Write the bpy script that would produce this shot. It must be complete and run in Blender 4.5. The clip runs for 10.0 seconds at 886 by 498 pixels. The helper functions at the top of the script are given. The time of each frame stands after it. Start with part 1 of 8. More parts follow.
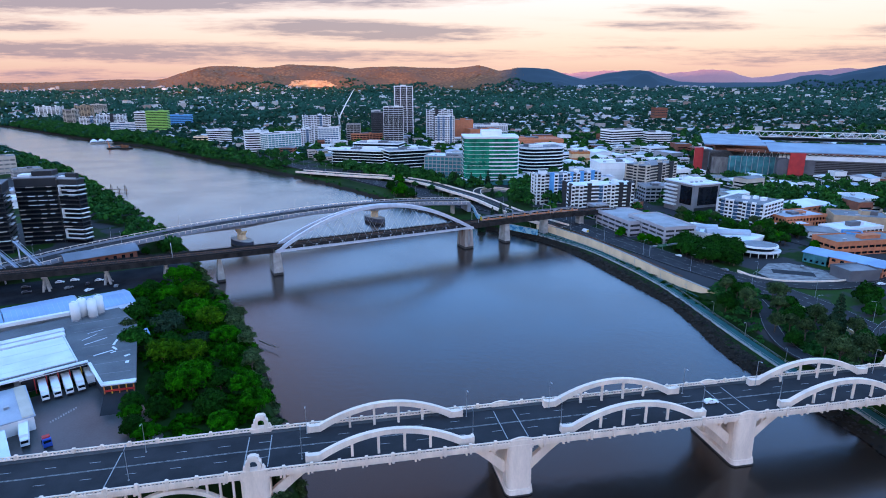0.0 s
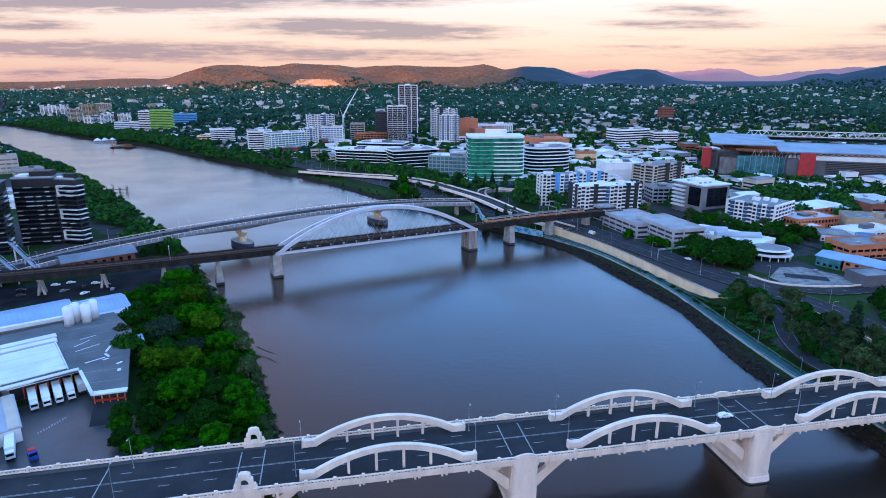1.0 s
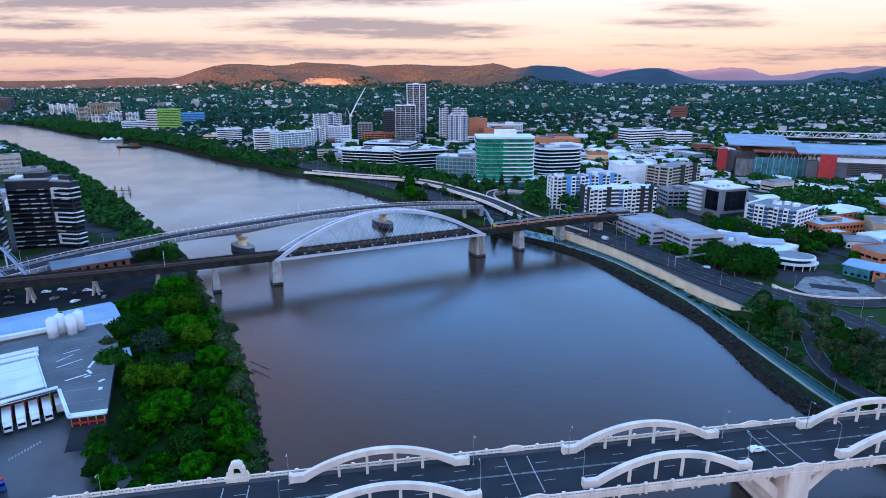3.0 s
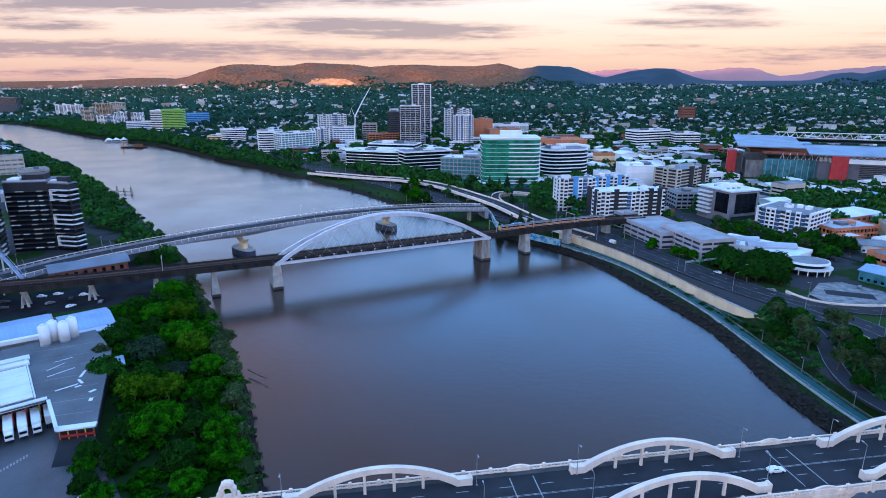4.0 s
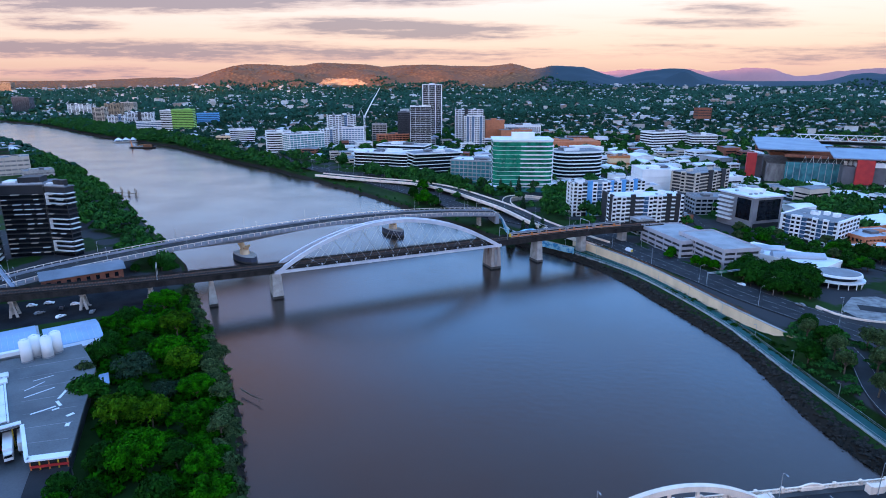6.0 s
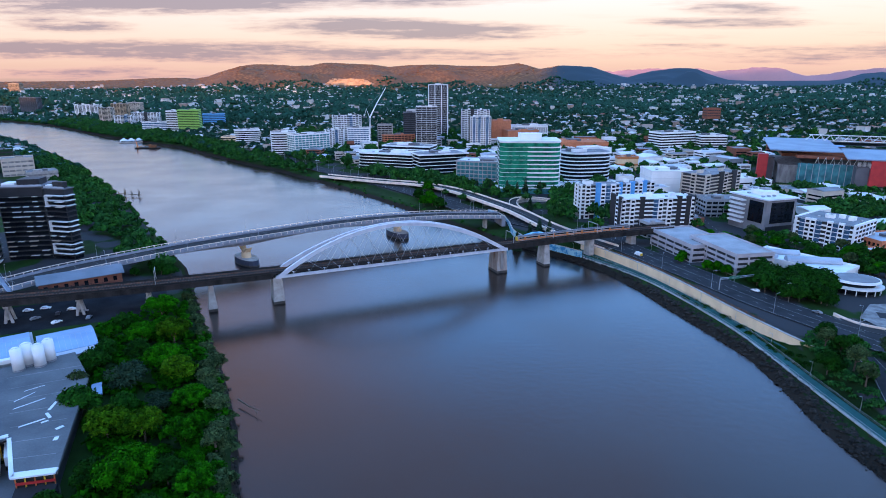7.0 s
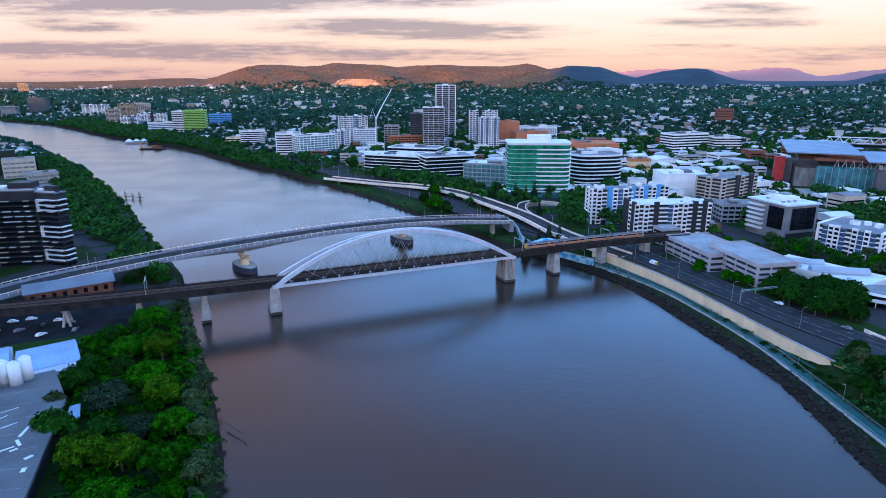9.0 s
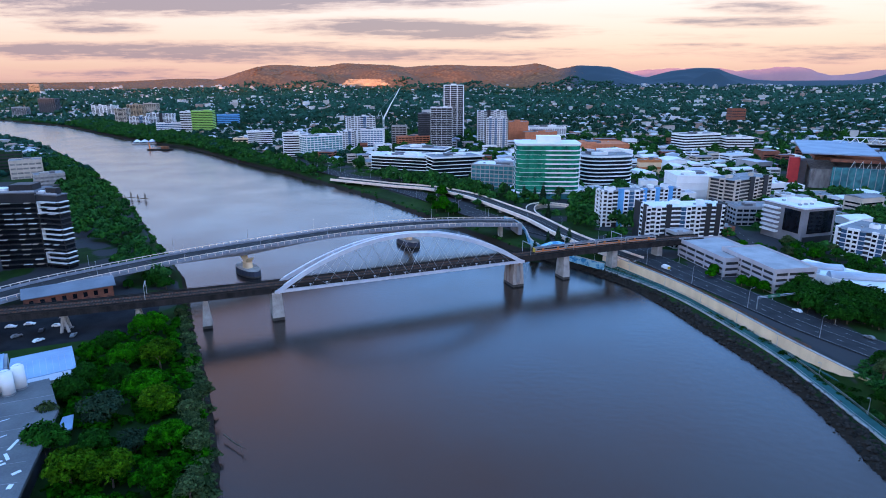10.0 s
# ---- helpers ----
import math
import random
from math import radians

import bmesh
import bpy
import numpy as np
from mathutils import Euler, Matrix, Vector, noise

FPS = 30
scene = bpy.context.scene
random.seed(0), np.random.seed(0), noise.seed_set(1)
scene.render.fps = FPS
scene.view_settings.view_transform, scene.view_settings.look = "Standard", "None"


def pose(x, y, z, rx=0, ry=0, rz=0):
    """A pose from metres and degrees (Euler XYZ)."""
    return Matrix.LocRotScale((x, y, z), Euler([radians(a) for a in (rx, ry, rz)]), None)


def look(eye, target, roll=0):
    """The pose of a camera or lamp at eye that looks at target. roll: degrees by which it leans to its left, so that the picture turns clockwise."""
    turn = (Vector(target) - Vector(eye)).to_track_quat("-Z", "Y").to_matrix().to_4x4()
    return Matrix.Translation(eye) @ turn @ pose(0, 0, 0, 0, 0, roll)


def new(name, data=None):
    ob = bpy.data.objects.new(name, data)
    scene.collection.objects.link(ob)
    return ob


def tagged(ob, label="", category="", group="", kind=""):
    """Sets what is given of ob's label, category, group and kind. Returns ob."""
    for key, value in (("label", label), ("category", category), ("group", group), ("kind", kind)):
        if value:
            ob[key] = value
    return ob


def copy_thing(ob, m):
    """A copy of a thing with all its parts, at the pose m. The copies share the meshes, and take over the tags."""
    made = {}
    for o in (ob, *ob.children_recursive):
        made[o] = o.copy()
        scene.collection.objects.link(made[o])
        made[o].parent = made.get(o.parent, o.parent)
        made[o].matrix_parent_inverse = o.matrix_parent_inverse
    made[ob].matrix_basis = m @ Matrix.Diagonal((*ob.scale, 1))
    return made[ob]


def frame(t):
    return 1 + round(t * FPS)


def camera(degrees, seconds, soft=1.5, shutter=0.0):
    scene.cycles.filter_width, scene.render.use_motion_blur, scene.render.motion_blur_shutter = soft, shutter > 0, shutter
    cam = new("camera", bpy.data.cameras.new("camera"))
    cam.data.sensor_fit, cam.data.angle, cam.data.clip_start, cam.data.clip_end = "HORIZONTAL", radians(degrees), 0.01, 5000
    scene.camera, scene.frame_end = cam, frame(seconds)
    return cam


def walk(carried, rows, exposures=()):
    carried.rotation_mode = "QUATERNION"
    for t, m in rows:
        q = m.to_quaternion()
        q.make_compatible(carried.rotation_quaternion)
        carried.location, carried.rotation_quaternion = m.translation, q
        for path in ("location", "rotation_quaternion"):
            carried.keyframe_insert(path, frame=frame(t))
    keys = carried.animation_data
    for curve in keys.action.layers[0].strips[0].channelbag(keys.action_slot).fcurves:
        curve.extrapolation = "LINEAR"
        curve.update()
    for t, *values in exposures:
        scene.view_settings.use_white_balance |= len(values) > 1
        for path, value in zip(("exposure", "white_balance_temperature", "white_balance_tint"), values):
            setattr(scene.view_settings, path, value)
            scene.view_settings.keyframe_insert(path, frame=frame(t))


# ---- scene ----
cam = camera(73.2, 10.0, soft=0.95)
PATH = [
    (0, (-0.116, -3.252, 115.032), (-0.183, -1.327, 114.492), 0.0),
    (0.5, (0.166, 0.876, 115.02), (0.091, 2.799, 114.478), -0.0),
    (1, (0.479, 4.976, 114.995), (0.396, 6.899, 114.452), -0.0),
    (1.5, (0.773, 9.116, 114.985), (0.682, 11.038, 114.441), -0.0),
    (2, (1.014, 13.279, 114.97), (0.917, 15.2, 114.425), -0.0),
    (2.5, (1.212, 17.385, 114.963), (1.107, 19.306, 114.417), -0.0),
    (4, (1.691, 29.65, 114.867), (1.56, 31.57, 114.322), 0.0),
    (4.5, (1.873, 33.904, 114.898), (1.732, 35.823, 114.353), 0.0),
    (5, (2.045, 38.213, 114.963), (1.896, 40.132, 114.418), 0.1),
    (5.5, (2.189, 42.513, 115.026), (2.031, 44.431, 114.481), 0.1),
    (7, (2.403, 55.083, 115.101), (2.214, 56.998, 114.556), -0.0),
    (7.5, (2.374, 59.201, 115.114), (2.174, 61.114, 114.569), -0.0),
    (8, (2.306, 63.233, 115.113), (2.096, 65.146, 114.568), -0.0),
    (8.5, (2.266, 67.29, 115.087), (2.054, 69.203, 114.543), -0.1),
    (9, (2.26, 71.371, 115.047), (2.045, 73.284, 114.503), -0.0),
    (9.5, (2.293, 75.509, 115.001), (2.067, 77.42, 114.457), -0.1),
    (10, (2.335, 79.683, 114.97), (2.092, 81.593, 114.426), -0.1),
]
walk(cam, [(t, look(eye, target, roll)) for t, eye, target, roll in PATH])

# ---------------------------------------------------------------- sky and sun
SUN_EL, SUN_WAY = 3.4, (0.447, 0.894)      # a sun just risen behind the camera, slightly to its left
world = bpy.data.worlds.new("dawn_sky")
scene.world = world
world.use_nodes = True
wn, wl = world.node_tree.nodes, world.node_tree.links
wn.clear()


def wmath(op, a, b=None, clamp=False):
    n = wn.new("ShaderNodeMath")
    n.operation, n.use_clamp = op, clamp
    for i, v in enumerate((a, b)):
        if v is None:
            continue
        if isinstance(v, (int, float)):
            n.inputs[i].default_value = v
        else:
            wl.new(v, n.inputs[i])
    return n.outputs[0]


def wmix(fac, a, b):
    n = wn.new("ShaderNodeMix")
    n.data_type = "RGBA"
    for s, v in ((n.inputs[0], fac), (n.inputs[6], a), (n.inputs[7], b)):
        if isinstance(v, (int, float)):
            s.default_value = v
        elif isinstance(v, tuple):
            s.default_value = (*v, 1)
        else:
            wl.new(v, s)
    return n.outputs[2]


def wramp(fac, stops):
    n = wn.new("ShaderNodeValToRGB")
    e = n.color_ramp.elements
    while len(e) < len(stops):
        e.new(0.5)
    for k, (p, c) in zip(e, stops):
        k.position, k.color = p, (*c, 1)
    wl.new(fac, n.inputs[0])
    return n.outputs[0]


coord = wn.new("ShaderNodeTexCoord")
split = wn.new("ShaderNodeSeparateXYZ")
wl.new(coord.outputs["Generated"], split.inputs[0])
DX, DY, DZ = split.outputs
height = wmath("MULTIPLY", wmath("ADD", DZ, 0.1), 0.90909, True)
clear = wramp(height, (
    (0.00, (0.10, 0.10, 0.11)), (0.085, (0.16, 0.16, 0.18)), (0.092, (0.78, 0.48, 0.43)), (0.109, (0.89, 0.59, 0.51)), (0.127, (0.94, 0.70, 0.61)),
    (0.155, (0.95, 0.80, 0.74)), (0.182, (0.95, 0.87, 0.86)), (0.215, (0.94, 0.94, 1.04)), (0.30, (0.94, 1.62, 2.95)),
    (0.42, (0.48, 1.45, 3.65)), (0.55, (0.56, 0.93, 1.95)), (0.68, (0.30, 0.68, 1.50)), (0.84, (0.42, 1.16, 2.6)), (1.0, (0.45, 1.26, 2.85))))
# streaks of cloud, laid out by bearing (tangent) and elevation
ahead = wmath("MAXIMUM", DY, 0.05)
flat = wn.new("ShaderNodeCombineXYZ")
wl.new(wmath("DIVIDE", DX, ahead), flat.inputs[0])
wl.new(wmath("DIVIDE", DZ, ahead), flat.inputs[1])


def wnoise(scale, detail, x, y, rough=0.55):
    m = wn.new("ShaderNodeMapping")
    m.inputs["Scale"].default_value = (x, y, 1)
    wl.new(flat.outputs[0], m.inputs[0])
    n = wn.new("ShaderNodeTexNoise")
    n.inputs["Scale"].default_value, n.inputs["Detail"].default_value, n.inputs["Roughness"].default_value = scale, detail, rough
    wl.new(m.outputs[0], n.inputs[0])
    return n.outputs[0]


streak = wnoise(1.0, 5, 5, 60)
fine = wnoise(1.0, 5, 30, 240, 0.6)
body = None
for a0, e0, tilt, wa, we, dense in (
        (-0.44, 0.1295, 0.012, 0.46, 0.0160, 1.15), (-0.17, 0.0790, -0.030, 0.215, 0.0115, 1.1), (-0.74, 0.0900, -0.05, 0.10, 0.010, 0.9),
        (-0.62, 0.0485, -0.012, 0.36, 0.0125, 1.0), (-0.28, 0.0400, -0.006, 0.42, 0.0095, 0.8), (0.335, 0.1035, -0.045, 0.085, 0.0075, 0.9),
        (0.325, 0.0835, -0.010, 0.11, 0.0058, 0.9), (0.735, 0.0895, 0.09, 0.10, 0.010, 0.9), (0.60, 0.0405, 0.008, 0.27, 0.0125, 0.8),
        (0.24, 0.0480, 0.0, 0.15, 0.006, 0.45), (-0.67, 0.0110, 0.0, 0.20, 0.009, 0.7), (0.20, 0.0640, -0.01, 0.17, 0.005, 0.35),
        (0.04, 0.1360, -0.01, 0.10, 0.008, 0.5), (0.62, 0.066, 0.0, 0.16, 0.004, 0.5)):
    m = wn.new("ShaderNodeMapping")
    m.vector_type = "TEXTURE"
    m.inputs["Location"].default_value = (a0, e0, 0)
    m.inputs["Rotation"].default_value = (0, 0, tilt)
    m.inputs["Scale"].default_value = (wa * 1.1, we * 1.3, 1)
    wl.new(flat.outputs[0], m.inputs[0])
    ln = wn.new("ShaderNodeVectorMath")
    ln.operation = "LENGTH"
    wl.new(m.outputs[0], ln.inputs[0])
    one = wmath("MULTIPLY", wmath("SUBTRACT", 1.55, ln.outputs["Value"], True), dense)
    body = one if body is None else wmath("MAXIMUM", body, one)
rough_edge = wmath("ADD", wmath("MULTIPLY", wmath("SUBTRACT", streak, 0.5), 1.7), wmath("MULTIPLY", wmath("SUBTRACT", fine, 0.5), 0.8))
veil = wmath("MULTIPLY", wmath("SUBTRACT", wmath("ADD", streak, wmath("MULTIPLY", wmath("SUBTRACT", 0.065, DZ), 2.2)), 0.50, True), 1.7)
veil = wmath("MINIMUM", veil, 0.42)
mask = wmath("MULTIPLY", wmath("ADD", wmath("SUBTRACT", body, 0.16), rough_edge), 1.25, True)
mask = wmath("MULTIPLY", mask, wmath("MULTIPLY", body, 3.0, True))
mask = wmath("MAXIMUM", mask, veil, True)
front = wmath("MULTIPLY", wmath("SUBTRACT", DY, 0.1), 4.0, True)
mask = wmath("MULTIPLY", mask, front)
tone = wramp(mask, ((0.0, (0.98, 0.74, 0.64)), (0.25, (0.92, 0.58, 0.55)), (0.50, (0.80, 0.48, 0.48)), (0.80, (0.51, 0.33, 0.41)), (1.0, (0.36, 0.27, 0.38))))
seen_sky = wmix(wmath("MULTIPLY", mask, 0.92), clear, tone)
# high broken cloud overhead, pink below
over = wn.new("ShaderNodeTexNoise")
over.inputs["Scale"].default_value, over.inputs["Detail"].default_value = 2.6, 4
wl.new(coord.outputs["Generated"], over.inputs[0])
high = wmath("MULTIPLY", wmath("MULTIPLY", wmath("SUBTRACT", over.outputs[0], 0.50, True), 5.0, True), wmath("MULTIPLY", wmath("SUBTRACT", DZ, 0.22, True), 4.0, True))
seen_sky = wmix(wmath("MULTIPLY", high, 0.35), seen_sky, (0.62, 0.42, 0.44))
# a bank of rosy cloud high on the left
for a0, e0, wa, we, dense in ((-0.62, 0.55, 0.42, 0.22, 0.95), (-0.1, 0.86, 0.55, 0.22, 0.5)):
    m = wn.new("ShaderNodeMapping")
    m.vector_type = "TEXTURE"
    m.inputs["Location"].default_value, m.inputs["Scale"].default_value = (a0, e0, 0), (wa, we, 1)
    wl.new(flat.outputs[0], m.inputs[0])
    ln = wn.new("ShaderNodeVectorMath")
    ln.operation = "LENGTH"
    wl.new(m.outputs[0], ln.inputs[0])
    rosy = wmath("MULTIPLY", wmath("ADD", wmath("SUBTRACT", 1.3, ln.outputs["Value"]), wmath("MULTIPLY", wmath("SUBTRACT", over.outputs[0], 0.5), 1.5)), dense, True)
    seen_sky = wmix(wmath("MULTIPLY", rosy, front), seen_sky, (1.0, 0.56, 0.47))
# the brighter, rosier sky round the rising sun behind
east = wmath("MULTIPLY", wmath("MULTIPLY", wmath("SUBTRACT", 0.0, DY), 1.6, True), wmath("SUBTRACT", 1.0, wmath("MULTIPLY", DZ, 1.7), True), True)
seen_sky = wmix(wmath("MULTIPLY", east, 0.9), seen_sky, (3.75, 3.35, 3.5))
sky = wn.new("ShaderNodeTexSky")
sky.sky_type, sky.sun_disc = "NISHITA", False
sky.sun_elevation, sky.sun_rotation = radians(SUN_EL), math.atan2(-SUN_WAY[0], -SUN_WAY[1])
dawn = wn.new("ShaderNodeBackground")
dawn.inputs[1].default_value = 0.05
wl.new(sky.outputs[0], dawn.inputs[0])
glow = wn.new("ShaderNodeBackground")
glow.inputs[1].default_value = 0.95
wl.new(seen_sky, glow.inputs[0])
both = wn.new("ShaderNodeAddShader")
wl.new(dawn.outputs[0], both.inputs[0])
wl.new(glow.outputs[0], both.inputs[1])
out = wn.new("ShaderNodeOutputWorld")
wl.new(both.outputs[0], out.inputs[0])

sun = new("sun", bpy.data.lights.new("sun", "SUN"))
sun.data.energy, sun.data.angle, sun.data.color = 5.0, radians(0.6), (1.0, 0.45, 0.21)
sun.matrix_world = look((0, 0, 0), (SUN_WAY[0], SUN_WAY[1], -math.tan(radians(SUN_EL))))
scene.view_settings.exposure = 0.0

# ---------------------------------------------------------------- materials
def surface(name, col, col2=None, rough=0.7, scale=0.5, fine=6.0, bump=0.15, metal=0.0, spec=None, each=0.0, isle=0.0, stretch=(1, 1, 1), lo=0.35, hi=0.68):
    """A surface of two tones: blotches (scale), grain (fine, per metre), relief, and a drift of tone from object to object or island to island."""
    m = bpy.data.materials.new(name)
    m.use_nodes = True
    nt = m.node_tree
    n, l = nt.nodes, nt.links
    b = n["Principled BSDF"]
    col2 = col2 or tuple(c * 0.72 for c in col)
    tc = n.new("ShaderNodeTexCoord")
    mp = n.new("ShaderNodeMapping")
    mp.inputs["Scale"].default_value = stretch
    l.new(tc.outputs["Object"], mp.inputs[0])
    big, small = n.new("ShaderNodeTexNoise"), n.new("ShaderNodeTexNoise")
    big.inputs["Scale"].default_value, big.inputs["Detail"].default_value = scale, 5
    small.inputs["Scale"].default_value, small.inputs["Detail"].default_value = fine, 3
    l.new(mp.outputs[0], big.inputs[0])
    l.new(mp.outputs[0], small.inputs[0])
    add = n.new("ShaderNodeMath")
    add.operation = "MULTIPLY_ADD"
    l.new(small.outputs[0], add.inputs[0])
    add.inputs[1].default_value = 0.35
    l.new(big.outputs[0], add.inputs[2])
    rng = n.new("ShaderNodeMapRange")
    rng.inputs[1].default_value, rng.inputs[2].default_value = lo + 0.17, hi + 0.17
    l.new(add.outputs[0], rng.inputs[0])
    mix = n.new("ShaderNodeMix")
    mix.data_type = "RGBA"
    mix.inputs[6].default_value, mix.inputs[7].default_value = (*col, 1), (*col2, 1)
    l.new(rng.outputs[0], mix.inputs[0])
    colour = mix.outputs[2]
    for amount, kind, socket in ((each, "ShaderNodeObjectInfo", "Random"), (isle, "ShaderNodeNewGeometry", "Random Per Island")):
        if amount:
            src = n.new(kind)
            r2 = n.new("ShaderNodeMapRange")
            r2.inputs[3].default_value, r2.inputs[4].default_value = 1 - amount, 1 + amount
            l.new(src.outputs[socket], r2.inputs[0])
            hs = n.new("ShaderNodeHueSaturation")
            l.new(r2.outputs[0], hs.inputs["Value"])
            l.new(colour, hs.inputs["Color"])
            colour = hs.outputs[0]
    l.new(colour, b.inputs["Base Color"])
    b.inputs["Roughness"].default_value, b.inputs["Metallic"].default_value = rough, metal
    b.inputs["Specular IOR Level"].default_value = (0.08 if rough > 0.78 else 0.4) if spec is None else spec
    if bump:
        bp = n.new("ShaderNodeBump")
        bp.inputs["Strength"].default_value, bp.inputs["Distance"].default_value = bump, 0.3
        l.new(add.outputs[0], bp.inputs["Height"])
        l.new(bp.outputs[0], b.inputs["Normal"])
    return m


def palette(name, stops, rough=0.75, source="isle", spec=0.3):
    """One material whose colour is picked by island or object from a row of colours."""
    m = surface(name, (0.5, 0.5, 0.5), rough=rough, bump=0, spec=spec)
    n, l = m.node_tree.nodes, m.node_tree.links
    src = n.new("ShaderNodeNewGeometry" if source == "isle" else "ShaderNodeObjectInfo")
    rp = n.new("ShaderNodeValToRGB")
    rp.color_ramp.interpolation = "CONSTANT"
    e = rp.color_ramp.elements
    while len(e) < len(stops):
        e.new(0.5)
    for i, (k, c) in enumerate(zip(e, stops)):
        k.position, k.color = i / len(stops), (*c, 1)
    l.new(src.outputs["Random Per Island" if source == "isle" else "Random"], rp.inputs[0])
    mul = n.new("ShaderNodeMix")
    mul.data_type, mul.blend_type = "RGBA", "MULTIPLY"
    mul.inputs[0].default_value = 0.5
    l.new(rp.outputs[0], mul.inputs[6])
    l.new(n["Mix"].outputs[2], mul.inputs[7])
    l.new(mul.outputs[2], n["Principled BSDF"].inputs["Base Color"])
    return m


def foliage(name, dark, light, each=0.25, isle=0.3):
    m = surface(name, light, dark, rough=0.8, scale=0.35, fine=2.0, bump=0, spec=0.03, each=each, isle=isle)
    m.node_tree.nodes["Principled BSDF"].inputs["Transmission Weight"].default_value = 0
    return m


WHITE = surface("white_painted_concrete", (0.88, 0.70, 0.57), (0.70, 0.55, 0.45), 0.75, 0.25, 3, 0.1, spec=0.2, stretch=(1, 1, 0.25))
CONC = surface("pale_concrete", (0.42, 0.39, 0.36), (0.27, 0.25, 0.23), 0.85, 0.3, 4, 0.2)
CONC_D = surface("weathered_concrete", (0.27, 0.26, 0.25), (0.13, 0.12, 0.12), 0.9, 0.3, 4, 0.25, stretch=(1, 1, 0.3))
TIDE = surface("tide_stained_concrete", (0.045, 0.04, 0.036), (0.025, 0.022, 0.02), 0.6, 0.5, 4, 0.3)
RUSTY = surface("rust_streaked_concrete", (0.36, 0.32, 0.29), (0.17, 0.105, 0.075), 0.85, 0.35, 3, 0.2, stretch=(1, 1, 0.15))
ROAD = surface("asphalt", (0.036, 0.037, 0.041), (0.023, 0.024, 0.027), 0.85, 0.12, 5, 0.15)
ROAD2 = surface("worn_asphalt", (0.040, 0.039, 0.040), (0.026, 0.025, 0.026), 0.85, 0.1, 4, 0.15)
FOOTWAY = surface("grey_asphalt_footway", (0.075, 0.073, 0.074), (0.045, 0.044, 0.045), 0.85, 0.15, 4, 0.1)
LINE = surface("road_paint", (0.40, 0.40, 0.39), (0.16, 0.16, 0.16), 0.8, 1.0, 5, 0)
YARD = surface("wet_concrete_yard", (0.058, 0.060, 0.064), (0.020, 0.021, 0.023), 0.28, 0.05, 1.5, 0.05, spec=0.4)
BLUE_STEEL = surface("pale_blue_painted_steel", (0.56, 0.57, 0.62), (0.46, 0.47, 0.52), 0.45, 0.3, 4, 0.05)
STEEL = surface("galvanised_steel", (0.42, 0.43, 0.45), (0.30, 0.31, 0.33), 0.45, 0.5, 8, 0.05, metal=0.6)
DARK_STEEL = surface("dark_steel", (0.030, 0.029, 0.030), (0.016, 0.016, 0.016), 0.7, 0.5, 6, 0.1, spec=0.1)
GIRDER = surface("sooty_girder", (0.040, 0.036, 0.035), (0.016, 0.015, 0.015), 0.85, 0.25, 4, 0.2, stretch=(1, 1, 0.3))
BALLAST = surface("rail_ballast", (0.034, 0.028, 0.025), (0.017, 0.015, 0.014), 0.95, 0.4, 6, 0.4)
RUST = surface("rusted_steel", (0.22, 0.10, 0.05), (0.10, 0.05, 0.03), 0.85, 0.4, 5, 0.2)
ORANGE = surface("orange_barrier", (0.60, 0.20, 0.06), (0.42, 0.14, 0.05), 0.6, 0.6, 4, 0)
CREAM = surface("cream_wall", (0.84, 0.62, 0.39), (0.68, 0.49, 0.31), 0.85, 0.15, 3, 0.1, stretch=(1, 1, 0.4))
TEAL = surface("green_path_surface", (0.028, 0.105, 0.10), (0.02, 0.07, 0.07), 0.95, 0.2, 4, 0.1, spec=0.1)
BRICK = surface("red_brick", (0.27, 0.105, 0.065), (0.17, 0.07, 0.05), 0.9, 0.4, 5, 0.2)
TERRA = surface("orange_brick", (0.56, 0.20, 0.10), (0.42, 0.15, 0.08), 0.85, 0.3, 4, 0.1)
TAN = surface("tan_render", (0.48, 0.35, 0.23), (0.38, 0.27, 0.18), 0.85, 0.2, 4, 0.1)
TINROOF = surface("pale_metal_roof", (0.40, 0.44, 0.50), (0.29, 0.32, 0.37), 0.5, 0.08, 3, 0.08, metal=0.1)
WHITEROOF = surface("white_metal_roof", (0.70, 0.72, 0.75), (0.54, 0.56, 0.60), 0.6, 0.08, 3, 0.05)
GREYROOF = surface("grey_membrane_roof", (0.25, 0.255, 0.27), (0.15, 0.155, 0.165), 0.8, 0.07, 2, 0.1)
BLUEROOF = surface("blue_metal_roof", (0.24, 0.38, 0.55), (0.18, 0.28, 0.42), 0.5, 0.08, 3, 0.05, metal=0.1)
GREYWALL = surface("grey_render", (0.36, 0.36, 0.37), (0.27, 0.27, 0.28), 0.85, 0.1, 4, 0.08)
MIDGREY = surface("mid_grey_panel", (0.13, 0.13, 0.145), (0.09, 0.09, 0.10), 0.7, 0.1, 4, 0.05)
WHITEWALL = surface("white_render", (0.80, 0.80, 0.79), (0.68, 0.68, 0.68), 0.8, 0.08, 4, 0.05, each=0.06)
BEIGE = surface("beige_render", (0.56, 0.48, 0.40), (0.44, 0.37, 0.30), 0.85, 0.1, 4, 0.05)
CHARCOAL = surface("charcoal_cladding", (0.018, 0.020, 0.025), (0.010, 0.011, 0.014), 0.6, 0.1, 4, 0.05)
GLASS = surface("dark_glazing", (0.010, 0.013, 0.018), (0.005, 0.007, 0.010), 0.12, 0.3, 2, 0.0, spec=0.2, each=0.3)
GREENGLASS = surface("green_glazing", (0.016, 0.26, 0.15), (0.006, 0.085, 0.055), 0.14, 0.12, 0.6, 0.0, spec=0.2)
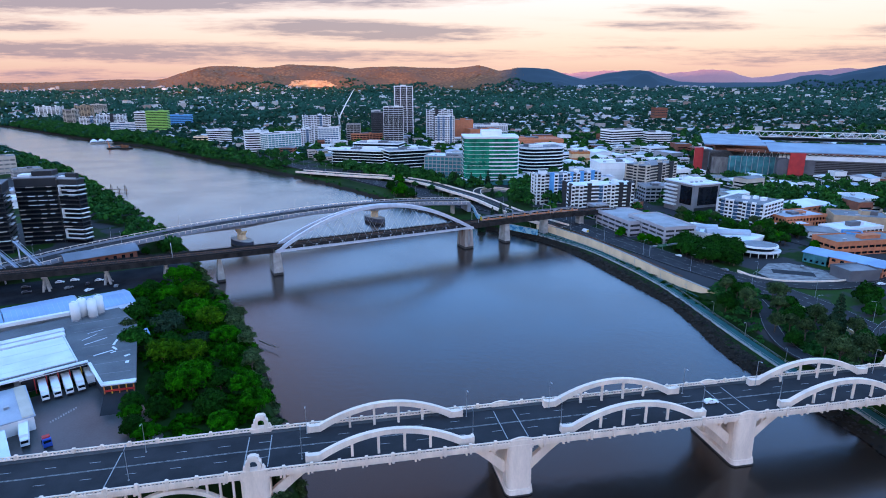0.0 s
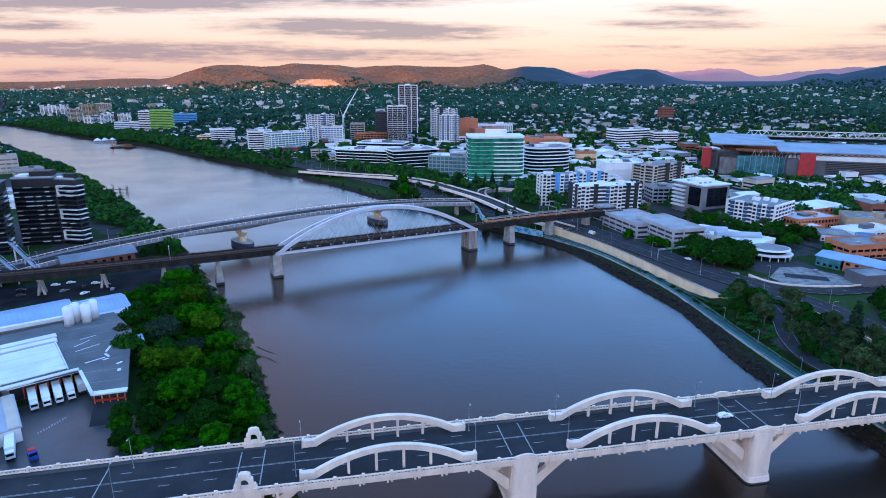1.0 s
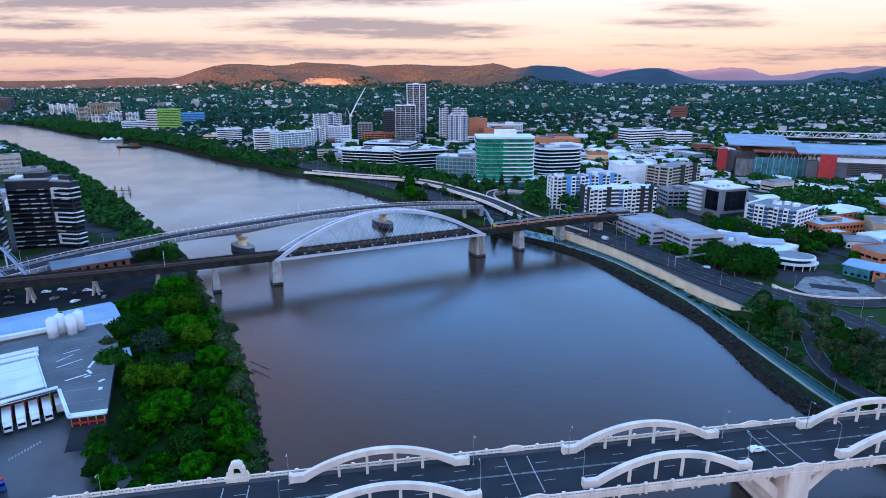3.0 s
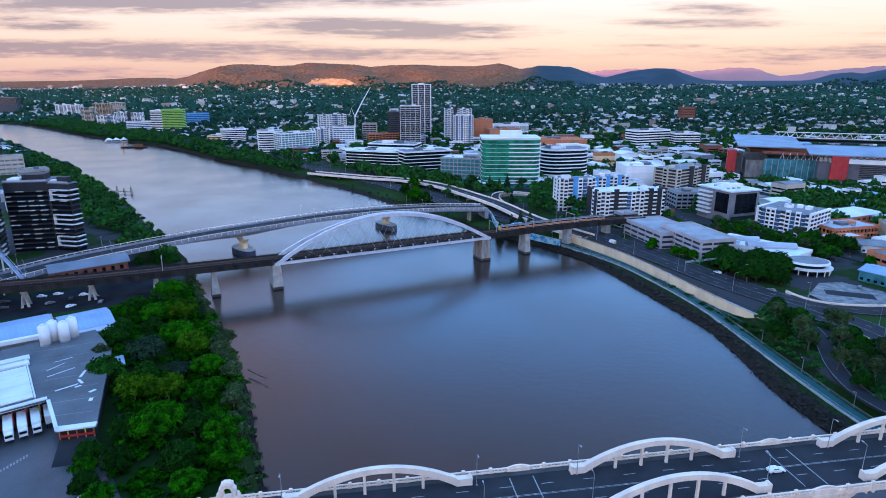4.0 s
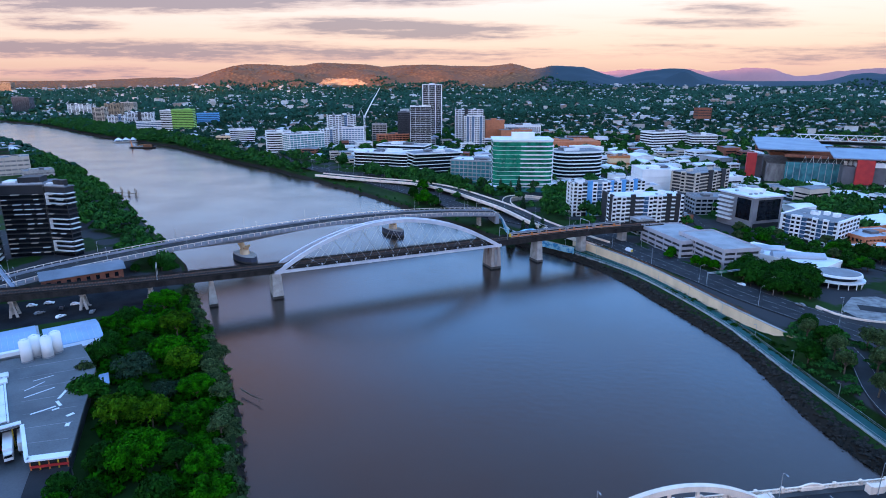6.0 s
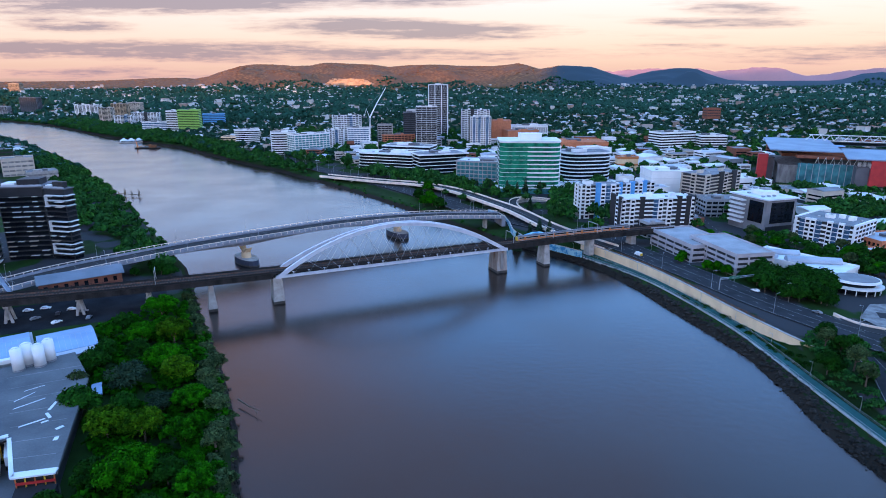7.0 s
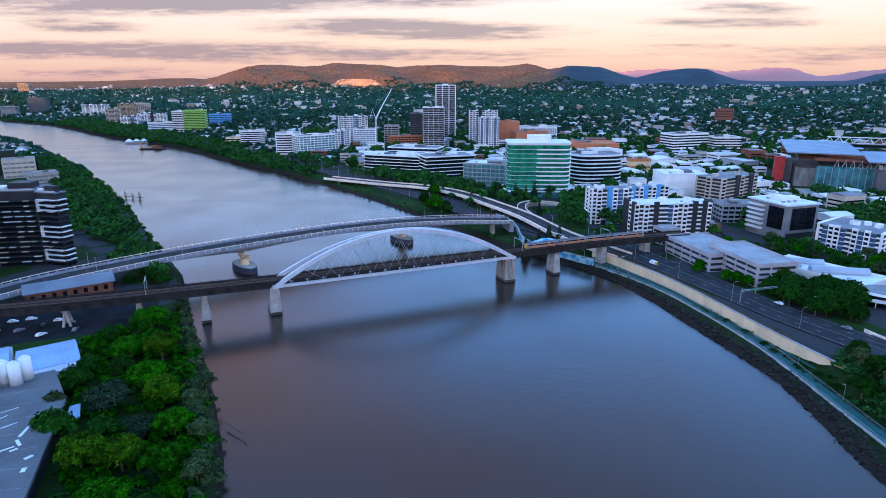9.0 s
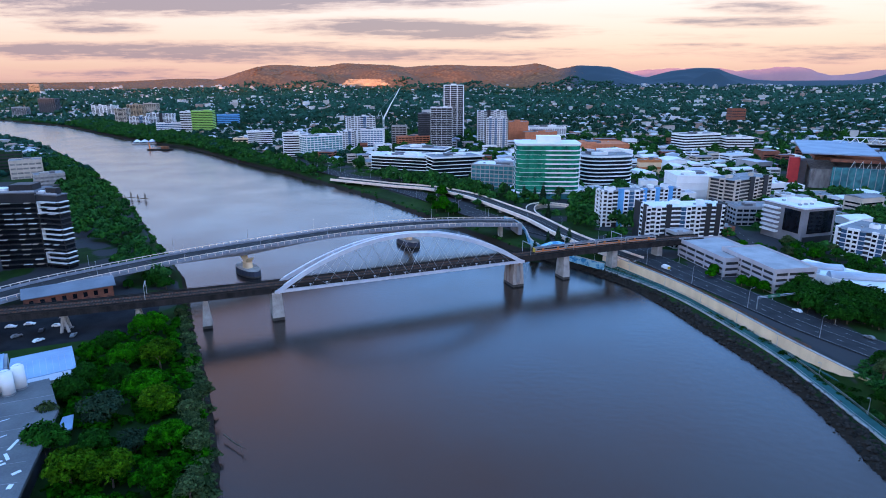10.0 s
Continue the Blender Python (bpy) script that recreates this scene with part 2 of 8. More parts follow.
TEALGLASS = surface("teal_glazing", (0.06, 0.25, 0.27), (0.03, 0.12, 0.14), 0.15, 0.2, 2, 0.0, spec=0.8)
BLUEGLASS = surface("blue_glazing", (0.05, 0.13, 0.24), (0.03, 0.07, 0.13), 0.1, 0.3, 2, 0.0, spec=0.9)
BLUEPANEL = surface("blue_panel", (0.09, 0.34, 0.66), (0.06, 0.25, 0.52), 0.6, 0.3, 3, 0.0)
LIME = surface("lime_panel", (0.28, 0.52, 0.10), (0.20, 0.40, 0.07), 0.6, 0.3, 3, 0.0)
RED = surface("red_panel", (0.50, 0.035, 0.035), (0.38, 0.025, 0.03), 0.55, 0.2, 3, 0.0)
YELLOW = surface("yellow_paint", (0.65, 0.42, 0.03), (0.50, 0.32, 0.03), 0.6, 0.4, 4, 0)
WOOD = surface("weathered_timber", (0.16, 0.12, 0.09), (0.09, 0.07, 0.05), 0.9, 0.5, 6, 0.3)
BARK = surface("bark", (0.13, 0.10, 0.08), (0.06, 0.05, 0.04), 0.95, 1.5, 6, 0.5)
LEAF = foliage("bright_leaves", (0.002, 0.024, 0.0005), (0.016, 0.135, 0.001))
LEAF_D = foliage("dark_leaves", (0.003, 0.020, 0.003), (0.014, 0.072, 0.006), 0.35)
LEAF_G = foliage("grey_green_leaves", (0.016, 0.030, 0.012), (0.056, 0.088, 0.030))
LEAF_Y = foliage("feathery_yellow_green_leaves", (0.005, 0.024, 0.001), (0.042, 0.122, 0.003))
LEAF_P = foliage("dull_blue_green_leaves", (0.008, 0.020, 0.012), (0.024, 0.050, 0.026))
LEAF_M = foliage("street_leaves", (0.007, 0.040, 0.008), (0.032, 0.125, 0.018), 0.35)
LEAF_C = foliage("city_leaves", (0.006, 0.034, 0.009), (0.026, 0.096, 0.020), 0.35)
PINE = foliage("pine_needles", (0.010, 0.028, 0.014), (0.025, 0.055, 0.028))
# blue-green tint puts the haze of distance into the leaf colour
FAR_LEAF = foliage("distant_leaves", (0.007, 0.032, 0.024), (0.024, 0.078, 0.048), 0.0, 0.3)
# raised and reddened so the leaf colour carries the dawn sun
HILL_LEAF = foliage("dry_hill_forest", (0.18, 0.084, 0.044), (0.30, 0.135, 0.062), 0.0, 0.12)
GRASS = surface("grass", (0.035, 0.10, 0.012), (0.022, 0.055, 0.010), 0.95, 0.08, 2, 0.3)
ROCK = surface("dark_rock", (0.032, 0.028, 0.024), (0.016, 0.014, 0.012), 0.85, 0.6, 3, 0.5, isle=0.4)
RUBBER = surface("black_rubber", (0.02, 0.02, 0.02), rough=0.85, bump=0)
CARWHITE = surface("white_car_paint", (0.78, 0.78, 0.78), (0.72, 0.72, 0.72), 0.25, bump=0)
HOUSEWALL = palette("house_walls", ((0.72, 0.71, 0.68), (0.60, 0.57, 0.52), (0.76, 0.75, 0.74), (0.50, 0.47, 0.44), (0.68, 0.65, 0.61), (0.38, 0.27, 0.22)))
HOUSEROOF = palette("house_roofs", ((0.62, 0.64, 0.68), (0.34, 0.36, 0.39), (0.72, 0.73, 0.75), (0.30, 0.10, 0.06), (0.50, 0.52, 0.55), (0.20, 0.21, 0.23), (0.66, 0.66, 0.66), (0.42, 0.24, 0.17)), 0.55)


# ---------------------------------------------------------------- building tools
class Geo:
    """Vertices and faces of one mesh in the making."""

    def __init__(self):
        self.v, self.f = [], []

    def add(self, v, f):
        o = len(self.v)
        self.v += [tuple(p) for p in v]
        self.f += [tuple(o + i for i in q) for q in f]
        return self

    def box(self, cx, cy, cz, sx, sy, sz, rot=0.0, top=1.0):
        """A box round its centre; top: how far its upper face is drawn in or out."""
        c, s = math.cos(radians(rot)), math.sin(radians(rot))
        v = []
        for z, k in ((-0.5, 1.0), (0.5, top)):
            for x, y in ((-0.5, -0.5), (0.5, -0.5), (0.5, 0.5), (-0.5, 0.5)):
                px, py = x * sx * k, y * sy * k
                v.append((cx + px * c - py * s, cy + px * s + py * c, cz + z * sz))
        return self.add(v, ((3, 2, 1, 0), (4, 5, 6, 7), (0, 1, 5, 4), (1, 2, 6, 5), (2, 3, 7, 6), (3, 0, 4, 7)))

    def prism(self, outline, z0, z1, shrink=1.0):
        """An upright prism over an outline (anticlockwise), its top scaled about its middle."""
        n = len(outline)
        mx, my = sum(p[0] for p in outline) / n, sum(p[1] for p in outline) / n
        v = [(x, y, z0) for x, y in outline] + [(mx + (x - mx) * shrink, my + (y - my) * shrink, z1) for x, y in outline]
        f = [tuple(range(n - 1, -1, -1)), tuple(range(n, 2 * n))] + [(i, (i + 1) % n, n + (i + 1) % n, n + i) for i in range(n)]
        return self.add(v, f)

    def tube(self, pts, radii, sides=6):
        """A round bar along points; radii: one or a row."""
        pts = [Vector(p) for p in pts]
        radii = radii if isinstance(radii, (list, tuple)) else [radii] * len(pts)
        v, f = [], []
        for i, p in enumerate(pts):
            d = (pts[min(i + 1, len(pts) - 1)] - pts[max(i - 1, 0)]).normalized()
            a = d.cross(Vector((0, 0, 1)) if abs(d.z) < 0.95 else Vector((1, 0, 0))).normalized()
            b = d.cross(a)
            for k in range(sides):
                t = 2 * math.pi * k / sides
                v.append(p + (a * math.cos(t) + b * math.sin(t)) * radii[i])
        for i in range(len(pts) - 1):
            for k in range(sides):
                q, r = i * sides + k, i * sides + (k + 1) % sides
                f.append((q, q + sides, r + sides, r))
        f += [tuple(range(sides)), tuple(range(len(v) - 1, len(v) - sides - 1, -1))]
        return self.add(v, f)

    def sweep(self, pts, w, h, drop=0.0, side=0.0):
        """A bar of oblong section along points: w across, h down from the line (w, h: one or a row)."""
        n = len(pts)
        ws = w if isinstance(w, (list, tuple)) else [w] * n
        hs = h if isinstance(h, (list, tuple)) else [h] * n
        v, f = [], []
        for i, p in enumerate(pts):
            a, b = pts[max(i - 1, 0)], pts[min(i + 1, n - 1)]
            dx, dy = b[0] - a[0], b[1] - a[1]
            ln = math.hypot(dx, dy) or 1.0
            nx, ny = -dy / ln, dx / ln
            for sw, z in ((-0.5, -drop - hs[i]), (0.5, -drop - hs[i]), (0.5, -drop), (-0.5, -drop)):
                k = sw * ws[i] + side
                v.append((p[0] + nx * k, p[1] + ny * k, p[2] + z))
        for i in range(n - 1):
            o = 4 * i
            for k in range(4):
                f.append((o + k, o + (k + 1) % 4, o + 4 + (k + 1) % 4, o + 4 + k)[::-1])
        f += [(0, 1, 2, 3), (4 * n - 1, 4 * n - 2, 4 * n - 3, 4 * n - 4)]
        return self.add(v, f)

    def arch(self, pts, w, h):
        """A curved rib in the x-z plane of its thing, at each point square to the curve: (x, y, z) on its top line."""
        n = len(pts)
        hs = h if isinstance(h, (list, tuple)) else [h] * n
        v, f = [], []
        for i, p in enumerate(pts):
            a, b = pts[max(i - 1, 0)], pts[min(i + 1, n - 1)]
            dx, dz = b[0] - a[0], b[2] - a[2]
            ln = math.hypot(dx, dz) or 1.0
            nx, nz = -dz / ln, dx / ln
            for sy, k in ((-0.5, -hs[i]), (0.5, -hs[i]), (0.5, 0), (-0.5, 0)):
                v.append((p[0] + nx * k, p[1] + sy * w, p[2] + nz * k))
        for i in range(n - 1):
            o = 4 * i
            for k in range(4):
                f.append((o + k, o + (k + 1) % 4, o + 4 + (k + 1) % 4, o + 4 + k)[::-1])
        f += [(0, 1, 2, 3), (4 * n - 1, 4 * n - 2, 4 * n - 3, 4 * n - 4)]
        return self.add(v, f)

    def mesh(self, name, mat, smooth=False):
        me = bpy.data.meshes.new(name)
        me.from_pydata(self.v, [], self.f)
        me.materials.append(mat)
        if smooth:
            me.shade_smooth()
        me.update()
        return me


def part(name, geo, mat, parent, label="", m=None, smooth=False):
    """ONE mesh object under a thing or part; geo may be a Geo or a mesh that is shared."""
    ob = new(name, geo if isinstance(geo, bpy.types.Mesh) else geo.mesh(name, mat, smooth))
    ob.parent = parent
    if m is not None:
        ob.matrix_local = m
    if label:
        ob["label"] = label
    return ob


def thing(name, m, label, category, group="", kind=""):
    ob = new(name)
    ob.empty_display_size = 0.5
    ob.matrix_world = m
    return tagged(ob, label, category, group, kind)


def solid(name, geo, mat, label, category="", group="", kind="", m=None, smooth=False):
    """A thing that is one mesh."""
    ob = new(name, geo.mesh(name, mat, smooth) if isinstance(geo, Geo) else geo)
    if m is not None:
        ob.matrix_world = m
    return tagged(ob, label, category, group, kind)


def glide(knots, step):
    """Points every step or so along a smooth curve through the knots."""
    out = []
    n = len(knots)
    for i in range(n - 1):
        p0, p1, p2, p3 = (Vector(knots[max(0, min(n - 1, i + k))]) for k in (-1, 0, 1, 2))
        m = max(1, round((p2 - p1).length / step))
        for j in range(m):
            t = j / m
            out.append(0.5 * ((2 * p1) + (p2 - p0) * t + (2 * p0 - 5 * p1 + 4 * p2 - p3) * t * t + (3 * p1 - p0 - 3 * p2 + p3) * t ** 3))
    return [tuple(p) for p in out] + [tuple(knots[-1])]


def offset(pts, side, dz=0.0):
    """The line shifted to its left by side."""
    out = []
    for i, p in enumerate(pts):
        a, b = pts[max(i - 1, 0)], pts[min(i + 1, len(pts) - 1)]
        dx, dy = b[0] - a[0], b[1] - a[1]
        ln = math.hypot(dx, dy) or 1.0
        out.append((p[0] - dy / ln * side, p[1] + dx / ln * side, p[2] + dz))
    return out


def along(pts, gap, start=0.0):
    """(point, heading in degrees) every gap metres of the line."""
    out, due, run = [], start, 0.0
    for a, b in zip(pts, pts[1:]):
        a, b = Vector(a), Vector(b)
        ln = (b - a).length
        while due <= run + ln and ln > 0:
            out.append((a.lerp(b, (due - run) / ln), math.degrees(math.atan2(b.y - a.y, b.x - a.x))))
            due += gap
        run += ln
    return out


FEET = []      # ground taken by buildings: centre, half sizes, turn


def taken(x, y, pad=2.0):
    for cx, cy, hw, hd, c, s in FEET:
        dx, dy = x - cx, y - cy
        if abs(dx * c + dy * s) < hw + pad and abs(dy * c - dx * s) < hd + pad:
            return True
    return False


def claim(cx, cy, w, d, rot):
    FEET.append((cx, cy, w / 2, d / 2, math.cos(radians(rot)), math.sin(radians(rot))))

# ---------------------------------------------------------------- ground, river, hills
LEFT_BANK = [(-10, -420), (-20, 0), (-38, 118), (-45, 144), (-64, 181), (-74, 202), (-85, 226), (-104, 258), (-121, 285), (-137, 308),
             (-152, 330), (-168, 356), (-195, 398), (-237, 447), (-280, 497), (-322, 547), (-370, 603), (-416, 655), (-546, 790), (-664, 895),
             (-800, 1020), (-934, 1130), (-1150, 1270), (-1500, 1420), (-2600, 1700)]
RIGHT_BANK = [(-2600, 2250), (-1800, 1860), (-1489, 1702), (-1191, 1545), (-963, 1360), (-808, 1235), (-564, 1067), (-392, 898), (-289, 809),
              (-222, 740), (-167, 686), (-118, 629), (-77, 581), (-42, 537), (4, 480), (45, 444), (67, 418), (83, 381), (91, 357),
              (102, 326), (110, 302), (113, 272), (114, 243), (119, 221), (124, 205), (134, 178), (142, 100), (160, -420)]
RIVER = LEFT_BANK + RIGHT_BANK


SEG_A = np.array(RIVER, float)
SEG_D = np.roll(SEG_A, -1, 0) - SEG_A


def from_bank(x, y):
    """Metres from the river's edge, below zero in the water."""
    x, y = np.asarray(x, float)[..., None], np.asarray(y, float)[..., None]
    ax, ay, dx, dy = SEG_A[:, 0], SEG_A[:, 1], SEG_D[:, 0], SEG_D[:, 1]
    t = ((x - ax) * dx + (y - ay) * dy) / (dx * dx + dy * dy)
    t = np.minimum(1, np.maximum(0, t))
    near = np.sqrt(((x - ax - t * dx) ** 2 + (y - ay - t * dy) ** 2).min(-1))
    cross = ((ay > y) != (ay + dy > y)) & (x < ax + (y - ay) * dx / np.where(dy == 0, 1e-9, dy))
    return np.where(cross.sum(-1) % 2 == 1, -near, near)


WAVE = {}


def waves(x, y, size, seed):
    """Cheap smooth unevenness between -1 and 1."""
    if (size, seed) not in WAVE:
        rng = np.random.RandomState(seed)
        WAVE[size, seed] = [(*rng.uniform(0, 2 * np.pi, 2), 2 * np.pi / size * rng.uniform(0.6, 1.8)) for _ in range(6)]
    return sum(np.sin((x * math.cos(a) + y * math.sin(a)) * f + p) for a, p, f in WAVE[size, seed]) / 6


def ease(a, b, v):
    t = np.clip((v - a) / (b - a), 0, 1)
    return t * t * (3 - 2 * t)


SKYLINE_AZ = (-60, -42.5, -37.9, -34.2, -32.2, -30.1, -28.0, -27.1, -26.0, -25.1, -24.1, -23.4, -22.2, -20.6, -18.7, -17.2, -16.0, -13.8, -11.8, -10.5, -8.7,
              -6.2, -4.4, -1.0, 0.5, 1.3, 2.0, 3.1, 4.1, 5.8, 7.6, 8.6, 9.6, 10.7, 11.5, 12.9, 14.5, 15.6, 16.3, 17.2, 18.2, 18.9, 20.6, 26.2, 26.9, 28.0, 29.2, 30.0, 31.7, 33.3, 37.6, 60)
SKYLINE_Z = (100, 103, 106, 110, 117, 126, 127, 121, 135, 160, 181, 199, 211, 212, 202, 207, 225, 219, 213, 198, 210,
             214, 207, 204, 215, 222, 211, 185, 196, 207, 196, 177, 152, 130, 148, 173, 183, 186, 183, 155, 130, 116, 110, 112, 121, 149, 158, 150, 178, 205, 220, 150)


def land(x, y):
    """The height of the ground."""
    x, y = np.asarray(x, float), np.asarray(y, float)
    d = from_bank(x, y)
    r, az = np.hypot(x, y), np.degrees(np.arctan2(x, y))
    level = np.where((x > 30) & (y < 475) & (d > 0), 7.2, np.where(x < 0, 6.4, 6.0))
    shelf = np.where((x > 30) & (y < 475), 2.6 * ease(0, 4, d) + (level - 2.6) * ease(17, 22, d), np.where(y > 475 + np.where(x < -60, 90, 0), 3.2 * ease(0, 4, d) + (level - 3.2) * ease(12, 28, d), level * ease(0, 4.5, d)))
    bank = np.where(d < 0, np.maximum(-4, d * 0.5), shelf + 0.25)
    rise = np.interp(r, (0, 900, 1300, 1800, 2400, 3000, 3600, 5000), (0, 0, 5, 17, 34, 44, 50, 40)) * np.where(y > 0, 1, 0)
    right = ease(8, 24, az) * ease(1150, 2200, r)
    knolls = waves(x, y, 900, 3) * 14 * ease(1100, 2000, r) * np.where(y > 0, 1, 0) + right * (16 + 18 * waves(x, y, 700, 8))
    top = np.interp(az, SKYLINE_AZ, SKYLINE_Z)
    up = ease(2700, 4300, r) ** 1.3 * (1 - 0.5 * ease(4300, 4950, r))
    spurs = (waves(x, y, 620, 21) * 60 + waves(x, y, 260, 5) * 30) * 4 * up * (1 - up) * ease(120, 200, top)
    hills = np.where(y > 0, (top - 70) * up * 1.0 + spurs, 0)
    inland = rise + knolls
    inland = np.where(y > 0, inland * (1 - up) + 64 * up, inland)
    # unseen ridge added behind the camera to keep the low sun off the town
    behind = ease(-1500, -3200, y) * np.interp(x, (-7200, -6400, -3750, -3450, -3000, 4000), (0, 420, 420, 560, 740, 740)) * (0.95 + 0.05 * waves(x, y, 600, 2))
    return np.where(d < 0, bank, bank + ease(60, 300, d) * inland + hills + behind)


def ground_sheet():
    fan = np.concatenate([np.arange(-180, -50, 3.0), np.arange(-50, 50, 0.4), np.arange(50, 180, 3.0)])
    rings = np.concatenate([np.arange(6, 120, 12.0), np.arange(120, 720, 4.0), 720 * 1.0125 ** np.arange(0, 156)])
    rings = rings[rings < 4950]
    a = np.radians(fan)[None, :]
    x, y = rings[:, None] * np.sin(a), rings[:, None] * np.cos(a)
    z = land(x, y)
    n, k = len(rings), len(fan)
    v = np.stack([x, y, z], -1).reshape(-1, 3)
    i, j = np.meshgrid(np.arange(n - 1), np.arange(k), indexing="ij")
    j2 = (j + 1) % k
    f = np.stack([i * k + j, i * k + j2, (i + 1) * k + j2, (i + 1) * k + j], -1).reshape(-1, 4)[:, ::-1]
    me = bpy.data.meshes.new("ground")
    hub = len(v)
    v = np.vstack([v, [[0, 0, -4]]])
    me.from_pydata(v.tolist(), [], f.tolist() + [(hub, (q + 1) % k, q) for q in range(k)])
    me.shade_smooth()
    return me


def ground_material():
    """Grass and leaf litter on the flat, forest on the hills with sun, ridge shade and haze painted in, mud below the
    tide line, patches of paving between the buildings.
    """
    m = surface("land_cover", (0.018, 0.048, 0.008), (0.008, 0.020, 0.005), 0.95, 0.012, 0.2, 0.4)
    n, l = m.node_tree.nodes, m.node_tree.links
    b = n["Principled BSDF"]
    base = b.inputs["Base Color"].links[0].from_socket
    geo = n.new("ShaderNodeNewGeometry")
    sp = n.new("ShaderNodeSeparateXYZ")
    l.new(geo.outputs["Position"], sp.inputs[0])

    def rng(src, a, c, lo=0.0, hi=1.0):
        k = n.new("ShaderNodeMapRange")
        k.interpolation_type = "SMOOTHSTEP"
        for i, v in ((1, a), (2, c), (3, lo), (4, hi)):
            k.inputs[i].default_value = v
        l.new(src, k.inputs[0])
        return k.outputs[0]

    def mixed(fac, a, c):
        k = n.new("ShaderNodeMix")
        k.data_type = "RGBA"
        l.new(fac, k.inputs[0])
        for s, v in ((k.inputs[6], a), (k.inputs[7], c)):
            if isinstance(v, tuple):
                s.default_value = (*v, 1)
            else:
                l.new(v, s)
        return k.outputs[2]

    def times(a, c):
        k = n.new("ShaderNodeMath")
        k.operation = "MULTIPLY"
        l.new(a, k.inputs[0])
        l.new(c, k.inputs[1])
        return k.outputs[0]

    town = n.new("ShaderNodeTexNoise")
    town.inputs["Scale"].default_value, town.inputs["Detail"].default_value = 0.03, 4
    l.new(geo.outputs["Position"], town.inputs[0])
    paved = times(rng(town.outputs[0], 0.47, 0.53), rng(sp.outputs[1], 1500, 900))
    paved = times(paved, rng(sp.outputs[2], 5.0, 6.0))
    near_shore = times(rng(sp.outputs[0], -45, -60), rng(sp.outputs[1], 345, 325))
    open_land = n.new("ShaderNodeMath")
    open_land.operation = "SUBTRACT"
    open_land.inputs[0].default_value = 1.0
    l.new(near_shore, open_land.inputs[1])
    paved = times(paved, open_land.outputs[0])
    col = mixed(paved, base, (0.040, 0.040, 0.043))
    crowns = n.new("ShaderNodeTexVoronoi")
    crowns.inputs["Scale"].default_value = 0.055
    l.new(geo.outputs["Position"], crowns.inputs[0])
    # warm sunlit tone put into the forest colour
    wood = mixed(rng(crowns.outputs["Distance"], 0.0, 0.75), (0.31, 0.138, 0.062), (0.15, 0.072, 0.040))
    # broad darker patches painted for ridge shading
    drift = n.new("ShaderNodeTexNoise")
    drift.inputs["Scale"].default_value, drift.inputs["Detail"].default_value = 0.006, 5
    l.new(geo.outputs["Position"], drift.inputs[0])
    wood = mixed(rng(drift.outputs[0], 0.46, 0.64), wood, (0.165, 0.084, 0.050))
    # right-hand hills coloured blue by bearing to paint in shade and haze
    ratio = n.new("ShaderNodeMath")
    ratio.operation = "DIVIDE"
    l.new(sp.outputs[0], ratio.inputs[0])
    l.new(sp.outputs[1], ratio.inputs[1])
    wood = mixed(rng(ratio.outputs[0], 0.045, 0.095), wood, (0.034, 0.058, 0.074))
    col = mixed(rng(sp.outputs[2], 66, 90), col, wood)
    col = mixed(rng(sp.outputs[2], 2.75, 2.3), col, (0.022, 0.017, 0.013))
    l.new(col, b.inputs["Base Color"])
    return m


g = ground_sheet()
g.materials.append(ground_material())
ground = tagged(new("ground", g), "green and built-up river land rising to wooded hills", "ground", kind="structure")


def water_material():
    m = surface("river_water", (0.018, 0.010, 0.007), (0.012, 0.008, 0.006), 0.16, 0.008, 0.05, 0.0, spec=0.5)
    n, l = m.node_tree.nodes, m.node_tree.links
    b = n["Principled BSDF"]
    b.inputs["IOR"].default_value = 1.54
    geo = n.new("ShaderNodeNewGeometry")
    rip, swell = n.new("ShaderNodeTexNoise"), n.new("ShaderNodeTexNoise")
    for k, s, d in ((rip, 0.35, 5), (swell, 0.018, 4)):
        k.inputs["Scale"].default_value, k.inputs["Detail"].default_value = s, d
        l.new(geo.outputs["Position"], k.inputs[0])
    bp = n.new("ShaderNodeBump")
    bp.inputs["Strength"].default_value, bp.inputs["Distance"].default_value = 0.06, 1.0
    l.new(rip.outputs[0], bp.inputs["Height"])
    l.new(bp.outputs[0], b.inputs["Normal"])
    rg = n.new("ShaderNodeMapRange")
    for i, v in ((1, 0.36), (2, 0.64), (3, 0.185), (4, 0.25)):
        rg.inputs[i].default_value = v
    l.new(swell.outputs[0], rg.inputs[0])
    l.new(rg.outputs[0], b.inputs["Roughness"])
    return m


WATER = water_material()
water = Geo()
water.add([(-2700, -430, 0), (330, -430, 0), (330, 800, 0), (-2700, 800, 0), (-100, 800, 0), (-100, 2400, 0), (-2700, 2400, 0)],
          [(0, 1, 2, 4, 3), (3, 4, 5, 6)])
solid("water", water, WATER, "smooth brown river reflecting the dawn sky", "river", kind="structure")

# far ranges, beyond everything else
rng_v, rng_f = [], []
FAR_AZ = (2, 6.5, 7.8, 9.5, 11.0, 12.9, 16.3, 17.9, 19.2, 20.5, 21.7, 22.6, 23.6, 24.6, 25.8, 27.3, 28.4, 30.7, 37.7, 44)
FAR_Z = (60, 120, 185, 178, 190, 198, 197, 176, 184, 199, 202, 194, 163, 140, 155, 176, 183, 202, 190, 120)
